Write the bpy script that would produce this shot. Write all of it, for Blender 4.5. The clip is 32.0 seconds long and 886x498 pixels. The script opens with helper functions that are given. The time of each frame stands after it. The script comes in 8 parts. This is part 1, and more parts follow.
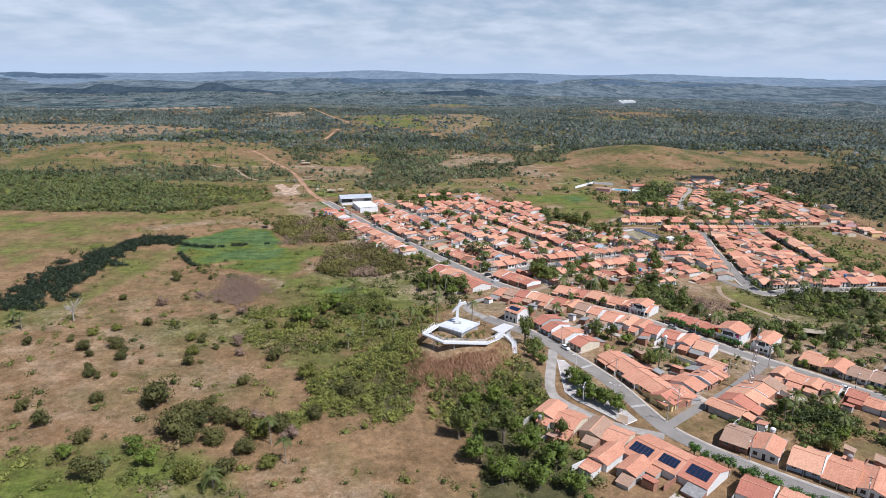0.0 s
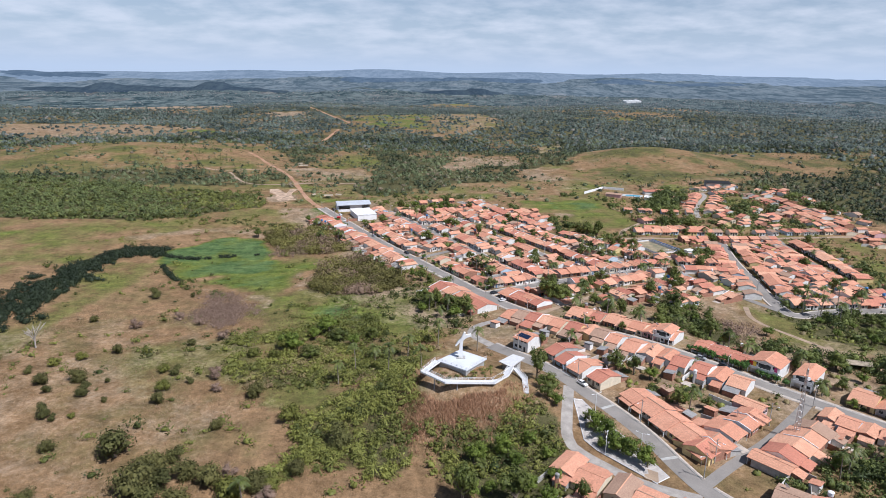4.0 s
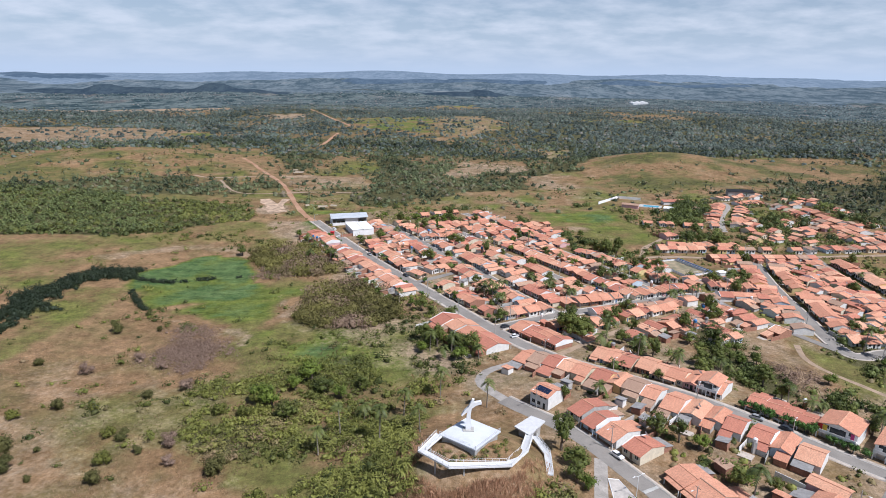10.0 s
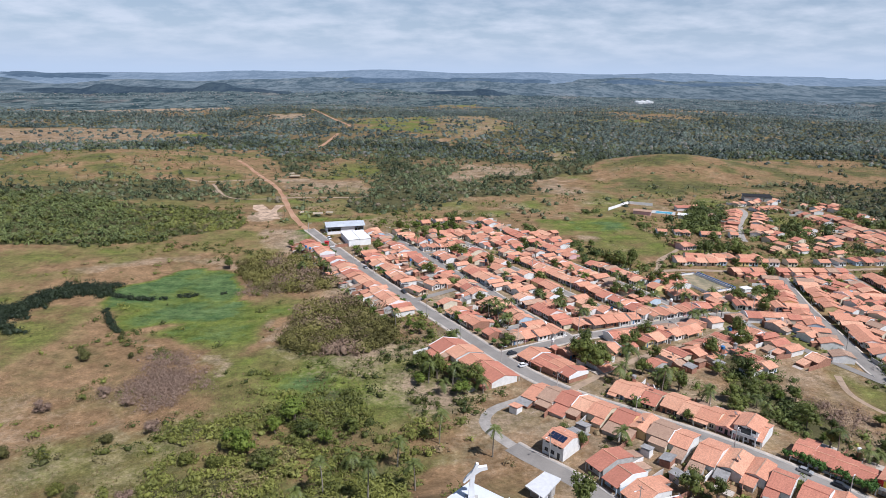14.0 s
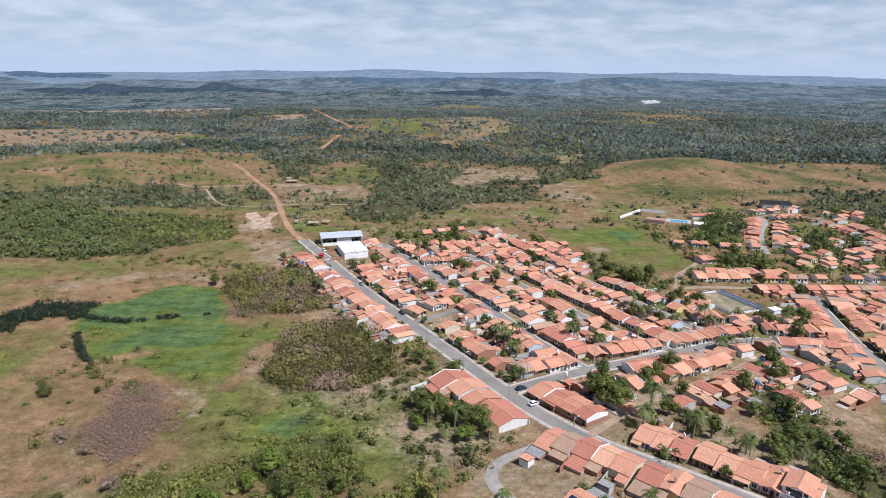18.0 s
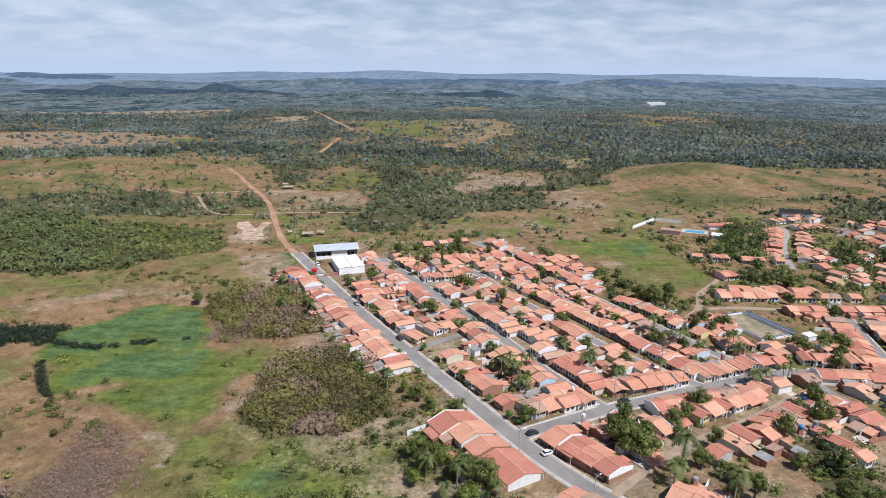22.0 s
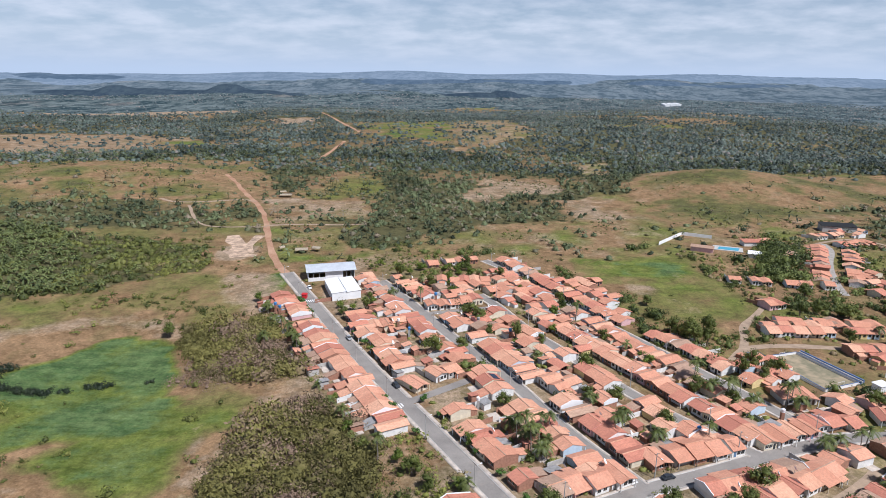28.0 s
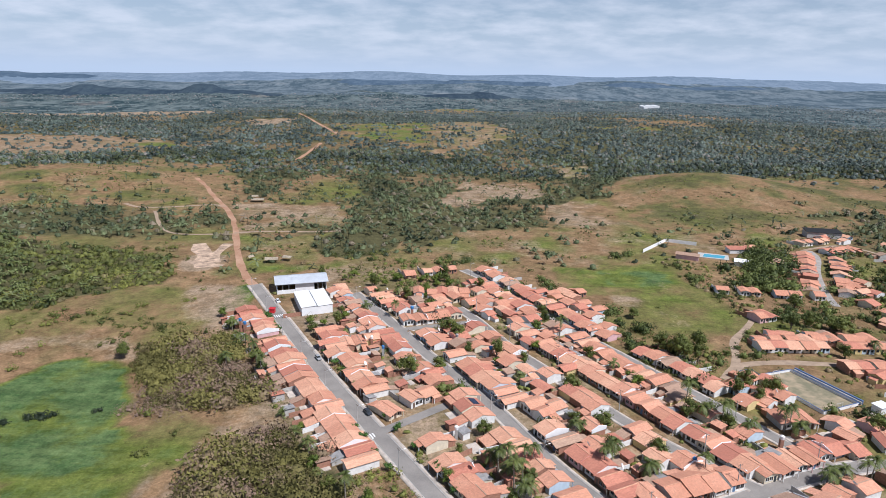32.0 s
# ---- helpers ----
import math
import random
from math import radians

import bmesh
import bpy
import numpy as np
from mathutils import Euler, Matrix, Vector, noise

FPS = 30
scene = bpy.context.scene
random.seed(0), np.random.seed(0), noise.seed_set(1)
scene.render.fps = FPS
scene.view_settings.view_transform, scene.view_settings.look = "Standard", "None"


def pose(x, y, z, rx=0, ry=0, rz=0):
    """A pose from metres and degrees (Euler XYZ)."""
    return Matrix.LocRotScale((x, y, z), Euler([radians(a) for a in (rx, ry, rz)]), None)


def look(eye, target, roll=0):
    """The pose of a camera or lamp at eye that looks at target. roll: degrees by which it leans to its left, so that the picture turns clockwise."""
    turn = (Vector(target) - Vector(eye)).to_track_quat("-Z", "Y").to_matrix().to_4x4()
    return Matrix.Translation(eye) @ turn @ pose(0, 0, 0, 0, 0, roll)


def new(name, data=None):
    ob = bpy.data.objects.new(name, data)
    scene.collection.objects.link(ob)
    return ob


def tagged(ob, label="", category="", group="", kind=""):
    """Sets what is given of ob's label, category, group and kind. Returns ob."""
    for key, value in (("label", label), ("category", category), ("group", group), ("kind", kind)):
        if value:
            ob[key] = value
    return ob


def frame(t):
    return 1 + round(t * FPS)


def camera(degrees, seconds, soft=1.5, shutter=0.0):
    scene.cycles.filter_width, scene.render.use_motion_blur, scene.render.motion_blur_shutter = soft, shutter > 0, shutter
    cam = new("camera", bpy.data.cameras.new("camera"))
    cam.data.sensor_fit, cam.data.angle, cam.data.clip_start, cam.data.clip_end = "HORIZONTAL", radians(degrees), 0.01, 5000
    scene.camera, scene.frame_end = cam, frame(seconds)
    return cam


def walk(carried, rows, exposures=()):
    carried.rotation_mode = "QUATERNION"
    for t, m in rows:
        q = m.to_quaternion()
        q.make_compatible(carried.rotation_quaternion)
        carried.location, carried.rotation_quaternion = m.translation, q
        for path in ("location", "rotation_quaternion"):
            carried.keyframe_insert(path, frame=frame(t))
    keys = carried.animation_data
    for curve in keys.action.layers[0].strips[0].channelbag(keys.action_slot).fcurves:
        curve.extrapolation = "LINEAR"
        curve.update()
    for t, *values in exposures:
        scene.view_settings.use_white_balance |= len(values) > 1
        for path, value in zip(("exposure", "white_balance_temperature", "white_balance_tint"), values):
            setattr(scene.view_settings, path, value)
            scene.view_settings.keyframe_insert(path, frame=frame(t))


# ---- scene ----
cam = camera(70.0, 32.0, soft=0.5)
# seconds, x, y, z, yaw, pitch, roll
ROWS = [
    (0, 0.00, 0.00, 108.26, -0.088, -15.583, 0.827),
    (1, -0.06, 7.61, 108.55, -0.013, -15.616, 0.877),
    (2, 0.04, 15.23, 108.76, 0.054, -15.622, 0.911),
    (3, 0.09, 22.73, 108.85, 0.101, -15.665, 0.939),
    (3.5, 0.11, 26.46, 108.88, 0.136, -15.682, 0.941),
    (5.5, 0.10, 41.19, 109.03, 0.223, -15.632, 0.866),
    (6, 0.09, 44.81, 109.05, 0.269, -15.610, 0.867),
    (7, 0.06, 52.02, 109.04, 0.316, -15.593, 0.878),
    (8, -0.06, 59.46, 109.02, 0.342, -15.569, 0.876),
    (9, -0.22, 66.95, 108.95, 0.414, -15.564, 0.879),
    (10, -0.15, 74.30, 108.89, 0.477, -15.576, 0.878),
    (11, 0.03, 81.56, 108.84, 0.564, -15.623, 0.879),
    (12, 0.15, 88.82, 108.91, 0.602, -15.651, 0.837),
    (13, 0.37, 95.96, 109.04, 0.671, -15.676, 0.814),
    (14, 0.59, 103.17, 109.27, 0.770, -15.676, 0.803),
    (14.5, 0.69, 106.81, 109.41, 0.809, -15.670, 0.799),
    (16.5, 0.93, 121.17, 109.95, 0.986, -15.710, 0.796),
    (17, 0.96, 124.66, 110.10, 1.037, -15.717, 0.781),
    (18, 1.00, 131.56, 110.35, 1.117, -15.728, 0.758),
    (19, 0.95, 138.36, 110.54, 1.189, -15.700, 0.755),
    (20, 0.89, 145.13, 110.65, 1.258, -15.696, 0.769),
    (21, 0.89, 152.38, 110.67, 1.306, -15.673, 0.784),
    (22, 1.01, 160.09, 110.68, 1.408, -15.633, 0.778),
    (23, 1.17, 167.67, 110.68, 1.533, -15.589, 0.788),
    (24, 1.33, 174.97, 110.68, 1.680, -15.590, 0.786),
    (25, 1.52, 182.16, 110.71, 1.848, -15.597, 0.778),
    (25.5, 1.61, 185.75, 110.73, 1.923, -15.598, 0.773),
    (27.5, 1.94, 200.14, 110.82, 2.299, -15.632, 0.736),
    (28, 1.99, 203.40, 110.91, 2.393, -15.625, 0.759),
    (28.5, 2.05, 206.52, 111.01, 2.454, -15.617, 0.789),
    (29, 2.15, 209.48, 111.11, 2.413, -15.598, 0.825),
    (29.5, 2.31, 212.20, 111.21, 2.194, -15.573, 0.867),
    (30, 2.47, 214.63, 111.27, 1.892, -15.549, 0.911),
    (30.5, 2.61, 216.75, 111.30, 1.545, -15.525, 0.959),
    (31, 2.72, 218.58, 111.27, 1.182, -15.510, 1.008),
    (31.5, 2.79, 220.17, 111.21, 0.841, -15.510, 1.055),
    (32, 2.86, 221.65, 111.11, 0.518, -15.528, 1.102),
]
walk(cam, [(t, pose(x, y, z, 90 + pitch, 0, yaw) @ pose(0, 0, 0, 0, 0, roll)) for t, x, y, z, yaw, pitch, roll in ROWS],
     exposures=[(0, 0.08, 5930, 14), (32, 0.08, 5930, 14)])

# ---- world, sun ----
SUN_AZ, SUN_EL = radians(128), radians(55)   # clockwise from +y
world = bpy.data.worlds.new("sky")
scene.world = world
world.use_nodes = True
wn, wl = world.node_tree.nodes, world.node_tree.links
wn.clear()
w_out = wn.new("ShaderNodeOutputWorld")
w_bg = wn.new("ShaderNodeBackground")
w_sky = wn.new("ShaderNodeTexSky")
w_sky.sky_type = "NISHITA"
w_sky.sun_disc = False
w_sky.sun_elevation, w_sky.sun_rotation = SUN_EL, SUN_AZ
w_sky.air_density, w_sky.dust_density, w_sky.ozone_density = 1.0, 0.6, 2.0
w_bg.inputs["Strength"].default_value = 0.064
# broken cloud layer: the noise is laid on a flat layer overhead
w_tc = wn.new("ShaderNodeTexCoord")
w_sep = wn.new("ShaderNodeSeparateXYZ")
wl.new(w_tc.outputs["Generated"], w_sep.inputs[0])


def wmath(op, a, b=None, clamp=False):
    n = wn.new("ShaderNodeMath")
    n.operation, n.use_clamp = op, clamp
    for i, v in enumerate((a, b)):
        if v is None:
            continue
        if isinstance(v, (int, float)):
            n.inputs[i].default_value = v
        else:
            wl.new(v, n.inputs[i])
    return n.outputs[0]


w_up = wmath("MAXIMUM", w_sep.outputs[2], 0.0)
w_flat = wmath("ADD", w_up, 0.2)
w_cmb = wn.new("ShaderNodeCombineXYZ")
wl.new(wmath("DIVIDE", w_sep.outputs[0], w_flat), w_cmb.inputs[0])
wl.new(wmath("DIVIDE", w_sep.outputs[1], w_flat), w_cmb.inputs[1])
w_no = wn.new("ShaderNodeTexNoise")
w_no.inputs["Scale"].default_value = 3.1
w_no.inputs["Detail"].default_value = 7
w_no.inputs["Roughness"].default_value = 0.55
wl.new(w_cmb.outputs[0], w_no.inputs["Vector"])
w_r = wn.new("ShaderNodeValToRGB")
w_r.color_ramp.elements[0].position, w_r.color_ramp.elements[1].position = 0.4, 0.64
wl.new(w_no.outputs[0], w_r.inputs[0])
w_thin = wmath("SUBTRACT", 1.0, wmath("MULTIPLY", w_up, 4.0, True), True)
w_low = wmath("MULTIPLY", w_up, 16.0, True)
w_amt = wmath("MULTIPLY", wmath("MULTIPLY", wmath("MULTIPLY", w_r.outputs[0], 0.8), w_low), wmath("MAXIMUM", w_thin, 0.08))
# a haze band at the foot of the sky
w_hz = wmath("MULTIPLY", wmath("POWER", wmath("SUBTRACT", 1.0, w_up, True), 7.0), 0.95)
w_mixh = wn.new("ShaderNodeMix")
w_mixh.data_type = "RGBA"
wl.new(w_hz, w_mixh.inputs[0])
wl.new(w_sky.outputs[0], w_mixh.inputs[6])
w_mixh.inputs[7].default_value = (8.0, 9.7, 11.9, 1)
w_mix = wn.new("ShaderNodeMix")
w_mix.data_type = "RGBA"
wl.new(w_amt, w_mix.inputs[0])
wl.new(w_mixh.outputs[2], w_mix.inputs[6])
w_mix.inputs[7].default_value = (11.4, 12.0, 12.9, 1)
wl.new(w_mix.outputs[2], w_bg.inputs[0])
wl.new(w_bg.outputs[0], w_out.inputs[0])

sun = new("sun", bpy.data.lights.new("sun", "SUN"))
sun.data.energy, sun.data.angle, sun.data.color = 5.0, radians(0.55), (1.0, 0.965, 0.915)
sun.matrix_world = look((math.sin(SUN_AZ) * math.cos(SUN_EL) * 900, math.cos(SUN_AZ) * math.cos(SUN_EL) * 900, math.sin(SUN_EL) * 900), (0, 0, 0))

rng = np.random.default_rng(7)
rnd = random.Random(11)


# ---- materials ----
class Mat:
    """A small wrapper that builds node materials."""

    def __init__(self, name, rough=0.85, metal=0.0, spec=0.3):
        self.m = bpy.data.materials.new(name)
        self.m.use_nodes = True
        self.n, self.l = self.m.node_tree.nodes, self.m.node_tree.links
        self.b = self.n["Principled BSDF"]
        self.b.inputs["Roughness"].default_value = rough
        self.b.inputs["Metallic"].default_value = metal
        self.b.inputs["Specular IOR Level"].default_value = spec

    def put(self, sock, v):
        if isinstance(v, bpy.types.NodeSocket):
            self.l.new(v, sock)
        elif isinstance(v, tuple):
            sock.default_value = (*v, 1) if len(v) == 3 else v
        else:
            sock.default_value = v

    def coord(self, which="Object", scale=(1, 1, 1)):
        t = self.n.new("ShaderNodeTexCoord")
        mp = self.n.new("ShaderNodeMapping")
        mp.inputs["Scale"].default_value = scale
        self.l.new(t.outputs[which], mp.inputs[0])
        return mp.outputs[0]

    def where(self, scale=(1, 1, 1)):
        g = self.n.new("ShaderNodeNewGeometry")
        mp = self.n.new("ShaderNodeMapping")
        mp.inputs["Scale"].default_value = scale
        self.l.new(g.outputs["Position"], mp.inputs[0])
        return mp.outputs[0]

    def noise(self, vec, scale, detail=4, rough=0.55):
        t = self.n.new("ShaderNodeTexNoise")
        t.inputs["Scale"].default_value, t.inputs["Detail"].default_value, t.inputs["Roughness"].default_value = scale, detail, rough
        self.l.new(vec, t.inputs["Vector"])
        return t.outputs[0]

    def ramp(self, f, a, b, ca=(0, 0, 0), cb=(1, 1, 1)):
        r = self.n.new("ShaderNodeValToRGB")
        e = r.color_ramp.elements
        e[0].position, e[1].position = a, b
        e[0].color, e[1].color = (*ca, 1), (*cb, 1)
        self.l.new(f, r.inputs[0])
        return r.outputs[0]

    def mix(self, f, a, b, kind="MIX"):
        x = self.n.new("ShaderNodeMix")
        x.data_type, x.blend_type = "RGBA", kind
        self.put(x.inputs[0], f)
        self.put(x.inputs[6], a)
        self.put(x.inputs[7], b)
        return x.outputs[2]

    def math(self, op, a, b=0.0, clamp=False):
        x = self.n.new("ShaderNodeMath")
        x.operation, x.use_clamp = op, clamp
        self.put(x.inputs[0], a)
        self.put(x.inputs[1], b)
        return x.outputs[0]

    def attr(self, name):
        a = self.n.new("ShaderNodeAttribute")
        a.attribute_name = name
        s = self.n.new("ShaderNodeSeparateColor")
        self.l.new(a.outputs["Color"], s.inputs[0])
        return s.outputs

    def chance(self):
        return self.n.new("ShaderNodeObjectInfo").outputs["Random"]

    def color(self, c):
        self.put(self.b.inputs["Base Color"], c)
        return self

    def bump(self, h, strength=0.4, dist=0.05):
        u = self.n.new("ShaderNodeBump")
        u.inputs["Strength"].default_value, u.inputs["Distance"].default_value = strength, dist
        self.l.new(h, u.inputs["Height"])
        self.l.new(u.outputs[0], self.b.inputs["Normal"])
        return self


def plain(name, c, rough=0.8, metal=0.0, var=0.12, scale=0.8):
    m = Mat(name, rough, metal)
    n = m.noise(m.where(), scale, 5, 0.6)
    f = m.noise(m.where(), scale * 9, 3, 0.6)
    k = m.math("ADD", m.math("MULTIPLY", n, 0.7), m.math("MULTIPLY", f, 0.3))
    lo, hi = tuple(v * (1 - 2.2 * var) for v in c), tuple(min(v * (1 + 1.6 * var), 0.95) for v in c)
    m.color(m.ramp(k, 0.32, 0.68, lo, hi))
    return m.m


def clay_tiles(name, fresh, aged, lichen, age):
    """Clay roof tiles: rows run down the slope (local y), with aged streaks and single odd tiles."""
    m = Mat(name, 0.85, 0, 0.2)
    o = m.coord("Object")
    ch = m.chance()
    streak = m.noise(m.coord("Object", (1.3, 0.28, 0.28)), 1.0, 5, 0.65)
    patch = m.noise(m.where(), 0.22, 3, 0.5)
    k = m.math("ADD", m.math("MULTIPLY", streak, 0.6), m.math("MULTIPLY", patch, 0.5))
    k = m.math("ADD", k, m.math("MULTIPLY", m.math("SUBTRACT", ch, 0.5), 0.34))
    base = m.mix(m.ramp(k, 0.36 - age, 0.72 - age), fresh, aged)
    grime = m.ramp(m.noise(m.coord("Object", (2.2, 0.5, 0.5)), 1.7, 6, 0.7), 0.5, 0.74)
    base = m.mix(m.math("MULTIPLY", grime, 0.55), base, lichen)
    v = m.n.new("ShaderNodeTexVoronoi")
    v.inputs["Scale"].default_value = 1.0
    m.l.new(m.coord("Object", (4.5, 2.6, 2.6)), v.inputs["Vector"])
    sep = m.n.new("ShaderNodeSeparateColor")
    m.l.new(v.outputs["Color"], sep.inputs[0])
    base = m.mix(m.math("MULTIPLY", sep.outputs[0], 0.32), base, (0.15, 0.062, 0.038))
    m.color(base)
    w = m.n.new("ShaderNodeTexWave")
    w.inputs["Scale"].default_value, w.inputs["Distortion"].default_value = 1.45, 0.3
    m.l.new(o, w.inputs["Vector"])
    h = m.math("ADD", m.math("MULTIPLY", w.outputs["Fac"], 0.6), m.math("MULTIPLY", sep.outputs[1], 0.5))
    m.bump(h, 0.5, 0.07)
    return m.m


def leaf(name, dark, mid, dry, rough=0.6, speck=0.25):
    m = Mat(name, rough, 0, 0.25)
    a = m.attr("tint")
    n = m.math("ADD", m.math("MULTIPLY", m.noise(m.where(), 0.4, 3), 0.75), m.math("MULTIPLY", m.noise(m.where(), 2.2, 4, 0.7), speck))
    c = m.mix(m.math("ADD", m.math("MULTIPLY", a[0], 0.85), m.math("SUBTRACT", n, 0.25 + 0.5 * speck), True), dark, mid)
    c = m.mix(m.ramp(a[1], 0.72, 1.0), c, dry)
    m.color(c)
    return m.m


def leaf_obj(name, dark, mid, rough=0.6):
    m = Mat(name, rough, 0, 0.25)
    n = m.noise(m.where(), 2.4, 5, 0.7)
    g = m.n.new("ShaderNodeNewGeometry")
    k = m.math("ADD", m.math("MULTIPLY", g.outputs["Random Per Island"], 0.3), m.math("SUBTRACT", m.math("MULTIPLY", n, 1.0), 0.15))
    k = m.math("ADD", k, m.math("MULTIPLY", m.math("SUBTRACT", m.chance(), 0.5), 0.35), True)
    m.color(m.mix(k, dark, mid))
    return m.m


ROOF = [clay_tiles("clay_tile_orange", (0.77, 0.395, 0.26), (0.62, 0.29, 0.185), (0.36, 0.21, 0.15), 0.02),
        clay_tiles("clay_tile_red", (0.64, 0.27, 0.18), (0.5, 0.2, 0.138), (0.27, 0.145, 0.108), 0.04),
        clay_tiles("clay_tile_salmon", (0.8, 0.455, 0.3), (0.68, 0.35, 0.225), (0.38, 0.235, 0.165), 0.04),
        clay_tiles("clay_tile_old", (0.55, 0.37, 0.26), (0.42, 0.28, 0.2), (0.24, 0.175, 0.135), 0.08)]
WALL = [plain("whitewash", (0.74, 0.73, 0.7), 0.9, 0, 0.07), plain("cream_render", (0.68, 0.6, 0.46), 0.9, 0, 0.08),
        plain("pale_blue_render", (0.5, 0.6, 0.68), 0.9, 0, 0.07), plain("pink_render", (0.66, 0.42, 0.42), 0.9, 0, 0.08),
        plain("yellow_render", (0.7, 0.55, 0.27), 0.9, 0, 0.08), plain("bare_brick", (0.36, 0.185, 0.125), 0.95, 0, 0.16, 1.6),
        plain("grey_render", (0.46, 0.44, 0.41), 0.92, 0, 0.12)]
M_BRICK = WALL[5]
M_WHITE = plain("white_paint", (0.8, 0.8, 0.79), 0.7, 0, 0.05, 0.3)
M_CONC = plain("concrete", (0.42, 0.405, 0.38), 0.9, 0, 0.14, 0.5)
M_KERB = plain("kerb_stone", (0.46, 0.45, 0.42), 0.9, 0, 0.12, 0.7)
M_PAVE = plain("pavement_concrete", (0.5, 0.435, 0.37), 0.92, 0, 0.16, 0.45)
M_DOOR = plain("door_paint", (0.16, 0.11, 0.085), 0.6, 0, 0.15)
M_DOORB = plain("blue_door_paint", (0.12, 0.2, 0.32), 0.6, 0, 0.15)
M_GLASS = plain("dark_window", (0.035, 0.04, 0.045), 0.2, 0, 0.2)
M_STEEL = plain("galvanised_steel", (0.5, 0.5, 0.5), 0.45, 0.8, 0.1)
M_SHEET = plain("metal_sheet_roof", (0.6, 0.63, 0.66), 0.45, 0.25, 0.07, 0.2)
M_FIBRO = plain("fibre_cement", (0.3, 0.29, 0.28), 0.9, 0, 0.16)
M_BLUE = plain("blue_plastic", (0.05, 0.2, 0.45), 0.4, 0, 0.08)
M_DKBLUE = plain("blue_paint", (0.1, 0.16, 0.3), 0.6, 0, 0.1)
M_SOLAR = plain("solar_cell", (0.018, 0.028, 0.06), 0.18, 0.0, 0.15)
M_RED = plain("red_paint", (0.55, 0.03, 0.035), 0.5, 0, 0.1)
M_YEL = plain("yellow_paint", (0.72, 0.48, 0.05), 0.5, 0, 0.1)
M_DARK = plain("dark_rubber", (0.02, 0.02, 0.02), 0.7, 0, 0.1)
M_WOOD = plain("weathered_wood", (0.2, 0.155, 0.12), 0.9, 0, 0.16, 2.0)
M_BARK = plain("bark", (0.17, 0.135, 0.105), 0.95, 0, 0.2, 2.5)
M_PALMBARK = plain("palm_bark", (0.27, 0.235, 0.19), 0.95, 0, 0.18, 2.5)
M_DEADWOOD = plain("bleached_branch", (0.42, 0.38, 0.34), 0.95, 0, 0.12, 2.5)
M_SOILWALL = plain("sandy_soil", (0.36, 0.265, 0.185), 0.95, 0, 0.15, 0.3)
M_POOL = plain("pool_water", (0.08, 0.36, 0.48), 0.1, 0, 0.06)
L_TREE = leaf_obj("tree_leaf", (0.018, 0.033, 0.008), (0.172, 0.195, 0.042))
L_PASTURE = leaf_obj("pasture_shrub_leaf", (0.026, 0.032, 0.01), (0.135, 0.132, 0.04), 0.8)
L_TREE2 = leaf_obj("tree_leaf_fresh", (0.028, 0.055, 0.009), (0.19, 0.24, 0.036))
L_PALM = leaf_obj("palm_leaf", (0.03, 0.05, 0.013), (0.165, 0.185, 0.05), 0.5)
L_HEDGE = leaf_obj("hedge_leaf", (0.03, 0.075, 0.015), (0.1, 0.19, 0.035))
L_DRY = leaf_obj("dry_twig", (0.18, 0.122, 0.09), (0.33, 0.232, 0.172), 0.9)
L_OLIVE = leaf_obj("olive_shrub_leaf", (0.036, 0.039, 0.012), (0.165, 0.152, 0.048), 0.8)
L_YELLOW = leaf_obj("yellow_green_leaf", (0.04, 0.055, 0.01), (0.215, 0.21, 0.045), 0.7)
L_FOREST = leaf("forest_leaf", (0.013, 0.021, 0.01), (0.15, 0.178, 0.08), (0.205, 0.165, 0.112))
L_GROVEPALM = leaf("grove_palm_leaf", (0.034, 0.052, 0.017), (0.165, 0.195, 0.064), (0.2, 0.17, 0.1))
# leaf colour shifted to blue-grey to paint in the haze past 2 km
L_FARWOOD = leaf("hazed_far_forest_leaf", (0.036, 0.057, 0.064), (0.15, 0.182, 0.18), (0.23, 0.2, 0.18))
L_GROVE = leaf("grove_leaf", (0.018, 0.033, 0.01), (0.165, 0.195, 0.05), (0.15, 0.145, 0.06))
L_BELT = leaf("belt_leaf", (0.012, 0.022, 0.012), (0.05, 0.066, 0.03), (0.07, 0.07, 0.045))
L_SHRUB = leaf("shrub_leaf", (0.03, 0.042, 0.011), (0.225, 0.232, 0.054), (0.24, 0.175, 0.095))
L_BRUSH = leaf("brown_brush_leaf", (0.068, 0.062, 0.02), (0.215, 0.195, 0.057), (0.225, 0.155, 0.108), 0.8, 0.12)
# greyer and bluer than the near forest: painted haze of about 1 to 2 km
L_MIDWOOD = leaf("hazed_mid_forest_leaf", (0.013, 0.024, 0.022), (0.135, 0.168, 0.135), (0.195, 0.178, 0.155))


def asphalt():
    m = Mat("asphalt", 0.92, 0, 0.25)
    p = m.where()
    a = m.noise(p, 0.12, 5, 0.6)
    b = m.noise(p, 2.5, 4, 0.7)
    k = m.math("ADD", m.math("MULTIPLY", a, 0.65), m.math("MULTIPLY", b, 0.35))
    c = m.ramp(k, 0.34, 0.66, (0.19, 0.174, 0.157), (0.305, 0.28, 0.25))
    d = m.ramp(m.noise(p, 0.35, 4, 0.6), 0.58, 0.72)
    m.color(m.mix(m.math("MULTIPLY", d, 0.4), c, (0.33, 0.285, 0.24)))
    return m.m


def dirt_road():
    m = Mat("red_dirt_road", 0.97, 0, 0.1)
    p = m.where()
    k = m.math("ADD", m.math("MULTIPLY", m.noise(p, 0.06, 5, 0.6), 0.7), m.math("MULTIPLY", m.noise(p, 1.1, 4), 0.3))
    m.color(m.ramp(k, 0.36, 0.64, (0.3, 0.155, 0.09), (0.47, 0.3, 0.2)))
    return m.m


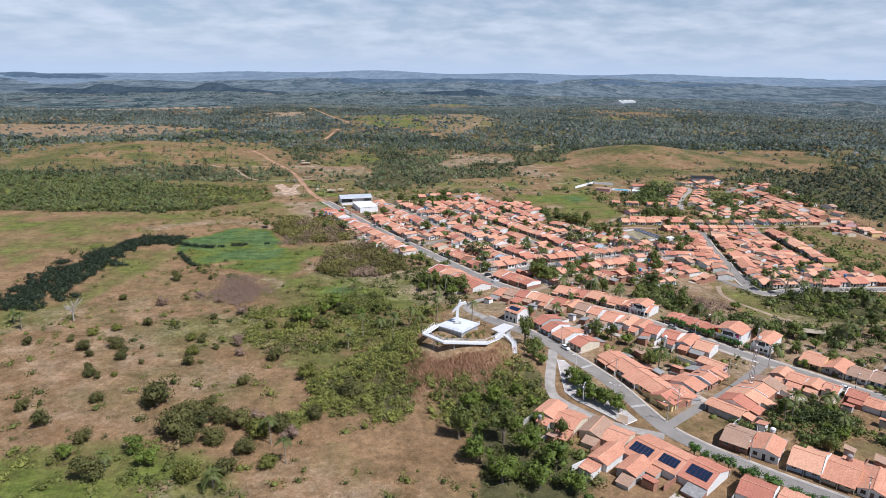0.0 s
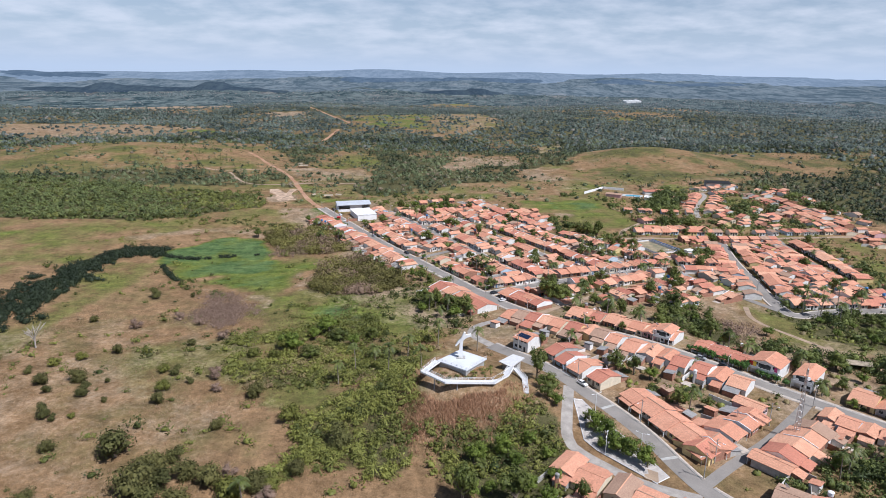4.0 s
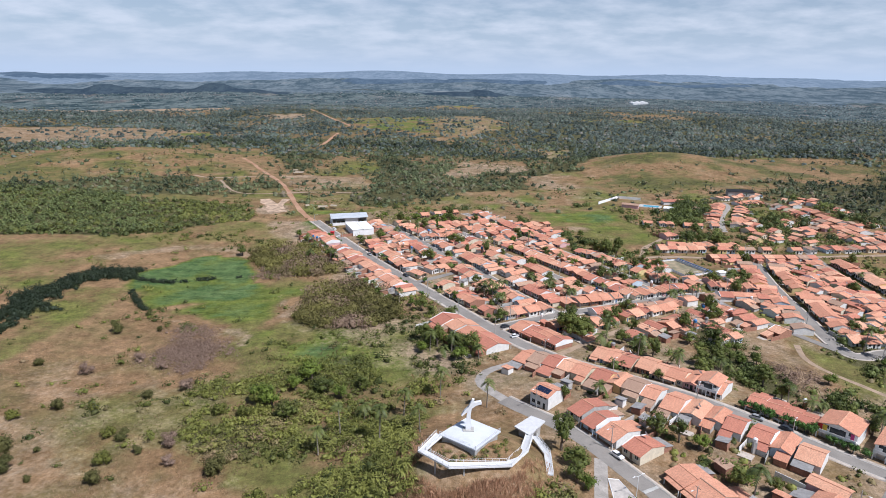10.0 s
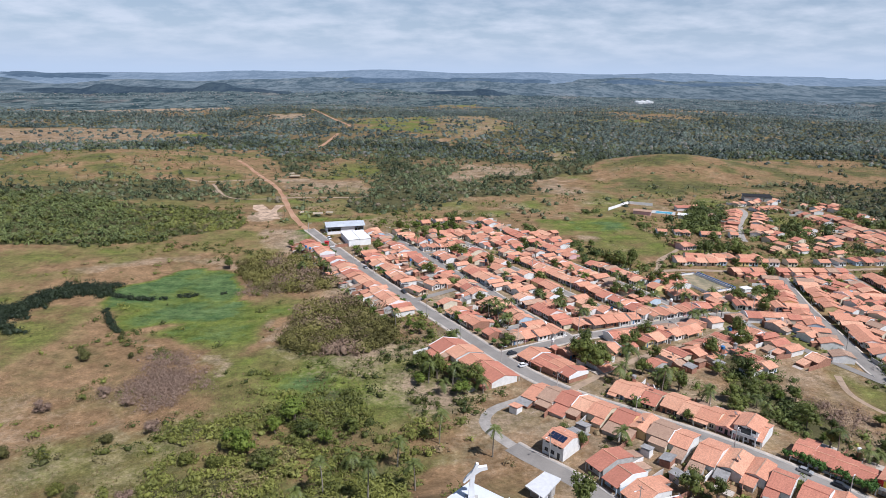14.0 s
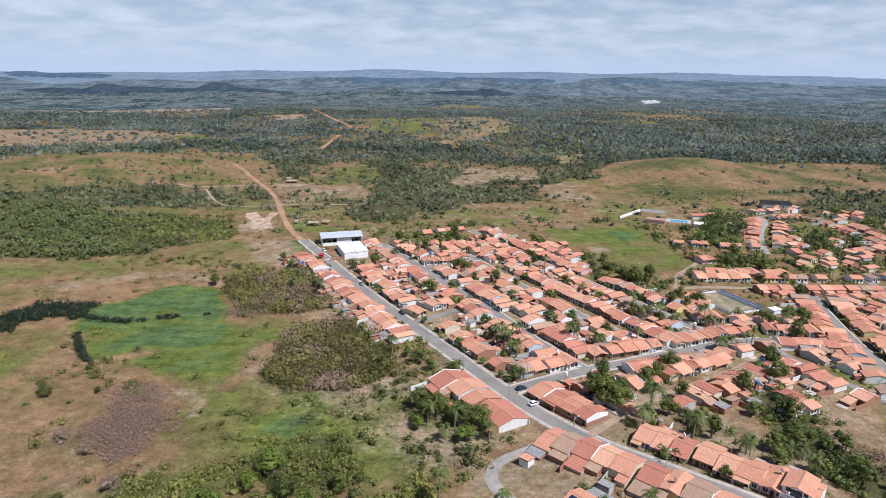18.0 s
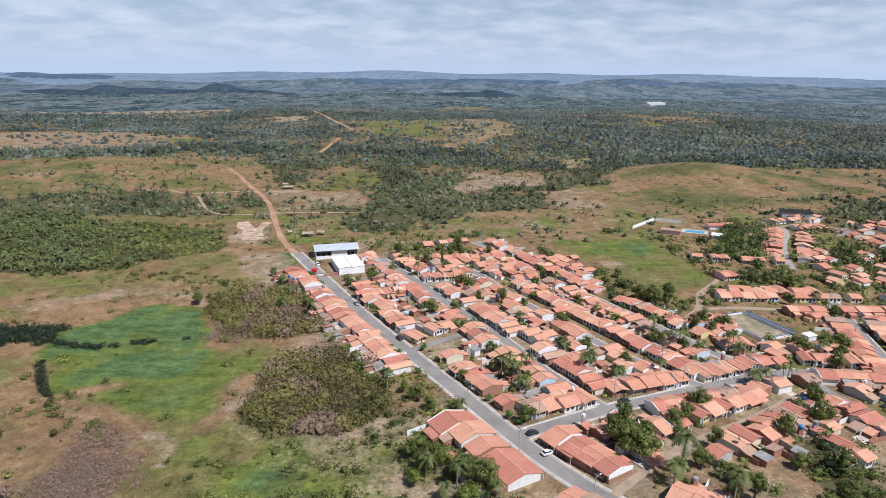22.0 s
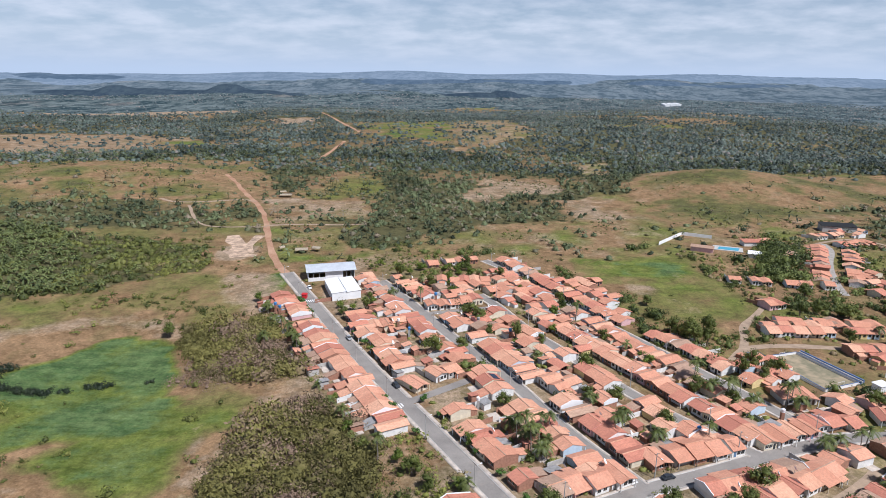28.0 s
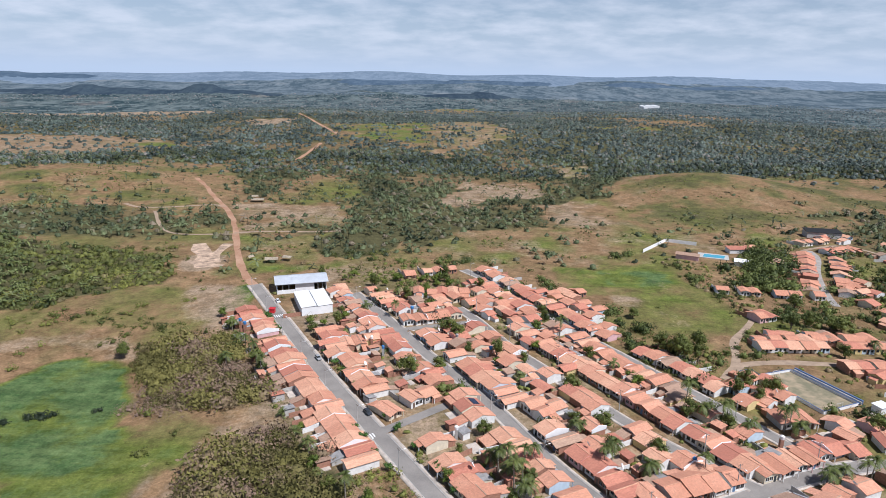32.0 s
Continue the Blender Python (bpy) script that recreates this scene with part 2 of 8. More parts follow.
M_ASPH, M_DIRT = asphalt(), dirt_road()


def ground_mat():
    """Dry pasture, lush grass, bare soil and brush floor; the cover map says which grows where."""
    m = Mat("pasture_ground", 0.97, 0, 0.1)
    p = m.where()
    cov = m.attr("cover")
    big = m.noise(p, 0.012, 6, 0.6)
    mid = m.noise(p, 0.07, 6, 0.65)
    fine = m.noise(p, 0.55, 5, 0.7)
    tuft = m.noise(p, 2.4, 3, 0.7)
    jit = m.math("ADD", m.math("MULTIPLY", m.math("SUBTRACT", mid, 0.5), 0.9), m.math("MULTIPLY", m.math("SUBTRACT", fine, 0.5), 0.75))
    dry = m.mix(m.ramp(m.math("ADD", m.math("MULTIPLY", mid, 0.5), m.math("MULTIPLY", fine, 0.5)), 0.36, 0.64),
                (0.175, 0.108, 0.055), (0.34, 0.218, 0.122))
    patch = m.math("ADD", m.math("MULTIPLY", big, 0.55), m.math("MULTIPLY", m.noise(p, 0.033, 5, 0.65), 0.45))
    dry = m.mix(m.ramp(patch, 0.51, 0.62), dry, m.mix(fine, (0.13, 0.11, 0.046), (0.225, 0.18, 0.085)))
    blades = m.noise(m.where((0.05, 0.22, 0.1)), 1.0, 5, 0.7)
    lush = m.mix(m.ramp(m.math("ADD", m.math("MULTIPLY", blades, 0.55), m.math("MULTIPLY", fine, 0.45)), 0.38, 0.62),
                 (0.078, 0.11, 0.021), (0.19, 0.212, 0.052))
    deep = m.mix(m.ramp(m.math("ADD", m.math("MULTIPLY", blades, 0.6), m.math("MULTIPLY", fine, 0.4)), 0.38, 0.62), (0.05, 0.1, 0.034), (0.138, 0.192, 0.074))
    soil = m.mix(m.ramp(m.math("ADD", m.math("MULTIPLY", mid, 0.5), m.math("MULTIPLY", fine, 0.5)), 0.35, 0.65),
                 (0.222, 0.158, 0.1), (0.4, 0.3, 0.21))
    brush = m.mix(fine, (0.05, 0.05, 0.022), (0.15, 0.135, 0.064))
    olive = m.mix(m.ramp(m.math("ADD", m.math("MULTIPLY", mid, 0.4), m.math("MULTIPLY", fine, 0.6)), 0.36, 0.64), (0.115, 0.104, 0.036), (0.22, 0.192, 0.074))
    c = m.mix(m.ramp(m.math("ADD", cov[0], m.math("MULTIPLY", jit, 0.55)), 0.32, 0.52), dry, olive)
    c = m.mix(m.ramp(m.math("ADD", cov[0], m.math("MULTIPLY", jit, 0.5)), 0.54, 0.76), c, lush)
    c = m.mix(m.ramp(m.math("ADD", cov[0], m.math("MULTIPLY", jit, 0.6)), 0.8, 1.08), c, deep)
    s = m.ramp(m.math("ADD", cov[1], m.math("MULTIPLY", jit, 1.25)), 0.36, 0.86)
    c = m.mix(s, c, soil)
    b = m.ramp(m.math("ADD", cov[2], m.math("MULTIPLY", jit, 0.8)), 0.4, 0.66)
    c = m.mix(b, c, brush)
    c = m.mix(1.0, c, m.ramp(m.math("ADD", m.math("MULTIPLY", m.noise(p, 1.3, 6, 0.75), 0.65), m.math("MULTIPLY", tuft, 0.35)), 0.3, 0.7, (0.6, 0.6, 0.6), (1.32, 1.32, 1.32)), "MULTIPLY")
    c = m.mix(1.0, c, m.ramp(m.noise(p, 0.17, 7, 0.72), 0.36, 0.64, (0.68, 0.7, 0.68), (1.26, 1.25, 1.22)), "MULTIPLY")
    m.color(c)
    m.bump(m.math("ADD", m.math("MULTIPLY", fine, 1.0), m.math("MULTIPLY", tuft, 0.5)), 0.55, 0.9)
    return m.m


def far_haze_mat(name, dark, pale, clearing):
    """Wooded country kilometres away: woods with paler clearings, blue distance haze mixed into the colours."""
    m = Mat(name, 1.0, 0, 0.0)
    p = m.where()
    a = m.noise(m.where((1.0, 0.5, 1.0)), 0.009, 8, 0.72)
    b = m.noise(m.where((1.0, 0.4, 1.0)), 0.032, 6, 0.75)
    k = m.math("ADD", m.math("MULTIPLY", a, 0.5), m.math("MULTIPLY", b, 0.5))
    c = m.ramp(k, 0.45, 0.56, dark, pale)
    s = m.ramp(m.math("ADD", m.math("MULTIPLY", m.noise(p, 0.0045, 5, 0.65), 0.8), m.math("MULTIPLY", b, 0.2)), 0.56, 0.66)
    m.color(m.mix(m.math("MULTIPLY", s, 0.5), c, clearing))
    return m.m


M_GROUND = ground_mat()
# aerial haze is painted into these: each farther band paler and bluer
M_FAR = far_haze_mat("hazed_far_woods", (0.03, 0.052, 0.06), (0.145, 0.175, 0.172), (0.3, 0.25, 0.22))
M_FAR2 = far_haze_mat("hazed_distant_woods", (0.064, 0.094, 0.116), (0.15, 0.185, 0.206), (0.28, 0.285, 0.28))
M_FAR3 = far_haze_mat("hazed_farthest_woods", (0.135, 0.185, 0.24), (0.185, 0.238, 0.298), (0.22, 0.27, 0.315))
M_FARHILL = far_haze_mat("hazed_hill_woods", (0.033, 0.052, 0.073), (0.055, 0.078, 0.096), (0.08, 0.1, 0.115))
M_FARHILL2 = far_haze_mat("hazed_farthest_hill_woods", (0.065, 0.1, 0.142), (0.095, 0.135, 0.18), (0.115, 0.15, 0.19))


# ---- the lie of the land ----
def smooth(a, b, v):
    t = np.clip((v - a) / (b - a), 0, 1)
    return t * t * (3 - 2 * t)


def bell(x, y, cx, cy, rx, ry):
    return np.exp(-(((x - cx) / rx) ** 2 + ((y - cy) / ry) ** 2))


def table_hill(x, y):
    """Height of the flat-topped hills out on the plain."""
    top = np.zeros(np.shape(x))
    for cx, cy, h, rx, ry in FAR_HILLS:
        top = np.maximum(top, h * np.minimum(1.2 * bell(x, y, cx, cy, rx, ry), 1.0))
    return top


def gz(x, y):
    """Height of the ground."""
    x, y = np.asarray(x, float), np.asarray(y, float)
    z = -3 + 17.5 * bell(x, y, 7, 223, np.where(x > 7, 23.5, 30), np.where(y < 223, 17, 21)) - 5 * bell(x, y, -130, 390, 70, 110) + 4.5 * bell(x, y, 68, 272, 58, 42)
    z = z + 21 * bell(x, y, 268, 872, 105, 78) + 13 * bell(x, y, -400, 850, 120, 80) + 12 * bell(x, y, 560, 1000, 160, 110)
    z = z + 1.5 * bell(x, y, -190, 250, 70, 60)
    d = np.hypot(x, y)
    roll = np.sin(x * 0.0061 + 1.3) * np.cos(y * 0.0047 - 0.4) + 0.6 * np.sin(x * 0.0023 - y * 0.0031)
    z = z + 7 * roll * smooth(650, 1300, d)
    z = z + (95 + 42 * smooth(-2200, -300, x)) * smooth(3000, 5600, d)
    fold = np.sin(x * 0.0041 + 2.1 * np.sin(y * 0.0016)) * np.sin(y * 0.0083 + 1.7 * np.sin(x * 0.0019 + 0.6)) + 0.7 * np.sin(x * 0.0093 + y * 0.0127 + 1.1) * np.sin(y * 0.0151 - x * 0.0034)
    z = z + 4 * fold * smooth(2400, 3300, d) * smooth(5000, 4500, d)
    return z + 0.78 * table_hill(x, y) * (0.9 + 0.2 * vnoise(x, y, 60, 3))


FAR_HILLS = [(-1075, 3050, 50, 90, 100), (-960, 3080, 26, 170, 110), (-1200, 3080, 18, 180, 110), (-1545, 2960, 44, 70, 100), (-1430, 3010, 24, 190, 110), (-1700, 2900, 20, 170, 110),
             (153, 3278, 36, 85, 100), (50, 3290, 22, 170, 110), (-2406, 3745, 20, 120, 150), (-2250, 3850, 10, 200, 150), (-583, 4139, 21, 85, 120), (-440, 4160, 13, 160, 120), (-155, 4179, 14, 150, 120),
             (24, 4182, 19, 60, 100), (326, 4169, 19, 110, 110), (494, 4152, 20, 70, 110), (170, 4190, 9, 320, 120), (1500, 3900, 9, 200, 100), (1050, 4000, 8, 160, 100), (-1580, 4395, 9, 150, 120)]


def gz1(x, y):
    return float(gz(x, y))


# ---- mesh helpers ----
class Geo:
    """Collects faces, then becomes one mesh."""

    def __init__(self):
        self.v, self.f = [], []

    def face(self, *pts):
        k = len(self.v)
        self.v += [tuple(p) for p in pts]
        self.f.append(tuple(range(k, k + len(pts))))
        return self

    def solid(self, pts, faces):
        k = len(self.v)
        self.v += [tuple(p) for p in pts]
        self.f += [tuple(i + k for i in f) for f in faces]
        return self

    def box(self, x0, x1, y0, y1, z0, z1):
        return self.solid([(x0, y0, z0), (x1, y0, z0), (x1, y1, z0), (x0, y1, z0), (x0, y0, z1), (x1, y0, z1), (x1, y1, z1), (x0, y1, z1)],
                          [(3, 2, 1, 0), (4, 5, 6, 7), (0, 1, 5, 4), (1, 2, 6, 5), (2, 3, 7, 6), (3, 0, 4, 7)])

    def slab(self, a, b, c, d, t):
        """A plate with the corners a, b, c, d on top, t thick downwards."""
        low = [(p[0], p[1], p[2] - t) for p in (a, b, c, d)]
        return self.solid([a, b, c, d, *low], [(0, 1, 2, 3), (7, 6, 5, 4), (0, 4, 5, 1), (1, 5, 6, 2), (2, 6, 7, 3), (3, 7, 4, 0)])

    def tube(self, pts, radii, n=6, cap=True):
        """A tapered tube along the points."""
        k = len(self.v)
        for i, p in enumerate(pts):
            p = Vector(p)
            d = (Vector(pts[min(i + 1, len(pts) - 1)]) - Vector(pts[max(i - 1, 0)])).normalized()
            s = d.cross(Vector((0.31, 0.95, 0.05))).normalized()
            u = d.cross(s)
            for j in range(n):
                a = 2 * math.pi * j / n
                self.v.append(tuple(p + (s * math.cos(a) + u * math.sin(a)) * radii[i]))
        for i in range(len(pts) - 1):
            for j in range(n):
                q = (j + 1) % n
                self.f.append((k + i * n + j, k + i * n + q, k + (i + 1) * n + q, k + (i + 1) * n + j))
        if cap:
            self.f.append(tuple(k + (len(pts) - 1) * n + j for j in range(n)))
        return self

    def mesh(self, name, mat):
        me = bpy.data.meshes.new(name)
        me.from_pydata(self.v, [], self.f)
        me.materials.append(mat)
        me.validate()
        me.update()
        return me


def part(name, geo, mat, parent, label=""):
    """One mesh object under a thing or a part; geo is a Geo or a finished mesh."""
    me = geo.mesh(name, mat) if isinstance(geo, Geo) else geo
    ob = new(name, me)
    ob.parent = parent
    return tagged(ob, label)


def thing(name, m, label, category, group="", kind=""):
    ob = new(name)
    ob.empty_display_size = 0.5
    ob.matrix_world = m
    return tagged(ob, label, category, group, kind)


def raw_mesh(name, verts, tris, mat, tint=None, smooth_faces=False):
    """A mesh from numpy arrays; tint: two values a vertex."""
    me = bpy.data.meshes.new(name)
    n, k = len(verts), len(tris)
    w = tris.shape[1]
    me.vertices.add(n)
    me.vertices.foreach_set("co", np.ascontiguousarray(verts, np.float32).ravel())
    me.loops.add(k * w)
    me.loops.foreach_set("vertex_index", np.ascontiguousarray(tris, np.int32).ravel())
    me.polygons.add(k)
    me.polygons.foreach_set("loop_start", np.arange(0, k * w, w, dtype=np.int32))
    me.polygons.foreach_set("loop_total", np.full(k, w, np.int32))
    if smooth_faces:
        me.polygons.foreach_set("use_smooth", np.ones(k, bool))
    me.materials.append(mat)
    if tint is not None:
        at = me.attributes.new("tint" if tint.shape[1] == 2 else "cover", "FLOAT_COLOR", "POINT")
        c = np.zeros((n, 4), np.float32)
        c[:, :tint.shape[1]] = tint
        c[:, 3] = 1
        at.data.foreach_set("color", c.ravel())
    me.update()
    return me


def vnoise(x, y, s, seed=0):
    """Smooth noise from 0 to 1 with cells of s metres."""
    x, y = np.asarray(x, float) / s, np.asarray(y, float) / s
    xi, yi = np.floor(x), np.floor(y)
    fx, fy = x - xi, y - yi
    fx, fy = fx * fx * (3 - 2 * fx), fy * fy * (3 - 2 * fy)

    def h(a, b):
        q = np.sin(a * 127.1 + b * 311.7 + seed * 74.7) * 43758.5453
        return q - np.floor(q)
    return (h(xi, yi) * (1 - fx) + h(xi + 1, yi) * fx) * (1 - fy) + (h(xi, yi + 1) * (1 - fx) + h(xi + 1, yi + 1) * fx) * fy


def fnoise(x, y, s, seed=0):
    return 0.55 * vnoise(x, y, s, seed) + 0.3 * vnoise(x, y, s / 2.3, seed + 5) + 0.15 * vnoise(x, y, s / 5.1, seed + 9)


def near_line(x, y, pts):
    """Distance of points to a broken line."""
    best = np.full(np.shape(x), 1e9)
    for (ax, ay), (bx, by) in zip(pts[:-1], pts[1:]):
        dx, dy = bx - ax, by - ay
        t = np.clip(((x - ax) * dx + (y - ay) * dy) / (dx * dx + dy * dy), 0, 1)
        best = np.minimum(best, np.hypot(x - ax - t * dx, y - ay - t * dy))
    return best


# ---- the plan: streets ----
MAIN = [(-104, 552), (-88, 524), (-71, 494), (-41, 440), (-9, 389), (20, 342), (31, 325), (46, 306), (60, 294), (70, 285), (84, 275), (98, 264), (112, 252), (121, 243), (138, 228), (160, 205), (200, 164), (240, 122)]
BEND = [(31, 310), (26, 303), (20, 300), (15.5, 296.5), (12.5, 291), (12.5, 285), (17, 278), (25, 267)]
HILL = [(20, 273), (25, 267), (36, 256), (44, 246), (52, 233), (59, 223), (66, 209), (71, 191), (75, 180), (90, 164), (112, 146), (150, 116)]
LANE = [(46, 238), (42, 220), (39, 204), (45, 197), (57, 185), (72, 179)]
TOWER = [(75, 185), (88, 196), (102, 206), (112, 215), (127, 229), (131, 234)]
SECOND = [(-47, 541), (-40, 529), (-19, 493), (-4, 463), (13, 438), (26, 411), (35, 391), (53, 362)]
THIRD = [(8, 522), (17, 506), (29, 476), (42, 455), (61, 421), (75, 400), (95, 379)]
FOURTH = [(12, 586), (20, 575), (41, 545), (53, 518), (63, 492), (85, 455), (104, 422), (122, 390)]
LINK_A = [(-20, 405), (-4, 418), (10, 430)]
LINK_B = [(-57, 470), (-40, 484), (-19, 492)]
LINK_C = [(-19, 492), (17, 504)]
CROSS = [(21, 342), (52, 360), (80, 372), (106, 385), (140, 396), (176, 392)]
BACK = [(43, 309), (64, 330), (83, 346), (108, 360), (128, 376)]
COURT_ST = [(113, 449), (122, 461), (134, 466), (160, 466), (194, 462), (236, 472), (300, 480)]
EAST = [(198, 480), (192, 457), (180, 410), (174, 365), (168, 330), (170, 316), (192, 326), (260, 330)]
EAST2 = [(240, 486), (234, 455), (228, 405), (232, 360)]
RIM = [(168, 322), (157, 343), (149, 360), (140, 378), (140, 396)]
NORTH = [(253, 648), (250, 630), (228, 594), (211, 552), (207, 536)]
TOP = [(215, 580), (240, 640), (253, 652), (286, 668), (302, 640), (300, 560), (308, 508), (310, 440)]
RED = [(-103, 550), (-114, 567), (-130, 603), (-146, 648), (-166, 704), (-187, 748), (-214, 793), (-243, 846), (-262, 876)]
RED_MID = [(-197, 1046), (-199, 1131), (-203, 1233)]
RED_FAR = [(-204, 1383), (-253, 1537), (-296, 1663), (-347, 1812), (-411, 1967)]
SIDE = [(-189, 752), (-202, 763), (-229, 747), (-257, 739), (-276, 752)]
SIDE_B = [(-152, 664), (-126, 672), (-97, 671), (-78, 677)]
TRACK = [(116, 450), (125, 466), (131, 486), (144, 502), (154, 516), (159, 528)]
FOOT = [(-142, 361), (-129, 355), (-117, 347), (-103, 334)]
FIELD_PATH = [(152, 330), (146, 312), (158, 290), (170, 270)]
STREETS = [(BACK, 1.3), (LANE, 1.9), (BEND, 1.9), (COURT_ST, 2.0), (TOP, 1.5), (HILL, 2.8), (MAIN, 2.7), (TOWER, 1.8), (SECOND, 2.4), (THIRD, 2.2), (FOURTH, 2.2), (LINK_A, 2.0), (LINK_B, 1.9), (LINK_C, 1.9),
           (CROSS, 2.6), (EAST, 2.7), (EAST2, 2.4), (RIM, 2.0), (NORTH, 2.0)]
SIDE_C = [(-240, 730), (-222, 695), (-206, 668), (-190, 655), (-150, 661)]
TRACKS = [(RED, 2.05), (RED_MID, 2.6), (RED_FAR, 3.0), (SIDE, 1.7), (SIDE_B, 1.5), (SIDE_C, 1.2), (TRACK, 1.6), (FIELD_PATH, 1.0)]
TOWN = [(-70, 520), (-30, 440), (20, 380), (60, 330), (110, 270), (150, 220)]


def field(x, y, poly, soft, ragged=0.0, seed=2):
    """1 inside an outline, 0 outside, with a soft and ragged edge."""
    c = poly + poly[:1]
    d = near_line(x, y, c)
    odd = np.zeros(np.shape(x), bool)
    for (ax, ay), (bx, by) in zip(c[:-1], c[1:]):
        if ay != by:
            odd ^= ((ay > y) != (by > y)) & (x < (bx - ax) * (y - ay) / (by - ay) + ax)
    return smooth(-soft, soft, np.where(odd, d, -d) + ragged * (fnoise(x, y, 18, seed) - 0.5))


TEAL = [(-184, 424), (-165, 436), (-155, 458), (-133, 461), (-112, 422), (-103, 407), (-100, 392), (-121, 382), (-139, 376), (-152, 366), (-168, 386)]
YELLOWISH = [(-108, 422), (-72, 415), (-70, 391), (-82, 386), (-84, 360), (-84, 345), (-60, 330), (-20, 336), (-30, 318), (-60, 300), (-92, 318), (-101, 350), (-122, 358), (-146, 362), (-130, 384)]
BRUSH_A = [(-128, 466), (-112, 478), (-95, 480), (-80, 456), (-68, 444), (-60, 430), (-74, 425), (-90, 425), (-104, 428), (-113, 444)]
BRUSH_B = [(-70, 353), (-70, 372), (-70, 388), (-65, 400), (-54, 406), (-33, 392), (-22, 374), (-22, 356), (-38, 346), (-51, 342), (-63, 347)]
THICKET = [(-92, 284), (-75, 244), (-65, 229), (-54, 214), (-46, 200), (-50, 186), (-6, 188), (-8, 204), (-13, 224), (-12, 250), (4, 268), (2, 290), (-20, 307), (-53, 308), (-71, 287)]


# open ground in the woods beyond the town: outline, how wooded it stays, grass, bare soil
OPENINGS = [([(-424, 850), (-398, 940), (-350, 1000), (-262, 985), (-205, 870), (-212, 790), (-263, 742), (-345, 752)], 0.05, 0.36, 0.24),
            ([(-560, 850), (-396, 866), (-342, 742), (-416, 695), (-560, 680)], 0.05, 0.44, 0.22),
            ([(-860, 1230), (-547, 1330), (-440, 1230), (-400, 1070), (-620, 985), (-800, 1060)], 0.09, 0.1, 0.62),
            ([(-1480, 2250), (-1214, 2420), (-827, 2450), (-640, 1960), (-1039, 1800), (-1320, 1940)], 0.07, 0.1, 0.95),
            ([(-500, 1222), (-420, 1232), (-398, 1162), (-471, 1150)], 0.0, 0.55, 0.2),
            ([(-178, 766), (-94, 772), (-80, 694), (-150, 672)], 0.05, 0.2, 0.62),
            ([(-258, 1640), (-36, 1690), (-20, 1170), (-90, 1240), (-190, 1360)], 0.1, 0.58, 0.25),
            ([(-36, 1690), (96, 1760), (120, 1400), (80, 1260), (-20, 1120)], 0.1, 0.42, 0.5),
            ([(-480, 1770), (-384, 1790), (-356, 1645), (-440, 1630)], 0.0, 0.1, 0.95),
            ([(14, 915), (108, 900), (84, 810), (2, 770)], 0.04, 0.12, 0.75),
            ([(86, 795), (150, 812), (184, 760), (170, 690), (84, 700)], 0.02, 0.2, 0.72),
            ([(10, 690), (122, 712), (190, 700), (300, 700), (210, 640), (130, 615), (20, 570), (-20, 610)], 0.04, 0.36, 0.34),
            ([(126, 770), (200, 935), (280, 1005), (350, 950), (390, 862), (330, 712), (222, 695), (140, 700)], 0.02, 0.42, 0.26),
            ([(340, 965), (540, 930), (520, 800), (431, 770), (330, 765)], 0.03, 0.34, 0.26),
            ([(126, 1062), (186, 1050), (162, 958), (126, 975)], 0.0, 0.5, 0.6),
            ([(520, 1420), (640, 1450), (660, 1380), (560, 1350)], 0.3, 0.45, 0.05),
            ([(300, 1660), (470, 1720), (480, 1640), (330, 1600)], 0.3, 0.5, 0.05),
            ([(700, 2350), (1000, 2420), (980, 2260), (720, 2240)], 0.12, 0.4, 0.5),
            ([(-150, 2500), (300, 2560), (260, 2380), (-120, 2360)], 0.15, 0.5, 0.4),
            ([(-140, 660), (-74, 664), (-60, 610), (-70, 560), (-120, 570)], 0.04, 0.46, 0.3)]
# slopes overgrown with low rough brush
ROUGH = [([(140, 720), (200, 935), (280, 1005), (350, 950), (540, 930), (560, 780), (400, 720), (240, 706)], 0.46), ([(-560, 850), (-396, 866), (-342, 742), (-416, 695), (-560, 680)], 0.42), ([(-424, 850), (-398, 940), (-350, 1000), (-262, 985), (-205, 870), (-212, 790), (-263, 742), (-345, 752)], 0.36)]
PALM_WOOD = [(-300, 490), (-237, 499), (-208, 508), (-183, 532), (-158, 548), (-166, 600), (-213, 612), (-264, 622), (-324, 648), (-400, 676), (-560, 690), (-560, 500)]


MEADOW = [(66, 610), (102, 612), (117, 602), (139, 592), (142, 565), (150, 543), (134, 495), (117, 478), (105, 488), (97, 507), (92, 526), (80, 546), (62, 570)]
MEADOW_CORE = [(70, 602), (107, 604), (131, 582), (126, 552), (106, 560), (76, 560)]
PALE_PASTURE = [(-330, 440), (-226, 520), (-180, 532), (-152, 526), (-140, 500), (-166, 486), (-200, 478), (-240, 440)]
RIM_FIELD = [(121, 346), (136, 357), (146, 345), (156, 323), (168, 307), (152, 282), (136, 284), (127, 304), (121, 322)]
FOOT_BRUSH = [(-6, 207), (11, 205), (20, 207), (27, 214), (35, 222), (39, 214), (37, 200), (34, 184), (-4, 182)]


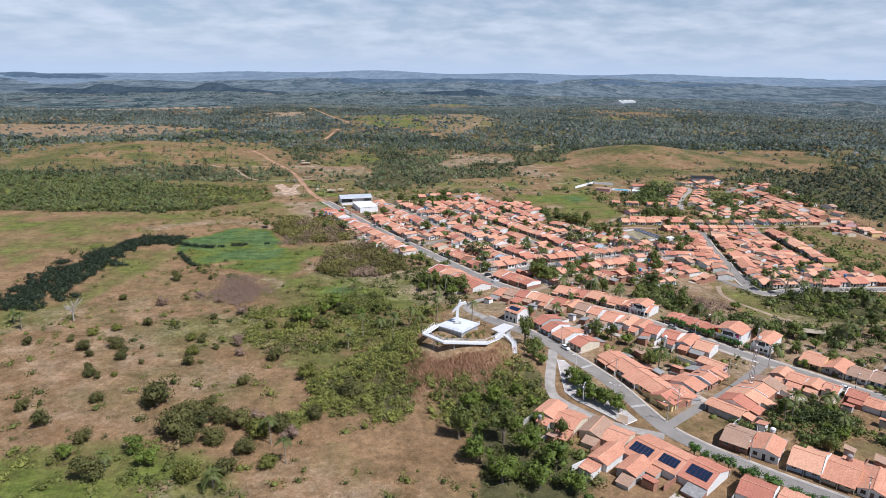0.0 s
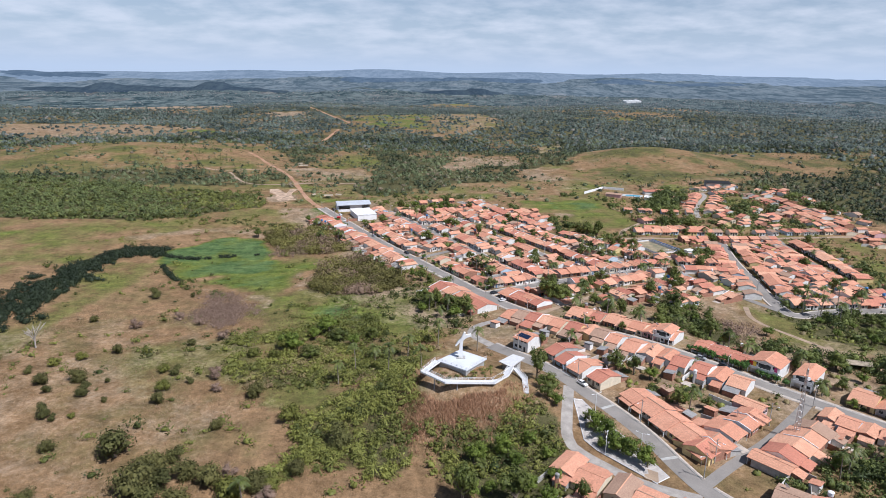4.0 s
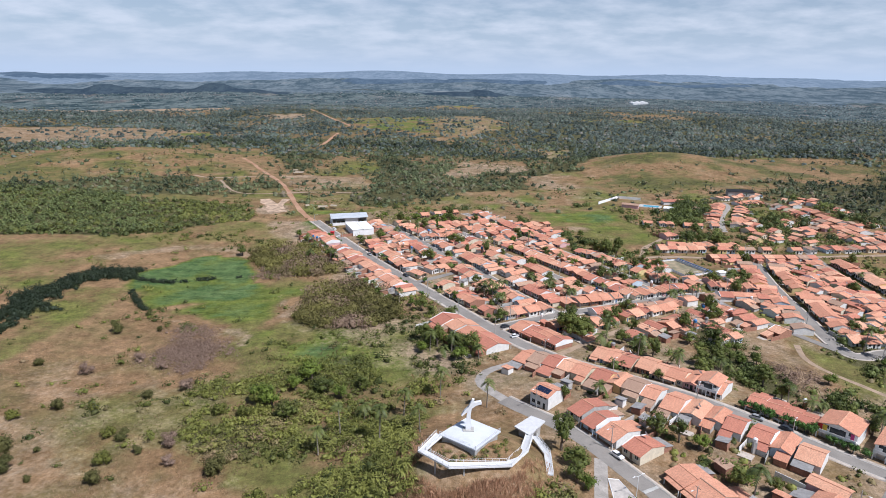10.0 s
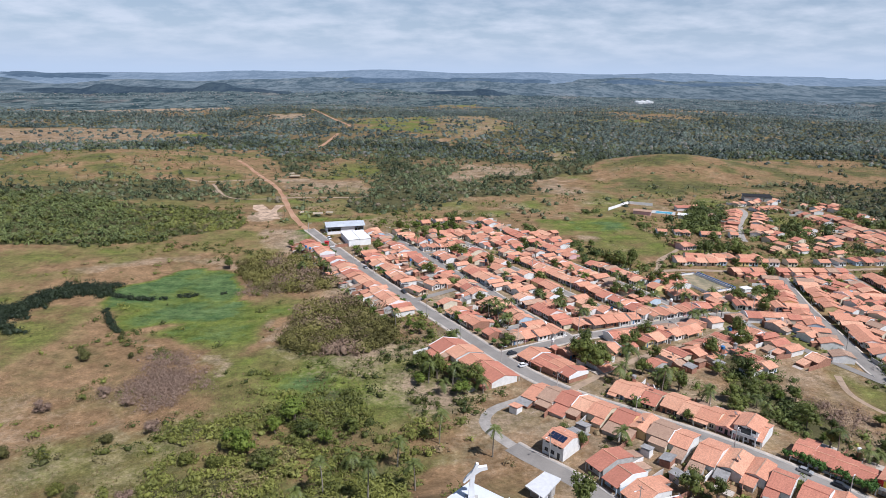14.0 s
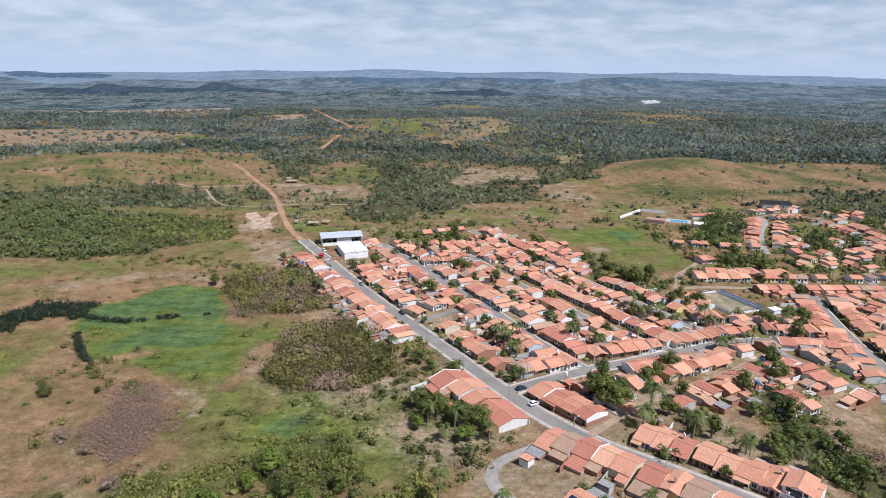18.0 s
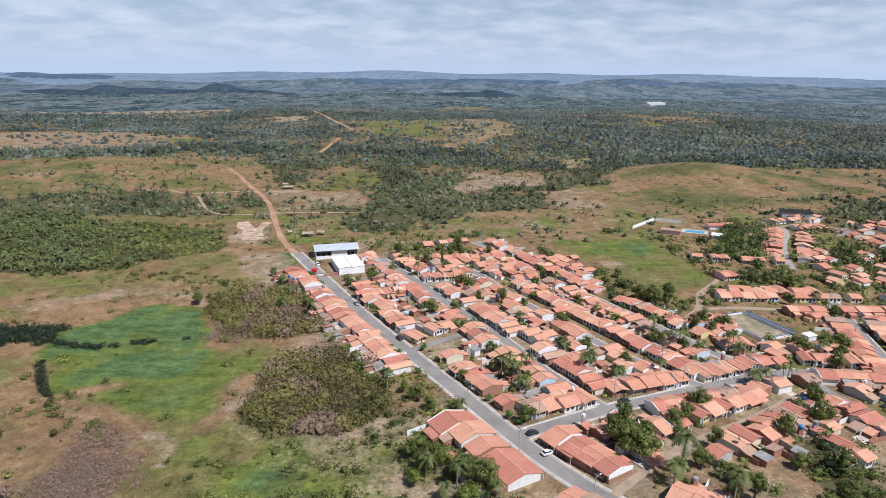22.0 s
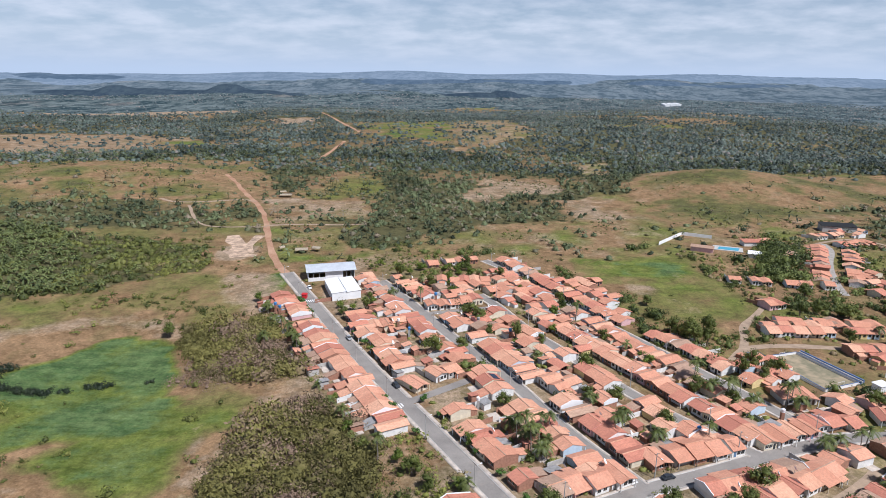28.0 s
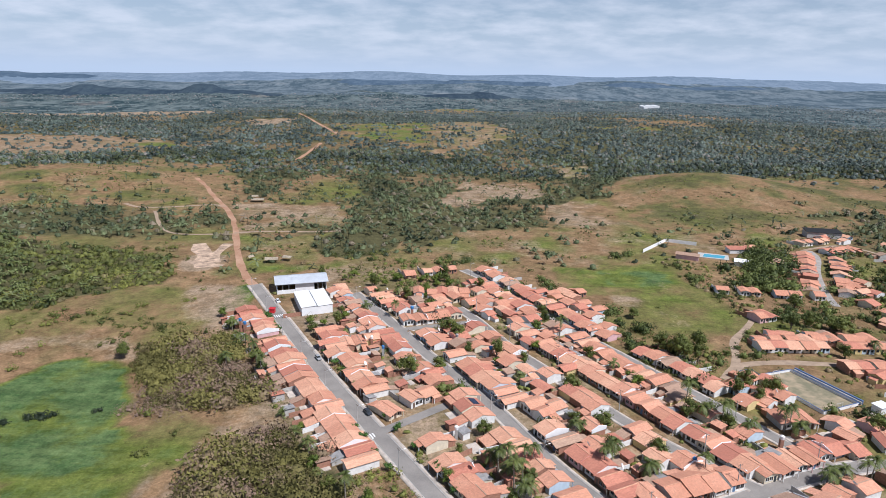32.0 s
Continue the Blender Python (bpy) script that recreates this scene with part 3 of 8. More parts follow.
def wood(x, y):
    """How thickly the country is wooded, from 0 to 1."""
    n = fnoise(x, y, 150, 3)
    f = fnoise(x, y, 45, 8)
    edge = 610 - 60 * smooth(-120, -240, x) + 10 * smooth(30, 140, x) - 180 * smooth(320, 400, x)
    d = smooth(edge - 15, edge + 45, y + 40 * (f - 0.5))
    d = d * (0.3 + 0.68 * smooth(0.36, 0.56, n * 0.55 + f * 0.5 + 0.3 * smooth(820, 1000, y))) * (0.55 + 0.45 * smooth(0.36, 0.55, fnoise(x, y, 85, 66)))
    d = d * (1 - 0.5 * smooth(0.52, 0.62, fnoise(x, y, 260, 12)) * smooth(1500, 1900, y))
    d = d * (1 - 0.55 * smooth(660, 640, y) * smooth(-150, -165, x))
    d = np.maximum(d, 0.92 * smooth(950, 1010, y + 30 * (f - 0.5)) * smooth(90, 170, x) * smooth(1900, 1600, y))
    stand = smooth(0.5, 0.68, fnoise(x, y, 30, 67))
    for poly, keep_wood, grass, soil in OPENINGS:
        big = max(p[1] for p in poly) > 1100
        d = d + (keep_wood * (0.35 + 5.0 * stand) - d) * field(x, y, poly, 18 if big else 11, 110 if big else 62, 8)
    d = np.maximum(d, 0.93 * smooth(325, 365, x + 30 * (f - 0.5)) * smooth(440, 480, y) * smooth(790, 740, y))
    d = np.maximum(d, 0.95 * field(x, y, PALM_WOOD, 8, 26, 5))
    d = np.maximum(d, 0.95 * smooth(30, 18, near_line(x, y, [(-62, 640), (-50, 720), (-60, 830), (-70, 900)]) + 34 * (f - 0.5)))
    d = np.maximum(d, 0.95 * smooth(1.15, 0.8, np.hypot((x - 22) / 34, (y - 726) / 52) + 0.5 * (f - 0.5)))
    d = np.maximum(d, 0.95 * smooth(20, 11, near_line(x, y, [(55, 806), (97, 812), (122, 850), (160, 905), (186, 960), (196, 1030)]) + 22 * (f - 0.5)))
    d = np.maximum(d, 0.9 * smooth(9, 4, near_line(x, y, [(312, 752), (340, 764), (368, 762)]) + 8 * (f - 0.5)))
    d = np.maximum(d, 0.9 * smooth(1.15, 0.75, np.hypot((x - 119) / 14, (y - 312) / 36) + 0.5 * (f - 0.5)))
    d = np.maximum(d, 0.95 * smooth(1.1, 0.8, np.hypot((x - 195) / 34, (y - 312) / 36) + 0.5 * (f - 0.5)))
    return d * (1 - field(x, y, RIM_FIELD, 2.5, 6))


def cover(x, y):
    """Lush grass, bare soil, brush floor: three values for every place."""
    n, f = fnoise(x, y, 60, 1), fnoise(x, y, 18, 2)
    g = 0.2 + 0.3 * (n - 0.5)
    g = np.maximum(g, (0.95 + 0.75 * (f - 0.5)) * field(x, y, TEAL, 4, 14))
    g = np.maximum(g, (0.66 + 1.0 * (fnoise(x, y, 26, 41) - 0.5)) * field(x, y, YELLOWISH, 7, 22))
    g = np.maximum(g, (0.5 + 0.7 * (f - 0.5)) * smooth(1.2, 0.7, np.hypot((x + 50) / 60, (y - 318) / 40) + 0.6 * (n - 0.5)))
    g = np.maximum(g, (0.76 + 0.7 * (f - 0.5)) * smooth(1.2, 0.7, np.hypot((x + 24) / 46, (y - 316) / 36) + 0.6 * (n - 0.5)))
    g = np.maximum(g, (0.46 + 0.8 * (f - 0.5)) * smooth(1.2, 0.7, np.hypot((x + 90) / 45, (y - 262) / 40) + 0.6 * (n - 0.5)))
    g = np.maximum(g, (0.66 + 0.7 * (f - 0.5)) * smooth(1.2, 0.7, np.hypot((x + 95) / 46, (y - 140) / 36) + 0.6 * (n - 0.5)))
    g = np.maximum(g, (0.44 + 0.8 * (f - 0.5)) * smooth(26, 12, near_line(x, y, [(-190, 250), (-192, 330), (-184, 380)])))
    g = np.maximum(g, (0.4 + 1.0 * (f - 0.5)) * smooth(130, 90, near_line(x, y, TOWN + [(120, 440), (200, 420)])) * (x > -60) * smooth(240, 280, y))
    mw = field(x, y, MEADOW, 4, 14)
    g = g + (0.56 + 0.7 * (f - 0.5) + 0.34 * field(x, y, MEADOW_CORE, 8, 24) - g) * mw
    g = np.maximum(g, (0.44 + 0.6 * (f - 0.5)) * smooth(1.2, 0.8, np.hypot((x + 200) / 110, (y - 512) / 46) + 0.4 * (n - 0.5)))
    g = np.maximum(g, 0.92 * smooth(1.2, 0.8, np.hypot((x + 107) / 8, (y - 530) / 26) + 0.5 * (f - 0.5)))
    pp = field(x, y, PALE_PASTURE, 8, 20)
    g = g + (0.47 + 0.45 * (f - 0.5) - g) * pp
    g = np.maximum(g, 0.6 * smooth(1.2, 0.8, np.hypot((x - 190) / 60, (y - 300) / 30) + 0.4 * (n - 0.5)))
    g = np.maximum(g, (0.42 + 0.9 * (fnoise(x, y, 60, 14) - 0.5)) * smooth(560, 600, y) * smooth(1000, 880, y))
    g = np.maximum(g, (0.45 + 0.8 * (f - 0.5)) * smooth(1.2, 0.8, np.hypot((x + 275) / 75, (y - 440) / 110) + 0.5 * (n - 0.5)))
    b = 0.12 + 0.3 * (n - 0.5)
    t = near_line(x, y, TOWN)
    b = np.maximum(b, (0.62 + 0.9 * (f - 0.5)) * smooth(120, 60, t) * smooth(170, 210, y) * (x > -75))
    h = fnoise(x, y, 9, 21)
    b = np.maximum(b, 0.8 * smooth(5, 0.5, near_line(x, y, [(-79, 352), (-80, 366), (-86, 392), (-89, 400)]) + 12 * (h - 0.4)))
    b = np.maximum(b, 0.75 * smooth(7, 1, near_line(x, y, [(-79, 360), (-74, 380), (-72, 395)]) + 12 * (h - 0.4)))
    b = np.maximum(b, 0.7 * smooth(6, 1, near_line(x, y, [(-118, 353), (-102, 347), (-92, 336), (-89, 326)]) + 16 * (h - 0.4)))
    b = np.maximum(b, 0.7 * smooth(15, 3, near_line(x, y, [(-208, 448), (-190, 468), (-165, 476), (-142, 472), (-126, 462)]) + 16 * (f - 0.4)))
    b = np.maximum(b, 0.75 * smooth(4.5, 1.0, near_line(x, y, FOOT) + 3 * (h - 0.4)))
    b = np.maximum(b, 0.8 * smooth(26, 8, near_line(x, y, [(-125, 540), (-112, 520), (-100, 500)]) + 16 * (f - 0.4)))
    b = np.maximum(b, 1.0 * smooth(1.2, 0.8, np.hypot((x + 148) / 13, (y - 592) / 20) + 0.5 * (f - 0.5)))
    b = np.maximum(b, 0.42 * smooth(1.2, 0.6, np.hypot((x + 130) / 90, (y - 240) / 90)) * (0.6 + 0.8 * f))
    b = np.maximum(b, 0.5 * smooth(1.2, 0.6, np.hypot((x + 40) / 60, (y - 125) / 45)) * (0.5 + f))
    b = np.maximum(b, 0.55 * smooth(1.25, 0.7, np.hypot((x - 6) / 21, (y - 212) / 15) + 0.5 * (f - 0.5)))
    b = np.maximum(b, 0.6 * smooth(1.2, 0.7, np.hypot((x - 138) / 22, (y - 328) / 15) + 0.5 * (f - 0.5)))
    b = np.maximum(b, 0.14 * smooth(0.52, 0.62, fnoise(x, y, 260, 12)) * smooth(1500, 1900, y))
    b = b * (1 - 0.75 * pp) * (1 - mw) + mw * (0.08 + 0.6 * smooth(1.2, 0.6, np.hypot((x - 97) / 11, (y - 537) / 10) + 0.6 * (f - 0.5)) + 0.3 * smooth(0.55, 0.7, h))
    k = wood(x, y) * 0.95 * (1 - mw)
    patch = fnoise(x, y, 34, 90)
    for poly, keep_wood, grass, soil in OPENINGS:
        big = max(p[1] for p in poly) > 1100
        w = field(x, y, poly, 18 if big else 11, 110 if big else 62, 8)
        g = g + (grass + 1.2 * (patch - 0.5) - g) * w
        b = b + (soil + 0.7 * (f - 0.5) - b) * w
    for poly, rough in ROUGH:
        k = np.maximum(k, (rough + 0.6 * (patch - 0.5)) * field(x, y, poly, 14, 50, 8))
    k = np.maximum(k, (0.42 + 1.2 * (fnoise(x, y, 21, 36) - 0.5)) * field(x, y, THICKET, 4, 22))
    g = np.maximum(g, (0.5 + 0.8 * (f - 0.5)) * field(x, y, THICKET, 4, 22))
    k = np.maximum(k, 0.8 * field(x, y, BRUSH_A, 3, 12))
    k = np.maximum(k, 0.8 * field(x, y, BRUSH_B, 3, 12))
    k = np.maximum(k, 0.8 * smooth(1.1, 0.8, np.hypot((x - 28) / 20, (y - 160) / 20) + 0.6 * (f - 0.5)))
    k = np.maximum(k, 0.85 * smooth(1.15, 0.8, np.hypot((x - 26) / 17, (y - 186) / 30) + 0.6 * (f - 0.5)))
    w = field(x, y, RIM_FIELD, 3, 8)
    g = g + (0.16 + 0.5 * smooth(142, 156, x) + 0.5 * (f - 0.5) - g) * w
    b = b + (0.6 - 0.5 * smooth(142, 156, x) + 0.5 * (h - 0.5) - b) * w
    k = k * (1 - 0.9 * w)
    k = np.maximum(k, 0.7 * field(x, y, FOOT_BRUSH, 3, 8))
    k = k * smooth(0.75, 1.1, np.hypot((x - 8) / 17, (y - 218) / 10)) * smooth(0.9, 1.3, np.hypot((x + 151) / 19, (y - 604) / 34))
    return np.stack([np.clip(g, 0, 1.2), np.clip(b, 0, 1), np.clip(k, 0, 1)], -1)


# ---- ground: one sheet to the horizon ----
def steps(marks):
    out = []
    for (a, sa), (b, sb) in zip(marks[:-1], marks[1:]):
        n = max(1, int(round((b - a) / ((sa + sb) / 2))))
        k = (np.arange(n) / n)
        q = sb / sa
        k = k if abs(q - 1) < 0.01 else (q ** k - 1) / (q - 1)
        out += list(a + (b - a) * k)
    return np.array(out + [marks[-1][0]])


gx = steps([(-4600, 110), (-2600, 45), (-900, 22), (-280, 3.9), (330, 3.9), (900, 20), (4600, 160)])
gy = steps([(-900, 200), (20, 8), (90, 3.9), (640, 3.9), (1300, 14), (2300, 26), (4880, 40)])
GX, GY = np.meshgrid(gx, gy)
keep = np.hypot(GX, GY) < 4930
gv = np.stack([GX, GY, gz(GX, GY)], -1).reshape(-1, 3)
ii = np.arange(len(gy) * len(gx)).reshape(len(gy), len(gx))
quads = np.stack([ii[:-1, :-1], ii[:-1, 1:], ii[1:, 1:], ii[1:, :-1]], -1)
ok = keep[:-1, :-1] & keep[:-1, 1:] & keep[1:, 1:] & keep[1:, :-1]
quads = quads[ok]
mid_d = np.hypot(gv[quads[:, 0], 0], gv[quads[:, 0], 1])
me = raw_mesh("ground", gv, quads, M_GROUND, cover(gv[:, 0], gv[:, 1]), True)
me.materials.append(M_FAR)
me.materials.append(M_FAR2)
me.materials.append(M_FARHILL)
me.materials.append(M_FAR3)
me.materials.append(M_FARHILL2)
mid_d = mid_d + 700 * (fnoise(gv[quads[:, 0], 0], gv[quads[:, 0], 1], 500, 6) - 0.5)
# farther faces get the materials with more haze in their colour
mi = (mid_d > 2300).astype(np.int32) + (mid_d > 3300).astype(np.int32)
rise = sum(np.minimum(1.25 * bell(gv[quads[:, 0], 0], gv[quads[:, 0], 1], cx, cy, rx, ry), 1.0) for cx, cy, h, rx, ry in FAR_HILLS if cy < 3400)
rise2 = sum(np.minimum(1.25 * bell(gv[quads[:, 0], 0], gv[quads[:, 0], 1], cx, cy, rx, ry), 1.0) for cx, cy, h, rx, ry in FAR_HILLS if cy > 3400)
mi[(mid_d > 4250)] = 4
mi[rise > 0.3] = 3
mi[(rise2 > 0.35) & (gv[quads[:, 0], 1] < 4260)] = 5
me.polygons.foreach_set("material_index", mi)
tagged(new("ground", me), "dry pasture, green meadow and wooded land reaching to the horizon", "ground", kind="structure")


# ---- roads ----
M_LANE = plain("lane_concrete", (0.35, 0.32, 0.285), 0.92, 0, 0.16, 0.3)

def along(pts, gap=4.0):
    """Even points on a broken line with rounded corners, and the sideways direction at each."""
    p = np.array(pts, float)
    for _ in range(2):
        q = [p[0]]
        for a, b in zip(p[:-1], p[1:]):
            q += [a * 0.75 + b * 0.25, a * 0.25 + b * 0.75]
        p = np.array(q + [p[-1]])
    s = np.concatenate([[0], np.cumsum(np.hypot(*np.diff(p, axis=0).T))])
    t = np.linspace(0, s[-1], max(2, int(s[-1] / gap) + 1))
    c = np.stack([np.interp(t, s, p[:, 0]), np.interp(t, s, p[:, 1])], -1)
    d = np.gradient(c, axis=0)
    d /= np.hypot(d[:, 0], d[:, 1])[:, None]
    return c, np.stack([d[:, 1], -d[:, 0]], -1), t


def strip(name, pts, a, b, lift, mat, label, category, depth=0.0, wob=0.0, cut=False):
    """A strip of road or pavement between the offsets a and b, with sides going down by depth."""
    c, s, t = along(pts, 1.5 if cut else 4.0)
    ja = a + wob * (vnoise(t, t * 0 + a, 14, 3) - 0.5) * 2
    jb = b + wob * (vnoise(t, t * 0 + b, 14, 4) - 0.5) * 2
    geo_v, quad = [], []
    rows = []
    for off, drop in ((ja, depth), (ja, 0), (jb, 0), (jb, depth)) if depth else ((ja, 0), ((ja + jb) / 2, 0), (jb, 0)):
        q = c + s * np.asarray(off)[:, None]
        rows.append(np.stack([q[:, 0], q[:, 1], gz(q[:, 0], q[:, 1]) + lift - drop], -1))
    v = np.concatenate(rows)
    n, k = len(c), len(rows)
    for r in range(k - 1):
        i = np.arange(n - 1)
        if cut:
            mid = (c + s * (a + b) / 2)[:-1]
            i = i[np.all([near_line(mid[:, 0], mid[:, 1], q) > hw + 0.2 for q, hw in STREETS if q is not pts], axis=0)]
        quad.append(np.stack([r * n + i, r * n + i + 1, (r + 1) * n + i + 1, (r + 1) * n + i], -1)[:, ::-1])
    ob = new(name, raw_mesh(name, v, np.concatenate(quad), mat))
    return tagged(ob, label, category, kind="structure")


for i, (pts, hw) in enumerate(STREETS):
    pale = any(pts is q for q in (LANE, BEND, NORTH))
    if any(pts is q for q in (COURT_ST, TOP, BACK)):
        strip("dirt_lane", pts, -hw, hw, 0.06 + 0.005 * i, M_SOILWALL, "sandy unpaved lane between houses", "road", 0.0, 0.5)
        continue
    strip("road", pts, -hw, hw, 0.06 + 0.005 * i, M_LANE if pale else M_ASPH, "pale concrete lane" if pale else "grey asphalt street with dusty edges", "road")
for pts, hw in TRACKS:
    strip("dirt_road" if hw > 2 else "footpath", pts, -hw, hw, 0.06, M_DIRT if hw > 2 else M_SOILWALL, "red dirt road with ragged edges" if hw > 2 else "trodden sandy footpath", "road" if hw > 2 else "path", 0.0, 0.4 * hw)
M_SAND = plain("pale_sand", (0.49, 0.355, 0.25), 0.97, 0, 0.34, 0.22)
for pts, hw in (([(-142, 580), (-146, 592), (-152, 606), (-160, 620), (-166, 632)], 4.6), ([(-140, 590), (-147, 612), (-146, 634)], 2.6), ([(-133, 584), (-141, 586), (-150, 588), (-157, 592)], 1.8)):
    strip("sandy_clearing", pts, -hw, hw, 0.1 + 0.01 * hw, M_SAND, "pale sandy borrow pit beside the dirt road", "clearing", 0.0, 0.75 * hw)
for pts, hw in ((MAIN, 2.7), (HILL, 2.8), (SECOND, 2.4), (THIRD, 2.2), (FOURTH, 2.2), (CROSS, 2.6), (EAST, 2.7)):
    for sg in (-1, 1):
        if pts is HILL and sg == 1:
            continue
        a, b = sorted((sg * (hw + 0.12), sg * (hw + (1.6 if pts is MAIN else 1.1))))
        strip("pavement", pts, a, b, 0.2, M_PAVE, "pale concrete pavement along a street", "pavement", 0.5, 0.0, True)
        a, b = sorted((sg * (hw - 0.05), sg * (hw + 0.12)))
        strip("kerb", pts, a, b, 0.22, M_KERB, "whitewashed kerb stones at the street edge", "kerb", 0.4, 0.0, True)


# ---- houses ----
TAKEN = [(-143, 583, 6), (-148, 598, 8), (-154, 614, 8), (-162, 628, 5), (-147, 630, 4)]   # x, y, radius of everything that stands


def taken(x, y, r):
    return any((x - a) ** 2 + (y - b) ** 2 < (r + q) ** 2 for a, b, q in TAKEN)


def on_road(x, y, extra=1.5):
    for pts, hw in STREETS + TRACKS[:1]:
        if float(near_line(np.array(x), np.array(y), pts)) < hw + extra:
            return True
    return False


ROOF_WORD = ["orange clay-tile", "red clay-tile", "salmon clay-tile", "weathered brown-tile"]
WALL_WORD = ["white", "cream", "pale blue", "pink", "yellow", "bare brick", "grey"]


def gable_wall(w, d, h, top, along_x, ridge=0.5):
    """Four walls with gable ends; the foot goes down into the ground."""
    g = Geo()
    x0, x1, y0, y1, z0 = -w / 2, w / 2, 0.0, d, -2.5
    if along_x:
        r = y0 + (y1 - y0) * ridge
        a, b = [(x0, y0, z0), (x0, y1, z0), (x0, y1, h), (x0, r, top), (x0, y0, h)], [(x1, y0, z0), (x1, y1, z0), (x1, y1, h), (x1, r, top), (x1, y0, h)]
    else:
        a, b = [(x0, y0, z0), (x1, y0, z0), (x1, y0, h), (0, y0, top), (x0, y0, h)], [(x0, y1, z0), (x1, y1, z0), (x1, y1, h), (0, y1, top), (x0, y1, h)]
    g.solid(a + b, [(0, 1, 2, 3, 4), (9, 8, 7, 6, 5), (0, 5, 6, 1), (1, 6, 7, 2), (4, 9, 5, 0)] if along_x else
            [(4, 3, 2, 1, 0), (5, 6, 7, 8, 9), (1, 2, 7, 6), (4, 0, 5, 9), (0, 1, 6, 5)])
    return g


def roof_geo(w, d, h, top, along_x, front=0.6, back=0.45, side=0.12, ridge=0.5, t=0.16):
    g = Geo()
    if along_x:
        r = d * ridge
        kf, kb = (top - h) / r, (top - h) / (d - r)
        zf, zb = h - kf * front, h - kb * back
        x0, x1 = -w / 2 - side, w / 2 + side
        z = t + 0.02
        g.slab((x0, -front, zf + z), (x1, -front, zf + z), (x1, r, top + z), (x0, r, top + z), t)
        g.slab((x0, r, top + z), (x1, r, top + z), (x1, d + back, zb + z), (x0, d + back, zb + z), t)
    else:
        k = (top - h) / (w / 2)
        e = max(side, 0.35)
        zs = h - k * e
        z = t + 0.02
        g.slab((-w / 2 - e, -front, zs + z), (0, -front, top + z), (0, d + back, top + z), (-w / 2 - e, d + back, zs + z), t)
        g.slab((0, -front, top + z), (w / 2 + e, -front, zs + z), (w / 2 + e, d + back, zs + z), (0, d + back, top + z), t)
    return g


FAR = {}


def far_house(x, y, z, ang, w, d, h, top, along_x, ridge, roof, wall):
    """Walls, roof and openings of a house far off, collected by material."""
    m = Matrix.Translation((x, y, z)) @ Matrix.Rotation(ang, 4, "Z")
    bits = [(WALL[wall], gable_wall(w * 0.99, d, h, top, along_x, ridge)), (ROOF[roof], roof_geo(w, d, h, top, along_x, rnd.choice((0.5, 1.6)), 0.45, 0.15, ridge))]
    op = Geo().box(-0.45, 0.45, -0.06, 0.03, 0, 2.1)
    for s in (-0.3, 0.3):
        op.box(s * w - 0.55, s * w + 0.55, -0.06, 0.03, 1.0, 2.1)
    bits.append((M_GLASS, op))
    lw, ld = w * rnd.uniform(0.4, 0.8), rnd.uniform(2, 4)
    bits.append((WALL[rnd.choice((5, wall))], Geo().box(-lw / 2, lw / 2, d, d + ld, -2, h - 1.0)))
    bits.append((ROOF[roof], Geo().slab((-lw / 2, d, h - 0.3), (lw / 2, d, h - 0.3), (lw / 2, d + ld, h - 0.85), (-lw / 2, d + ld, h - 0.85), 0.1)))
    for mat, g in bits:
        FAR.setdefault(mat.name, (mat, Geo()))[1].solid([tuple(m @ Vector(v)) for v in g.v], g.f)


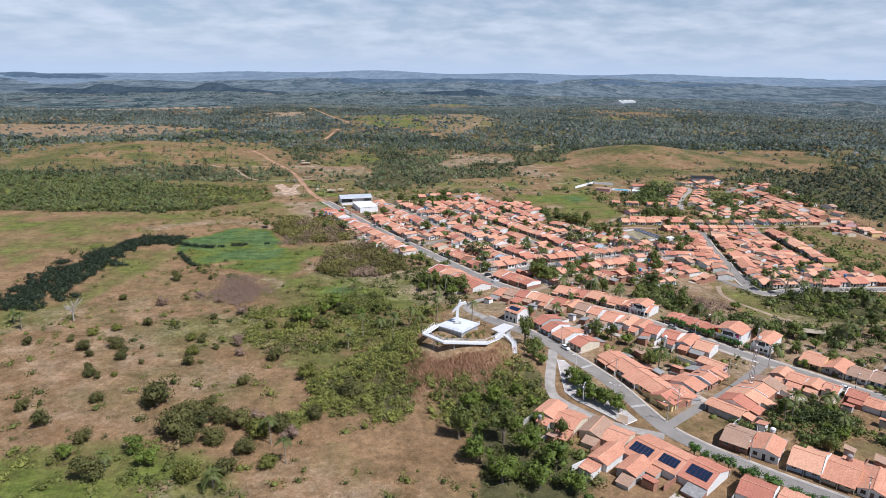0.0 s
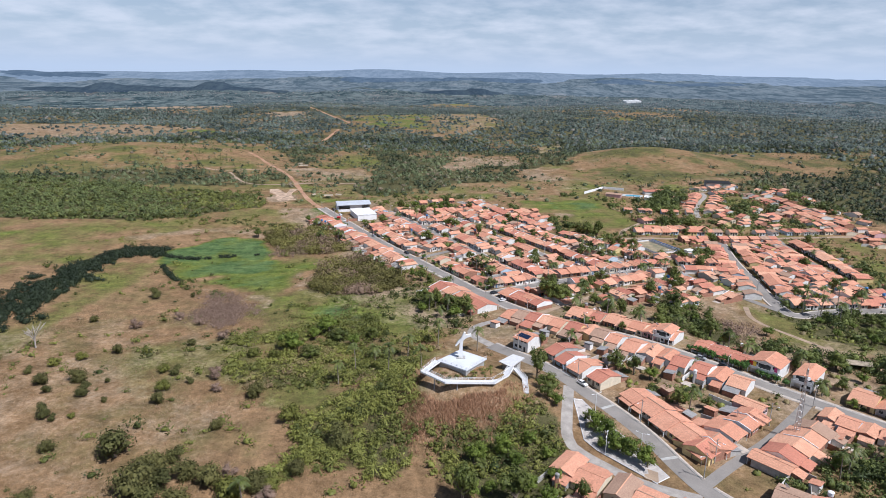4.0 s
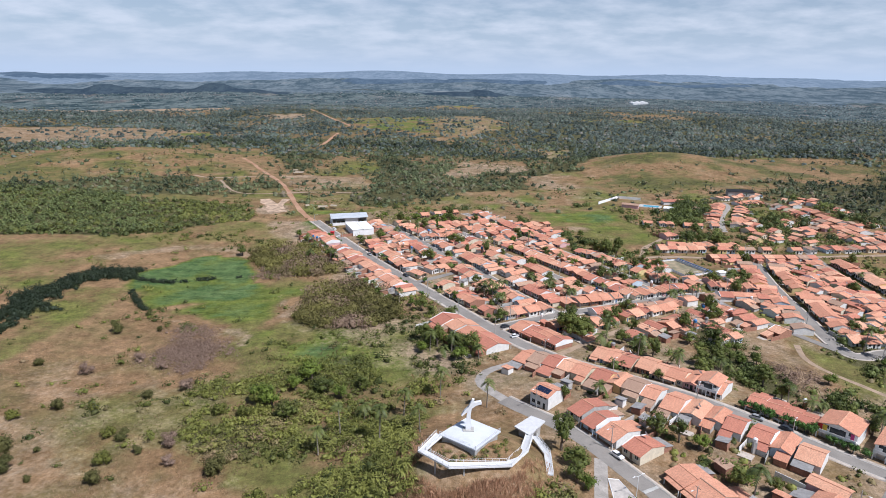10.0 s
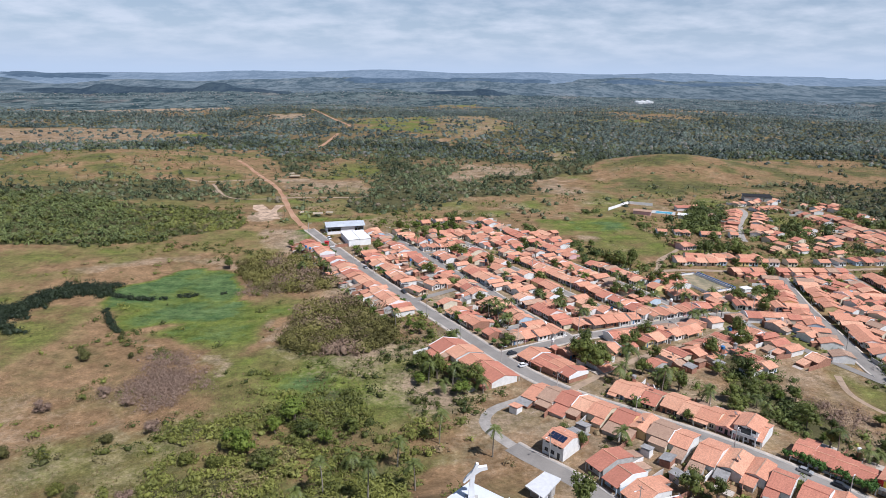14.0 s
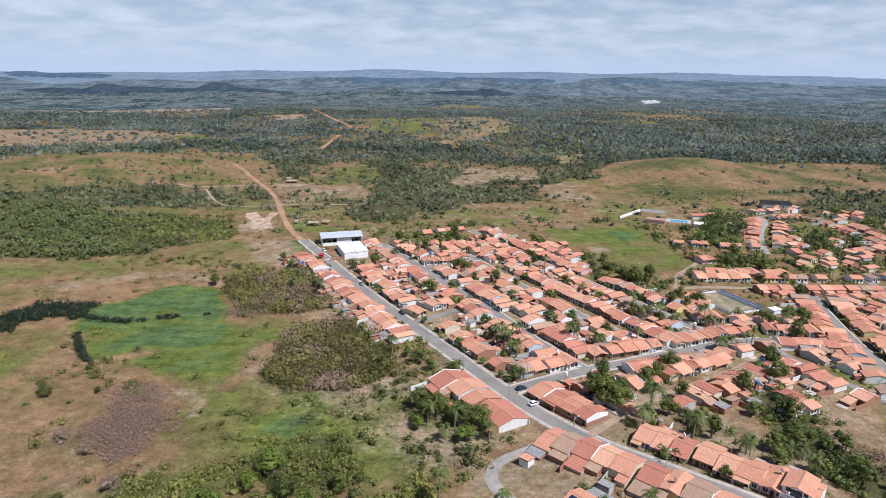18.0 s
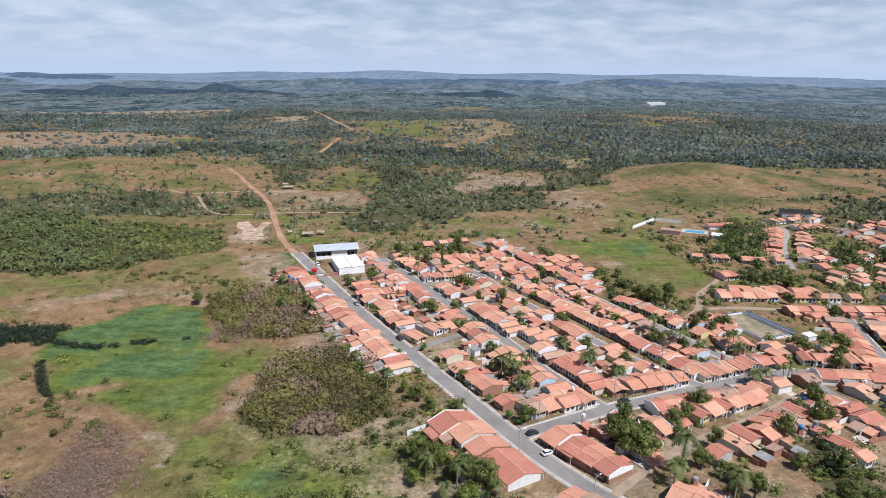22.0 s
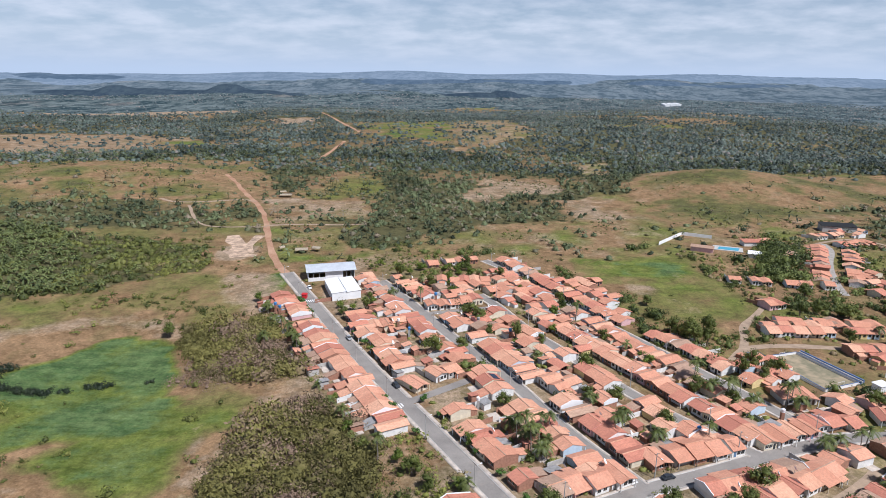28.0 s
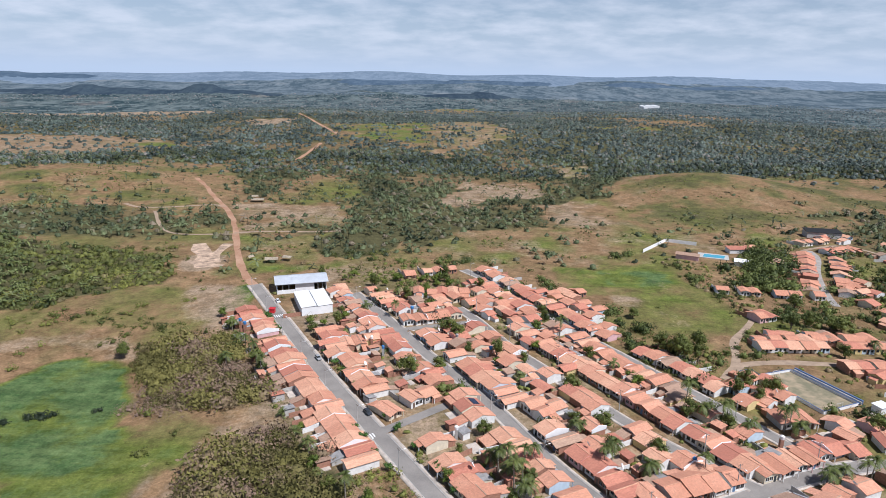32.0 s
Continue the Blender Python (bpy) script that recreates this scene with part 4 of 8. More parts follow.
def house(x, y, ang, w, d, style="e", roof=None, wall=None, h=None, porch=None, z=None, detail=2, lean=None, name_label="", solar="", ridge=None, pitch=None):
    """A small town house; the front wall's foot is at x, y; ang: the way its front faces away from, in radians."""
    roof = rnd.choices((0, 1, 2, 3), (50, 22, 22, 6))[0] if roof is None else roof
    wall = rnd.choices(range(7), (46, 18, 6, 5, 6, 14, 5))[0] if wall is None else wall
    h = rnd.uniform(2.3, 3.0) if h is None else h
    along_x = style == "e"
    ridge = rnd.uniform(0.42, 0.56) if ridge is None else ridge
    run = d * ridge if along_x else w / 2
    top = h + run * (rnd.uniform(0.25, 0.34) if pitch is None else pitch)
    porch = (rnd.random() < 0.45) if porch is None else porch
    mx, my = x - math.sin(ang) * d / 2, y + math.cos(ang) * d / 2
    z = gz1(mx, my) if z is None else z
    if detail == 0:
        far_house(x, y, z, ang, w, d, h, top, along_x, ridge, roof, wall)
        TAKEN.append((mx, my, 0.5 * min(w, d) + 0.22 * abs(w - d)))
        return None
    label = name_label or "%s house with %s%s %s roof" % (WALL_WORD[wall], "" if h < 4.5 else "two storeys and ", "an" if roof == 0 else "a", ROOF_WORD[roof])
    ob = thing("house", Matrix.Translation((x, y, z)) @ Matrix.Rotation(ang, 4, "Z"), label, "house", "houses of the town")
    TAKEN.append((mx, my, 0.5 * min(w, d) + 0.22 * abs(w - d)))
    part("wall", gable_wall(w * 0.992, d, h, top, along_x, ridge), WALL[wall], ob)
    fr = rnd.uniform(1.2, 1.8) if porch else rnd.uniform(0.35, 0.7)
    if not along_x:
        fr = min(fr, 1.4)
    part("roof", roof_geo(w, d, h, top, along_x, fr, rnd.uniform(0.3, 0.6), 0.1 if along_x else 0.3, ridge), ROOF[roof], ob)
    solar = solar or (rnd.choice("fb") if rnd.random() < 0.025 and detail == 2 else "")
    if solar and along_x:
        r = d * ridge
        y0, y1 = (r * 0.25, r * 0.8) if solar == "f" else (r + (d - r) * 0.75, r + (d - r) * 0.2)
        zt = lambda q: (h + (top - h) * q / r if q < r else h + (top - h) * (d - q) / (d - r)) + 0.34
        n = 5
        arr = thing("solar_array", ob.matrix_world.copy(), "dark blue solar panels lying on a tiled roof", "solar panel", "solar arrays")
        for i in range(n):
            xa = -w * 0.36 + i * w * 0.144
            part("panel", Geo().slab((xa, y0, zt(y0)), (xa + w * 0.135, y0, zt(y0)), (xa + w * 0.135, y1, zt(y1)), (xa, y1, zt(y1)), 0.06) if y0 < y1 else
                 Geo().slab((xa, y1, zt(y1)), (xa + w * 0.135, y1, zt(y1)), (xa + w * 0.135, y0, zt(y0)), (xa, y0, zt(y0)), 0.06), M_SOLAR, arr)
    if detail >= 1:
        g = Geo()
        if along_x:
            g.box(-w / 2 - 0.1, w / 2 + 0.1, d * ridge - 0.16, d * ridge + 0.16, top + 0.12, top + 0.27)
        else:
            g.box(-0.16, 0.16, -fr, d + 0.3, top + 0.12, top + 0.27)
        part("ridge_cap", g, ROOF[rnd.choice((2, 2, 3, roof))], ob)
    if porch and detail >= 1:
        kf = (top - h) / run if along_x else 0
        for k in (-1, 0, 1) if w > 7.5 else (-1, 1):
            px = k * (w / 2 - 0.2)
            part("post", Geo().box(px - 0.1, px + 0.1, -fr + 0.12, -fr + 0.32, -1.0, h - kf * (fr - 0.2)), WALL[wall] if wall != 5 else M_WOOD, ob)
    # openings in the street front
    dx = rnd.choice((-0.28, 0.0, 0.28)) * w
    part("door", Geo().box(dx - 0.45, dx + 0.45, -0.06, 0.03, 0.0, 2.1), rnd.choice((M_DOOR, M_DOOR, M_DOORB, M_GLASS)), ob)
    spots = [s * w for s in (-0.3, 0.0, 0.3) if abs(s * w - dx) > 1.2]
    for s in spots[:2] if detail >= 1 else spots[:1]:
        wd = part("window", Geo().box(s - 0.6, s + 0.6, -0.07, 0.03, 1.0, 2.1), M_GLASS, ob)
        if detail >= 2:
            part("window_frame", Geo().box(s - 0.7, s + 0.7, -0.1, -0.0, 0.9, 1.0).box(s - 0.03, s + 0.03, -0.09, -0.06, 1.0, 2.1), M_WHITE if wall != 0 else M_WOOD, wd)
    if h > 4.5:
        for s in (-0.28, 0.1, 0.32):
            part("window", Geo().box(s * w - 0.55, s * w + 0.55, -0.07, 0.03, 3.8, 4.9), M_GLASS, ob)
    # a lower wing at the back
    lean = (rnd.random() < 0.8) if lean is None else lean
    if lean and detail >= 1:
        lw, ld = w * rnd.uniform(0.45, 0.85), rnd.uniform(2.5, 5.0)
        sx = rnd.choice((-1, 1)) * (w - lw) / 2
        h1 = h - 0.35
        h2 = h1 - ld * 0.22
        g = Geo().solid([(sx - lw / 2, d, -2.5), (sx + lw / 2, d, -2.5), (sx + lw / 2, d + ld, -2.5), (sx - lw / 2, d + ld, -2.5),
                         (sx - lw / 2, d, h1), (sx + lw / 2, d, h1), (sx + lw / 2, d + ld, h2), (sx - lw / 2, d + ld, h2)],
                        [(1, 2, 6, 5), (2, 3, 7, 6), (3, 0, 4, 7)])
        TAKEN.append((x - math.sin(ang) * (d + ld / 2) + math.cos(ang) * sx, y + math.cos(ang) * (d + ld / 2) + math.sin(ang) * sx, 0.5 * min(lw, ld)))
        wing = part("back_wing", g, WALL[rnd.choice((5, 5, wall, 6))], ob, "lower wing at the back of the house")
        z1 = 0.16
        part("wing_roof", Geo().slab((sx - lw / 2 - 0.2, d + 0.05, h1 + z1), (sx + lw / 2 + 0.2, d + 0.05, h1 + z1), (sx + lw / 2 + 0.2, d + ld + 0.4, h2 + z1 - 0.08),
                                     (sx - lw / 2 - 0.2, d + ld + 0.4, h2 + z1 - 0.08), 0.12), ROOF[rnd.choice((roof, roof, 3))] if rnd.random() < 0.9 else M_FIBRO, wing)
    if detail >= 1 and rnd.random() < 0.5:
        pw, pl = w * rnd.uniform(0.5, 0.95), rnd.uniform(3.0, 6.0)
        px = rnd.choice((-1, 1)) * (w - pw) / 2
        y0 = d + (5.2 if lean else 0.1)
        part("patio", Geo().box(px - pw / 2, px + pw / 2, y0, y0 + pl * 0.7, -1.6, 0.12), M_PAVE, ob, "bare concrete yard behind the house")
    if along_x and detail >= 1 and not porch and rnd.random() < 0.3:
        kf = (top - h) / run
        z0 = h - kf * fr - 0.12
        fw = w * rnd.uniform(0.5, 1.0)
        sx = rnd.choice((-1, 1)) * (w - fw) / 2
        part("porch_roof", Geo().slab((sx - fw / 2, -fr - 1.5, z0 - 0.3), (sx + fw / 2, -fr - 1.5, z0 - 0.3), (sx + fw / 2, -fr + 0.15, z0 + 0.08), (sx - fw / 2, -fr + 0.15, z0 + 0.08), 0.1), ROOF[rnd.choice((roof, roof, 2))], ob)
        for k in (-1, 1):
            part("post", Geo().box(sx + k * (fw / 2 - 0.2) - 0.09, sx + k * (fw / 2 - 0.2) + 0.09, -fr - 1.4, -fr - 1.2, -1.0, z0 - 0.36), WALL[0], ob)
    if rnd.random() < 0.2 and along_x and detail >= 1:
        s = rnd.choice((-1, 1)) * (w / 2 + 0.02)
        r = d * ridge
        kf, kb = (top - h) / r, (top - h) / (d - r)
        z1 = 0.42
        g = Geo()
        g.solid([(s - 0.12, -0.2, h - 0.2 * kf + z1), (s + 0.12, -0.2, h - 0.2 * kf + z1), (s + 0.12, r, top + z1), (s - 0.12, r, top + z1), (s + 0.12, d + 0.2, h - 0.2 * kb + z1), (s - 0.12, d + 0.2, h - 0.2 * kb + z1),
                 (s - 0.12, -0.2, h - 0.8), (s + 0.12, -0.2, h - 0.8), (s + 0.12, d + 0.2, h - 0.8), (s - 0.12, d + 0.2, h - 0.8)],
                [(0, 1, 2, 3), (3, 2, 4, 5), (0, 3, 5, 9, 6), (1, 7, 8, 4, 2), (0, 6, 7, 1), (5, 4, 8, 9)])
        part("parapet", g, M_WHITE, ob, "white parapet along the gable edge")
    return ob


def row(a, b, side, front=7.0, depth=(10, 13), width=(6.2, 9.0), styles="eeeegg", skip=0.08, detail=2, walls=0.6, roof=None, panels=""):
    """A row of houses along the street line from a to b; side 1: to the right of the way from a to b."""
    ax, ay = a
    dx, dy = b[0] - ax, b[1] - ay
    ln = math.hypot(dx, dy)
    dx, dy = dx / ln, dy / ln
    sx, sy = (dy, -dx) if side > 0 else (-dy, dx)
    ang = math.atan2(sy, sx) - math.pi / 2
    s, same = 0.0, None
    while True:
        w = rnd.uniform(*width)
        if s + w > ln + 1.5:
            break
        if rnd.random() < skip:
            s += rnd.uniform(4, 8)
            continue
        st = rnd.choice(styles)
        if same is None or rnd.random() < (0.25 if styles == "eeee" else 0.68):
            same = (rnd.uniform(*depth), front + rnd.uniform(-0.5, 0.9) + (rnd.uniform(0.5, 2.5) if rnd.random() < 0.2 else 0), rnd.uniform(2.3, 3.0), rnd.uniform(0.44, 0.54), rnd.uniform(0.25, 0.34), rnd.uniform(-0.03, 0.03))
        d, off, hh, rg, pt, turn = same
        x, y = ax + dx * (s + w / 2) + sx * off, ay + dy * (s + w / 2) + sy * off
        house(x, y, ang + turn, w * (0.9 if st == "g" else 1.0), d, st, roof, None, hh + rnd.uniform(-0.04, 0.04), detail=detail, ridge=rg, pitch=pt, solar=panels if st == "e" else "")
        if rnd.random() < 0.42 and detail == 2:
            k = off + d + rnd.uniform(5.5, 8)
            outbuilding(ax + dx * (s + w / 2) + sx * k, ay + dy * (s + w / 2) + sy * k, ang + rnd.choice((0, 1.571)))
        if rnd.random() < walls:
            k = off + d
            yard_wall((ax + dx * s + sx * k, ay + dy * s + sy * k), (ax + dx * s + sx * (k + rnd.uniform(5, 9)), ay + dy * s + sy * (k + rnd.uniform(5, 9))))
        s += w + (0.0 if rnd.random() < 0.75 else rnd.uniform(0.6, 2.4))


def outbuilding(x, y, ang):
    """A small yard hut with one slope of tiles."""
    if taken(x, y, 1.8) or on_road(x, y, 3.5):
        return
    w, d, h = rnd.uniform(2.4, 4.5), rnd.uniform(2.2, 3.6), rnd.uniform(1.9, 2.4)
    ob = thing("yard_hut", Matrix.Translation((x, y, gz1(x, y))) @ Matrix.Rotation(ang, 4, "Z"), "small back-yard hut with a sloping tile roof", "hut", "yard huts")
    part("wall", Geo().box(-w / 2, w / 2, -d / 2, d / 2, -1.5, h), rnd.choice((M_BRICK, M_BRICK, WALL[0], WALL[6])), ob)
    part("roof", Geo().slab((-w / 2 - 0.3, -d / 2 - 0.3, h + 0.2), (w / 2 + 0.3, -d / 2 - 0.3, h + 0.2), (w / 2 + 0.3, d / 2 + 0.3, h + 0.75), (-w / 2 - 0.3, d / 2 + 0.3, h + 0.75), 0.12), rnd.choice((ROOF[0], ROOF[1], ROOF[3], M_FIBRO)), ob)
    TAKEN.append((x, y, 1.8))


def yard_wall(a, b, h=1.9, mat=None):
    dx, dy = b[0] - a[0], b[1] - a[1]
    ln = math.hypot(dx, dy)
    za, zb = gz1(*a), gz1(*b)
    if ln < 1 or on_road((a[0] + b[0]) / 2, (a[1] + b[1]) / 2, 0.3) or on_road(*b, 0.3):
        return
    mat = mat or rnd.choice((M_BRICK, M_BRICK, WALL[6], WALL[0]))
    g = Geo().solid([(0, -0.08, -0.5), (ln, -0.08, zb - za - 0.5), (ln, 0.08, zb - za - 0.5), (0, 0.08, -0.5), (0, -0.08, h), (ln, -0.08, zb - za + h), (ln, 0.08, zb - za + h), (0, 0.08, h)],
                    [(3, 2, 1, 0), (4, 5, 6, 7), (0, 1, 5, 4), (1, 2, 6, 5), (2, 3, 7, 6), (3, 0, 4, 7)])
    ob = new("yard_wall", g.mesh("yard_wall", mat))
    ob.matrix_world = Matrix.Translation((a[0], a[1], za)) @ Matrix.Rotation(math.atan2(dy, dx), 4, "Z")
    tagged(ob, "low masonry wall between back yards", "wall", "yard walls")


# main street, both sides
N, S = (6.8, 9.2), (5.0, 7.0)
row((-85, 519), (-4, 380), 1, 5.9, (8, 10.5), S, skip=0.05)
row((-64, 482), (-26, 416), -1, 5.8, N, S)
row((-12, 394), (14, 352), -1, 5.8, N, S)
row((10, 357), (35, 317), 1, 6.4, (11, 14), (6.5, 8.5), skip=0, styles="eeeg")
row((25, 336), (42, 312), -1, 5.6, (9, 11), (6, 7.2), skip=0, styles="eeg")
row((46, 316), (60, 328), -1, 9, (8, 10), (6, 7), skip=0, styles="eg")
row((53, 301), (92, 269), -1, 6.0, (9, 12), (5.4, 7), skip=0.0, styles="eeeg")
row((98, 264), (114, 250), -1, 6.4, (8, 10), (5.2, 6), skip=0.0, styles="eeee", roof=1)
row((38, 316), (119, 246), 1, 6.0, (9, 14), (5.4, 7), skip=0.0, styles="eeeg")
row((139, 228), (215, 149), -1, 6.4, (9, 12), (6.5, 8.5), skip=0.04, styles="eeeg")
row((136, 230), (190, 174), 1, 6.4, (6.5, 8.8), S, skip=0.35)
# the street below the hill
row((36, 258), (53, 233), -1, 5.2, (10, 12), (5.4, 7), skip=0, styles="eeee")
row((56, 228), (73, 188), -1, 5.2, (10, 12), (7, 9), skip=0, styles="eeee", roof=0)
row((84, 170), (140, 124), -1, 5.6, (10, 13), (7, 9), skip=0.05)
row((73, 183), (91, 163), 1, 8.6, (12, 14), (7.5, 9), skip=0, styles="eeee", panels="b")
row((52, 172), (66, 158), 1, 0.5, (9, 11), (6.5, 8), skip=0, styles="eg")
row((92, 162), (122, 137), 1, 8.4, (9, 12), skip=0.15)
row((40, 200), (68, 178), 1, 4.6, (9, 12), (7, 9), skip=0, styles="eegg")
row((82, 191), (120, 224), -1, 3.3, (8, 10), (6, 7.5), skip=0, styles="eege")
row((90, 197), (118, 221), 1, 3.4, (8, 11), (6, 8), skip=0.05)
# second street
row((-42, 532), (-8, 470), 1, 4.3, N, S)
row((0, 458), (8, 446), 1, 4.3, N, S)
row((15, 434), (50, 367), 1, 4.5, N, S, skip=0.3)
row((-42, 532), (-24, 502), -1, 4.3, N, S)
row((-14, 483), (49, 368), -1, 4.3, N, S, skip=0.16)
# links
row((-46, 480), (-26, 488), 1, 4.0, (6.5, 8.8), S, skip=0)
row((-16, 492), (14, 503), -1, 4.2, (6.5, 8.8), S, skip=0)
row((-14, 410), (4, 426), -1, 4.2, (6.5, 8.8), S, skip=0.2)
# third and fourth street
row((20, 500), (88, 387), 1, 4.2, (6.5, 8.8), S, skip=0.2)
row((17, 506), (90, 383), -1, 4.2, (6.5, 8.8), S, skip=0.2)
row((22, 572), (66, 490), 1, 4.2, (6.5, 8.8), S, skip=0.1, detail=0)
row((66, 490), (104, 422), 1, 4.2, (6.5, 8.8), S, skip=0.1, detail=0)
row((16, 580), (66, 486), -1, 4.2, (6.5, 8.8), S, skip=0.1, detail=0)
row((78, 468), (106, 420), -1, 4.2, (6.5, 8.8), S, skip=0.1, detail=0)
row((-20, 545), (14, 548), 1, 3, (6.5, 8.8), S, skip=0.3, detail=0)
row((-26, 560), (10, 575), -1, 3, (6.5, 8.8), S, skip=0.3, detail=0)
# the cross street and what lies behind it
row((30, 347), (52, 359), -1, 4.3, N, (6, 7.5), skip=0)
row((60, 364), (136, 394), 1, 4.3, (6.5, 8.8), S, skip=0.2)
row((60, 364), (136, 394), -1, 4.3, (6.5, 8.8), S, skip=0.12)
row((70, 338), (122, 370), -1, 4.2, (6.5, 8.8), S, skip=0.15)
row((82, 345), (122, 370), 1, 4.2, (6.5, 8.8), S, skip=0.15)
row((112, 408), (134, 410), -1, 2, (6.5, 8.8), S, skip=0.2, detail=1)
# the east side, round the playing court
row((134, 470.5), (236, 474), -1, 4.1, (6.5, 8.8), S, skip=0.22, detail=0, styles="eeee")
row((164, 470), (236, 473), 1, 4.3, (6.8, 9), S, skip=0.08, detail=0, styles="eeee")
row((190, 448), (170, 340), 1, 4.5, (6.8, 9), S, skip=0.12, detail=0)
row((190, 448), (172, 345), -1, 4.5, (6.8, 9), S, skip=0.12, detail=0)
row((234, 455), (229, 370), 1, 5, (6.8, 9), S, skip=0.12, detail=0)
row((234, 455), (229, 370), -1, 5, (6.8, 9), S, skip=0.12, detail=0)
row((240, 474), (300, 481), -1, 5, (6.8, 9), S, skip=0.12, detail=0)
row((206, 400), (216, 370), -1, 2, (6.8, 9), S, skip=0.12, detail=0)
row((158, 341), (142, 374), -1, 4.1, (6.5, 8.8), S, skip=0.15, detail=1)
row((142, 396), (172, 393), -1, 4.1, (6.5, 8.8), S, skip=0.15, detail=1)
row((142, 396), (172, 393), 1, 4.1, (6.5, 8.8), S, skip=0.3, detail=1)
row((176, 322), (250, 330), -1, 5, (6.8, 9), S, skip=0.2, detail=0)
# the quarter on the rise to the north
row((250, 630), (210, 548), 1, 4.6, (6.5, 8.8), S, skip=0.05, detail=0)
row((250, 630), (212, 552), -1, 4.6, (6.5, 8.8), S, skip=0.25, detail=0)
row((256, 654), (284, 666), -1, 4, (6.5, 8.8), S, skip=0.1, detail=0)
row((302, 636), (300, 562), -1, 4, (6.5, 8.8), S, skip=0.1, detail=0)
row((300, 560), (309, 445), -1, 4, (6.5, 8.8), S, skip=0.1, detail=0)
row((302, 636), (309, 445), 1, 4, (6.5, 8.8), S, skip=0.3, detail=0)
row((150, 548), (206, 540), -1, 4, (6.5, 8.8), S, skip=0.3, detail=0)
row((142, 503), (166, 512), -1, 2, (6.5, 8.8), S, skip=0.2, detail=0)
row((310, 440), (330, 370), -1, 4, (6.5, 8.8), S, skip=0.2, detail=0)
row((256, 648), (290, 660), 1, 4, (6.5, 8.8), S, skip=0.1, detail=0)
row((150, 500), (196, 494), 1, 3, (6.5, 8.8), S, skip=0.3, detail=0)
row((140, 478), (196, 480), -1, 4, (6, 8), S, skip=0.1, detail=0)
extra = 0
for _ in range(900):
    x, y = rnd.uniform(214, 345), rnd.uniform(500, 690)
    if extra >= 46 or taken(x, y, 3.6) or on_road(x, y, 4.2) or float(fnoise(x, y, 60, 57)) < 0.47:
        continue
    house(x, y, rnd.choice((0.4, 1.97, 2.0, 0.5)), rnd.uniform(5, 7), rnd.uniform(6, 8), rnd.choice("eeg"), detail=0)
    extra += 1
shop = thing("dark_roofed_shed", Matrix.Translation((285, 690, gz1(285, 690))) @ Matrix.Rotation(-0.15, 4, "Z"), "long shed with a dark grey roof at the edge of town", "shed")
part("wall", Geo().box(-12, 12, -5, 5, -2, 4.5), WALL[6], shop)
part("roof", Geo().slab((-12.6, -5.6, 4.7), (12.6, -5.6, 4.7), (12.6, 5.6, 5.6), (-12.6, 5.6, 5.6), 0.25), M_DARK, shop)
TAKEN.append((285, 690, 10))
TAKEN += [(161, 620, 8), (177, 616, 9), (180, 630, 11), (189, 608, 6), (201, 640, 8)]
# houses in the yards behind the rows
fill = 0
for _ in range(9000):
    x, y = rnd.uniform(-60, 245), rnd.uniform(205, 545)
    w, d = rnd.uniform(4.8, 7.2), rnd.uniform(5, 8)
    if x < -58 + (520 - y) * 0.53 + 8 or (x > 78 and y > 462 - 0.55 * (x - 78) and x < 118) or (x > 118 and y > 452) or (128 < x < 172 and 418 < y < 456) or (128 < x < 165 and y < 352) or fill >= 125 or (y < 330 and (x < 38 or x > 104 or x + y > 352 or x + 0.62 * y < 183)):
        continue
    if taken(x, y, 3.4) or on_road(x, y, 4.6):
        continue
    ang = -1.03 + rnd.choice((0, math.pi / 2, math.pi, -math.pi / 2)) + rnd.uniform(-0.08, 0.08)
    house(x + math.sin(ang) * d / 2, y - math.cos(ang) * d / 2, ang, w, d, rnd.choice("eeg"), detail=1 if y < 430 else 0, lean=rnd.random() < 0.4, porch=False)
    fill += 1
# two-storey houses
big_a = house(123, 251.5, radians(-46), 11, 11, "g", 0, 0, 4.9, False, name_label="two-storey white house with a balcony and orange tile roof", lean=True)
big_b = house(133, 242.5, radians(-45), 7, 14, "g", 0, 0, 4.6, False, name_label="tall white house with a clay tile roof and solar panels", lean=False)
house(31.5, 267, radians(-45), 7.5, 8.5, "e", 0, 0, 4.7, False, solar="f", name_label="two-storey white house with solar panels on its tile roof", lean=True)
big_c = house(92, 276.5, radians(-40), 7, 9, "g", 0, 0, 4.8, False, name_label="two-storey white house with a tiled front porch", lean=False)
for ob, w in ((big_a, 11), (big_b, 7), (big_c, 7)):
    b = part("balcony", Geo().box(-w / 2, w / 2, -1.7, 0, 2.65, 2.85), M_WHITE, ob, "white balcony over the ground floor")
    part("balcony_rail", Geo().box(-w / 2, w / 2, -1.7, -1.6, 2.85, 3.65), WALL[0], b)
    for k in (-1, 0, 1):
        part("column", Geo().box(k * (w / 2 - 0.15) - 0.14, k * (w / 2 - 0.15) + 0.14, -1.68, -1.4, -0.6, 2.65), M_WHITE, ob)
    part("garage_door", Geo().box(-w * 0.38, -w * 0.08, -0.1, 0.02, 0, 2.3), M_STEEL, ob, "grey metal garage door")
    part("balcony_door", Geo().box(-w * 0.2, w * 0.2, -0.1, 0.02, 2.86, 4.7), M_GLASS, ob)
part("side_panel", Geo().box(-5.55, -4.3, -0.25, 0.02, 2.9, 4.8), M_RED, big_a, "red painted panel")
part("side_panel", Geo().box(-4.2, -3.0, -0.24, 0.02, 2.9, 4.8), M_YEL, big_a, "yellow painted panel")
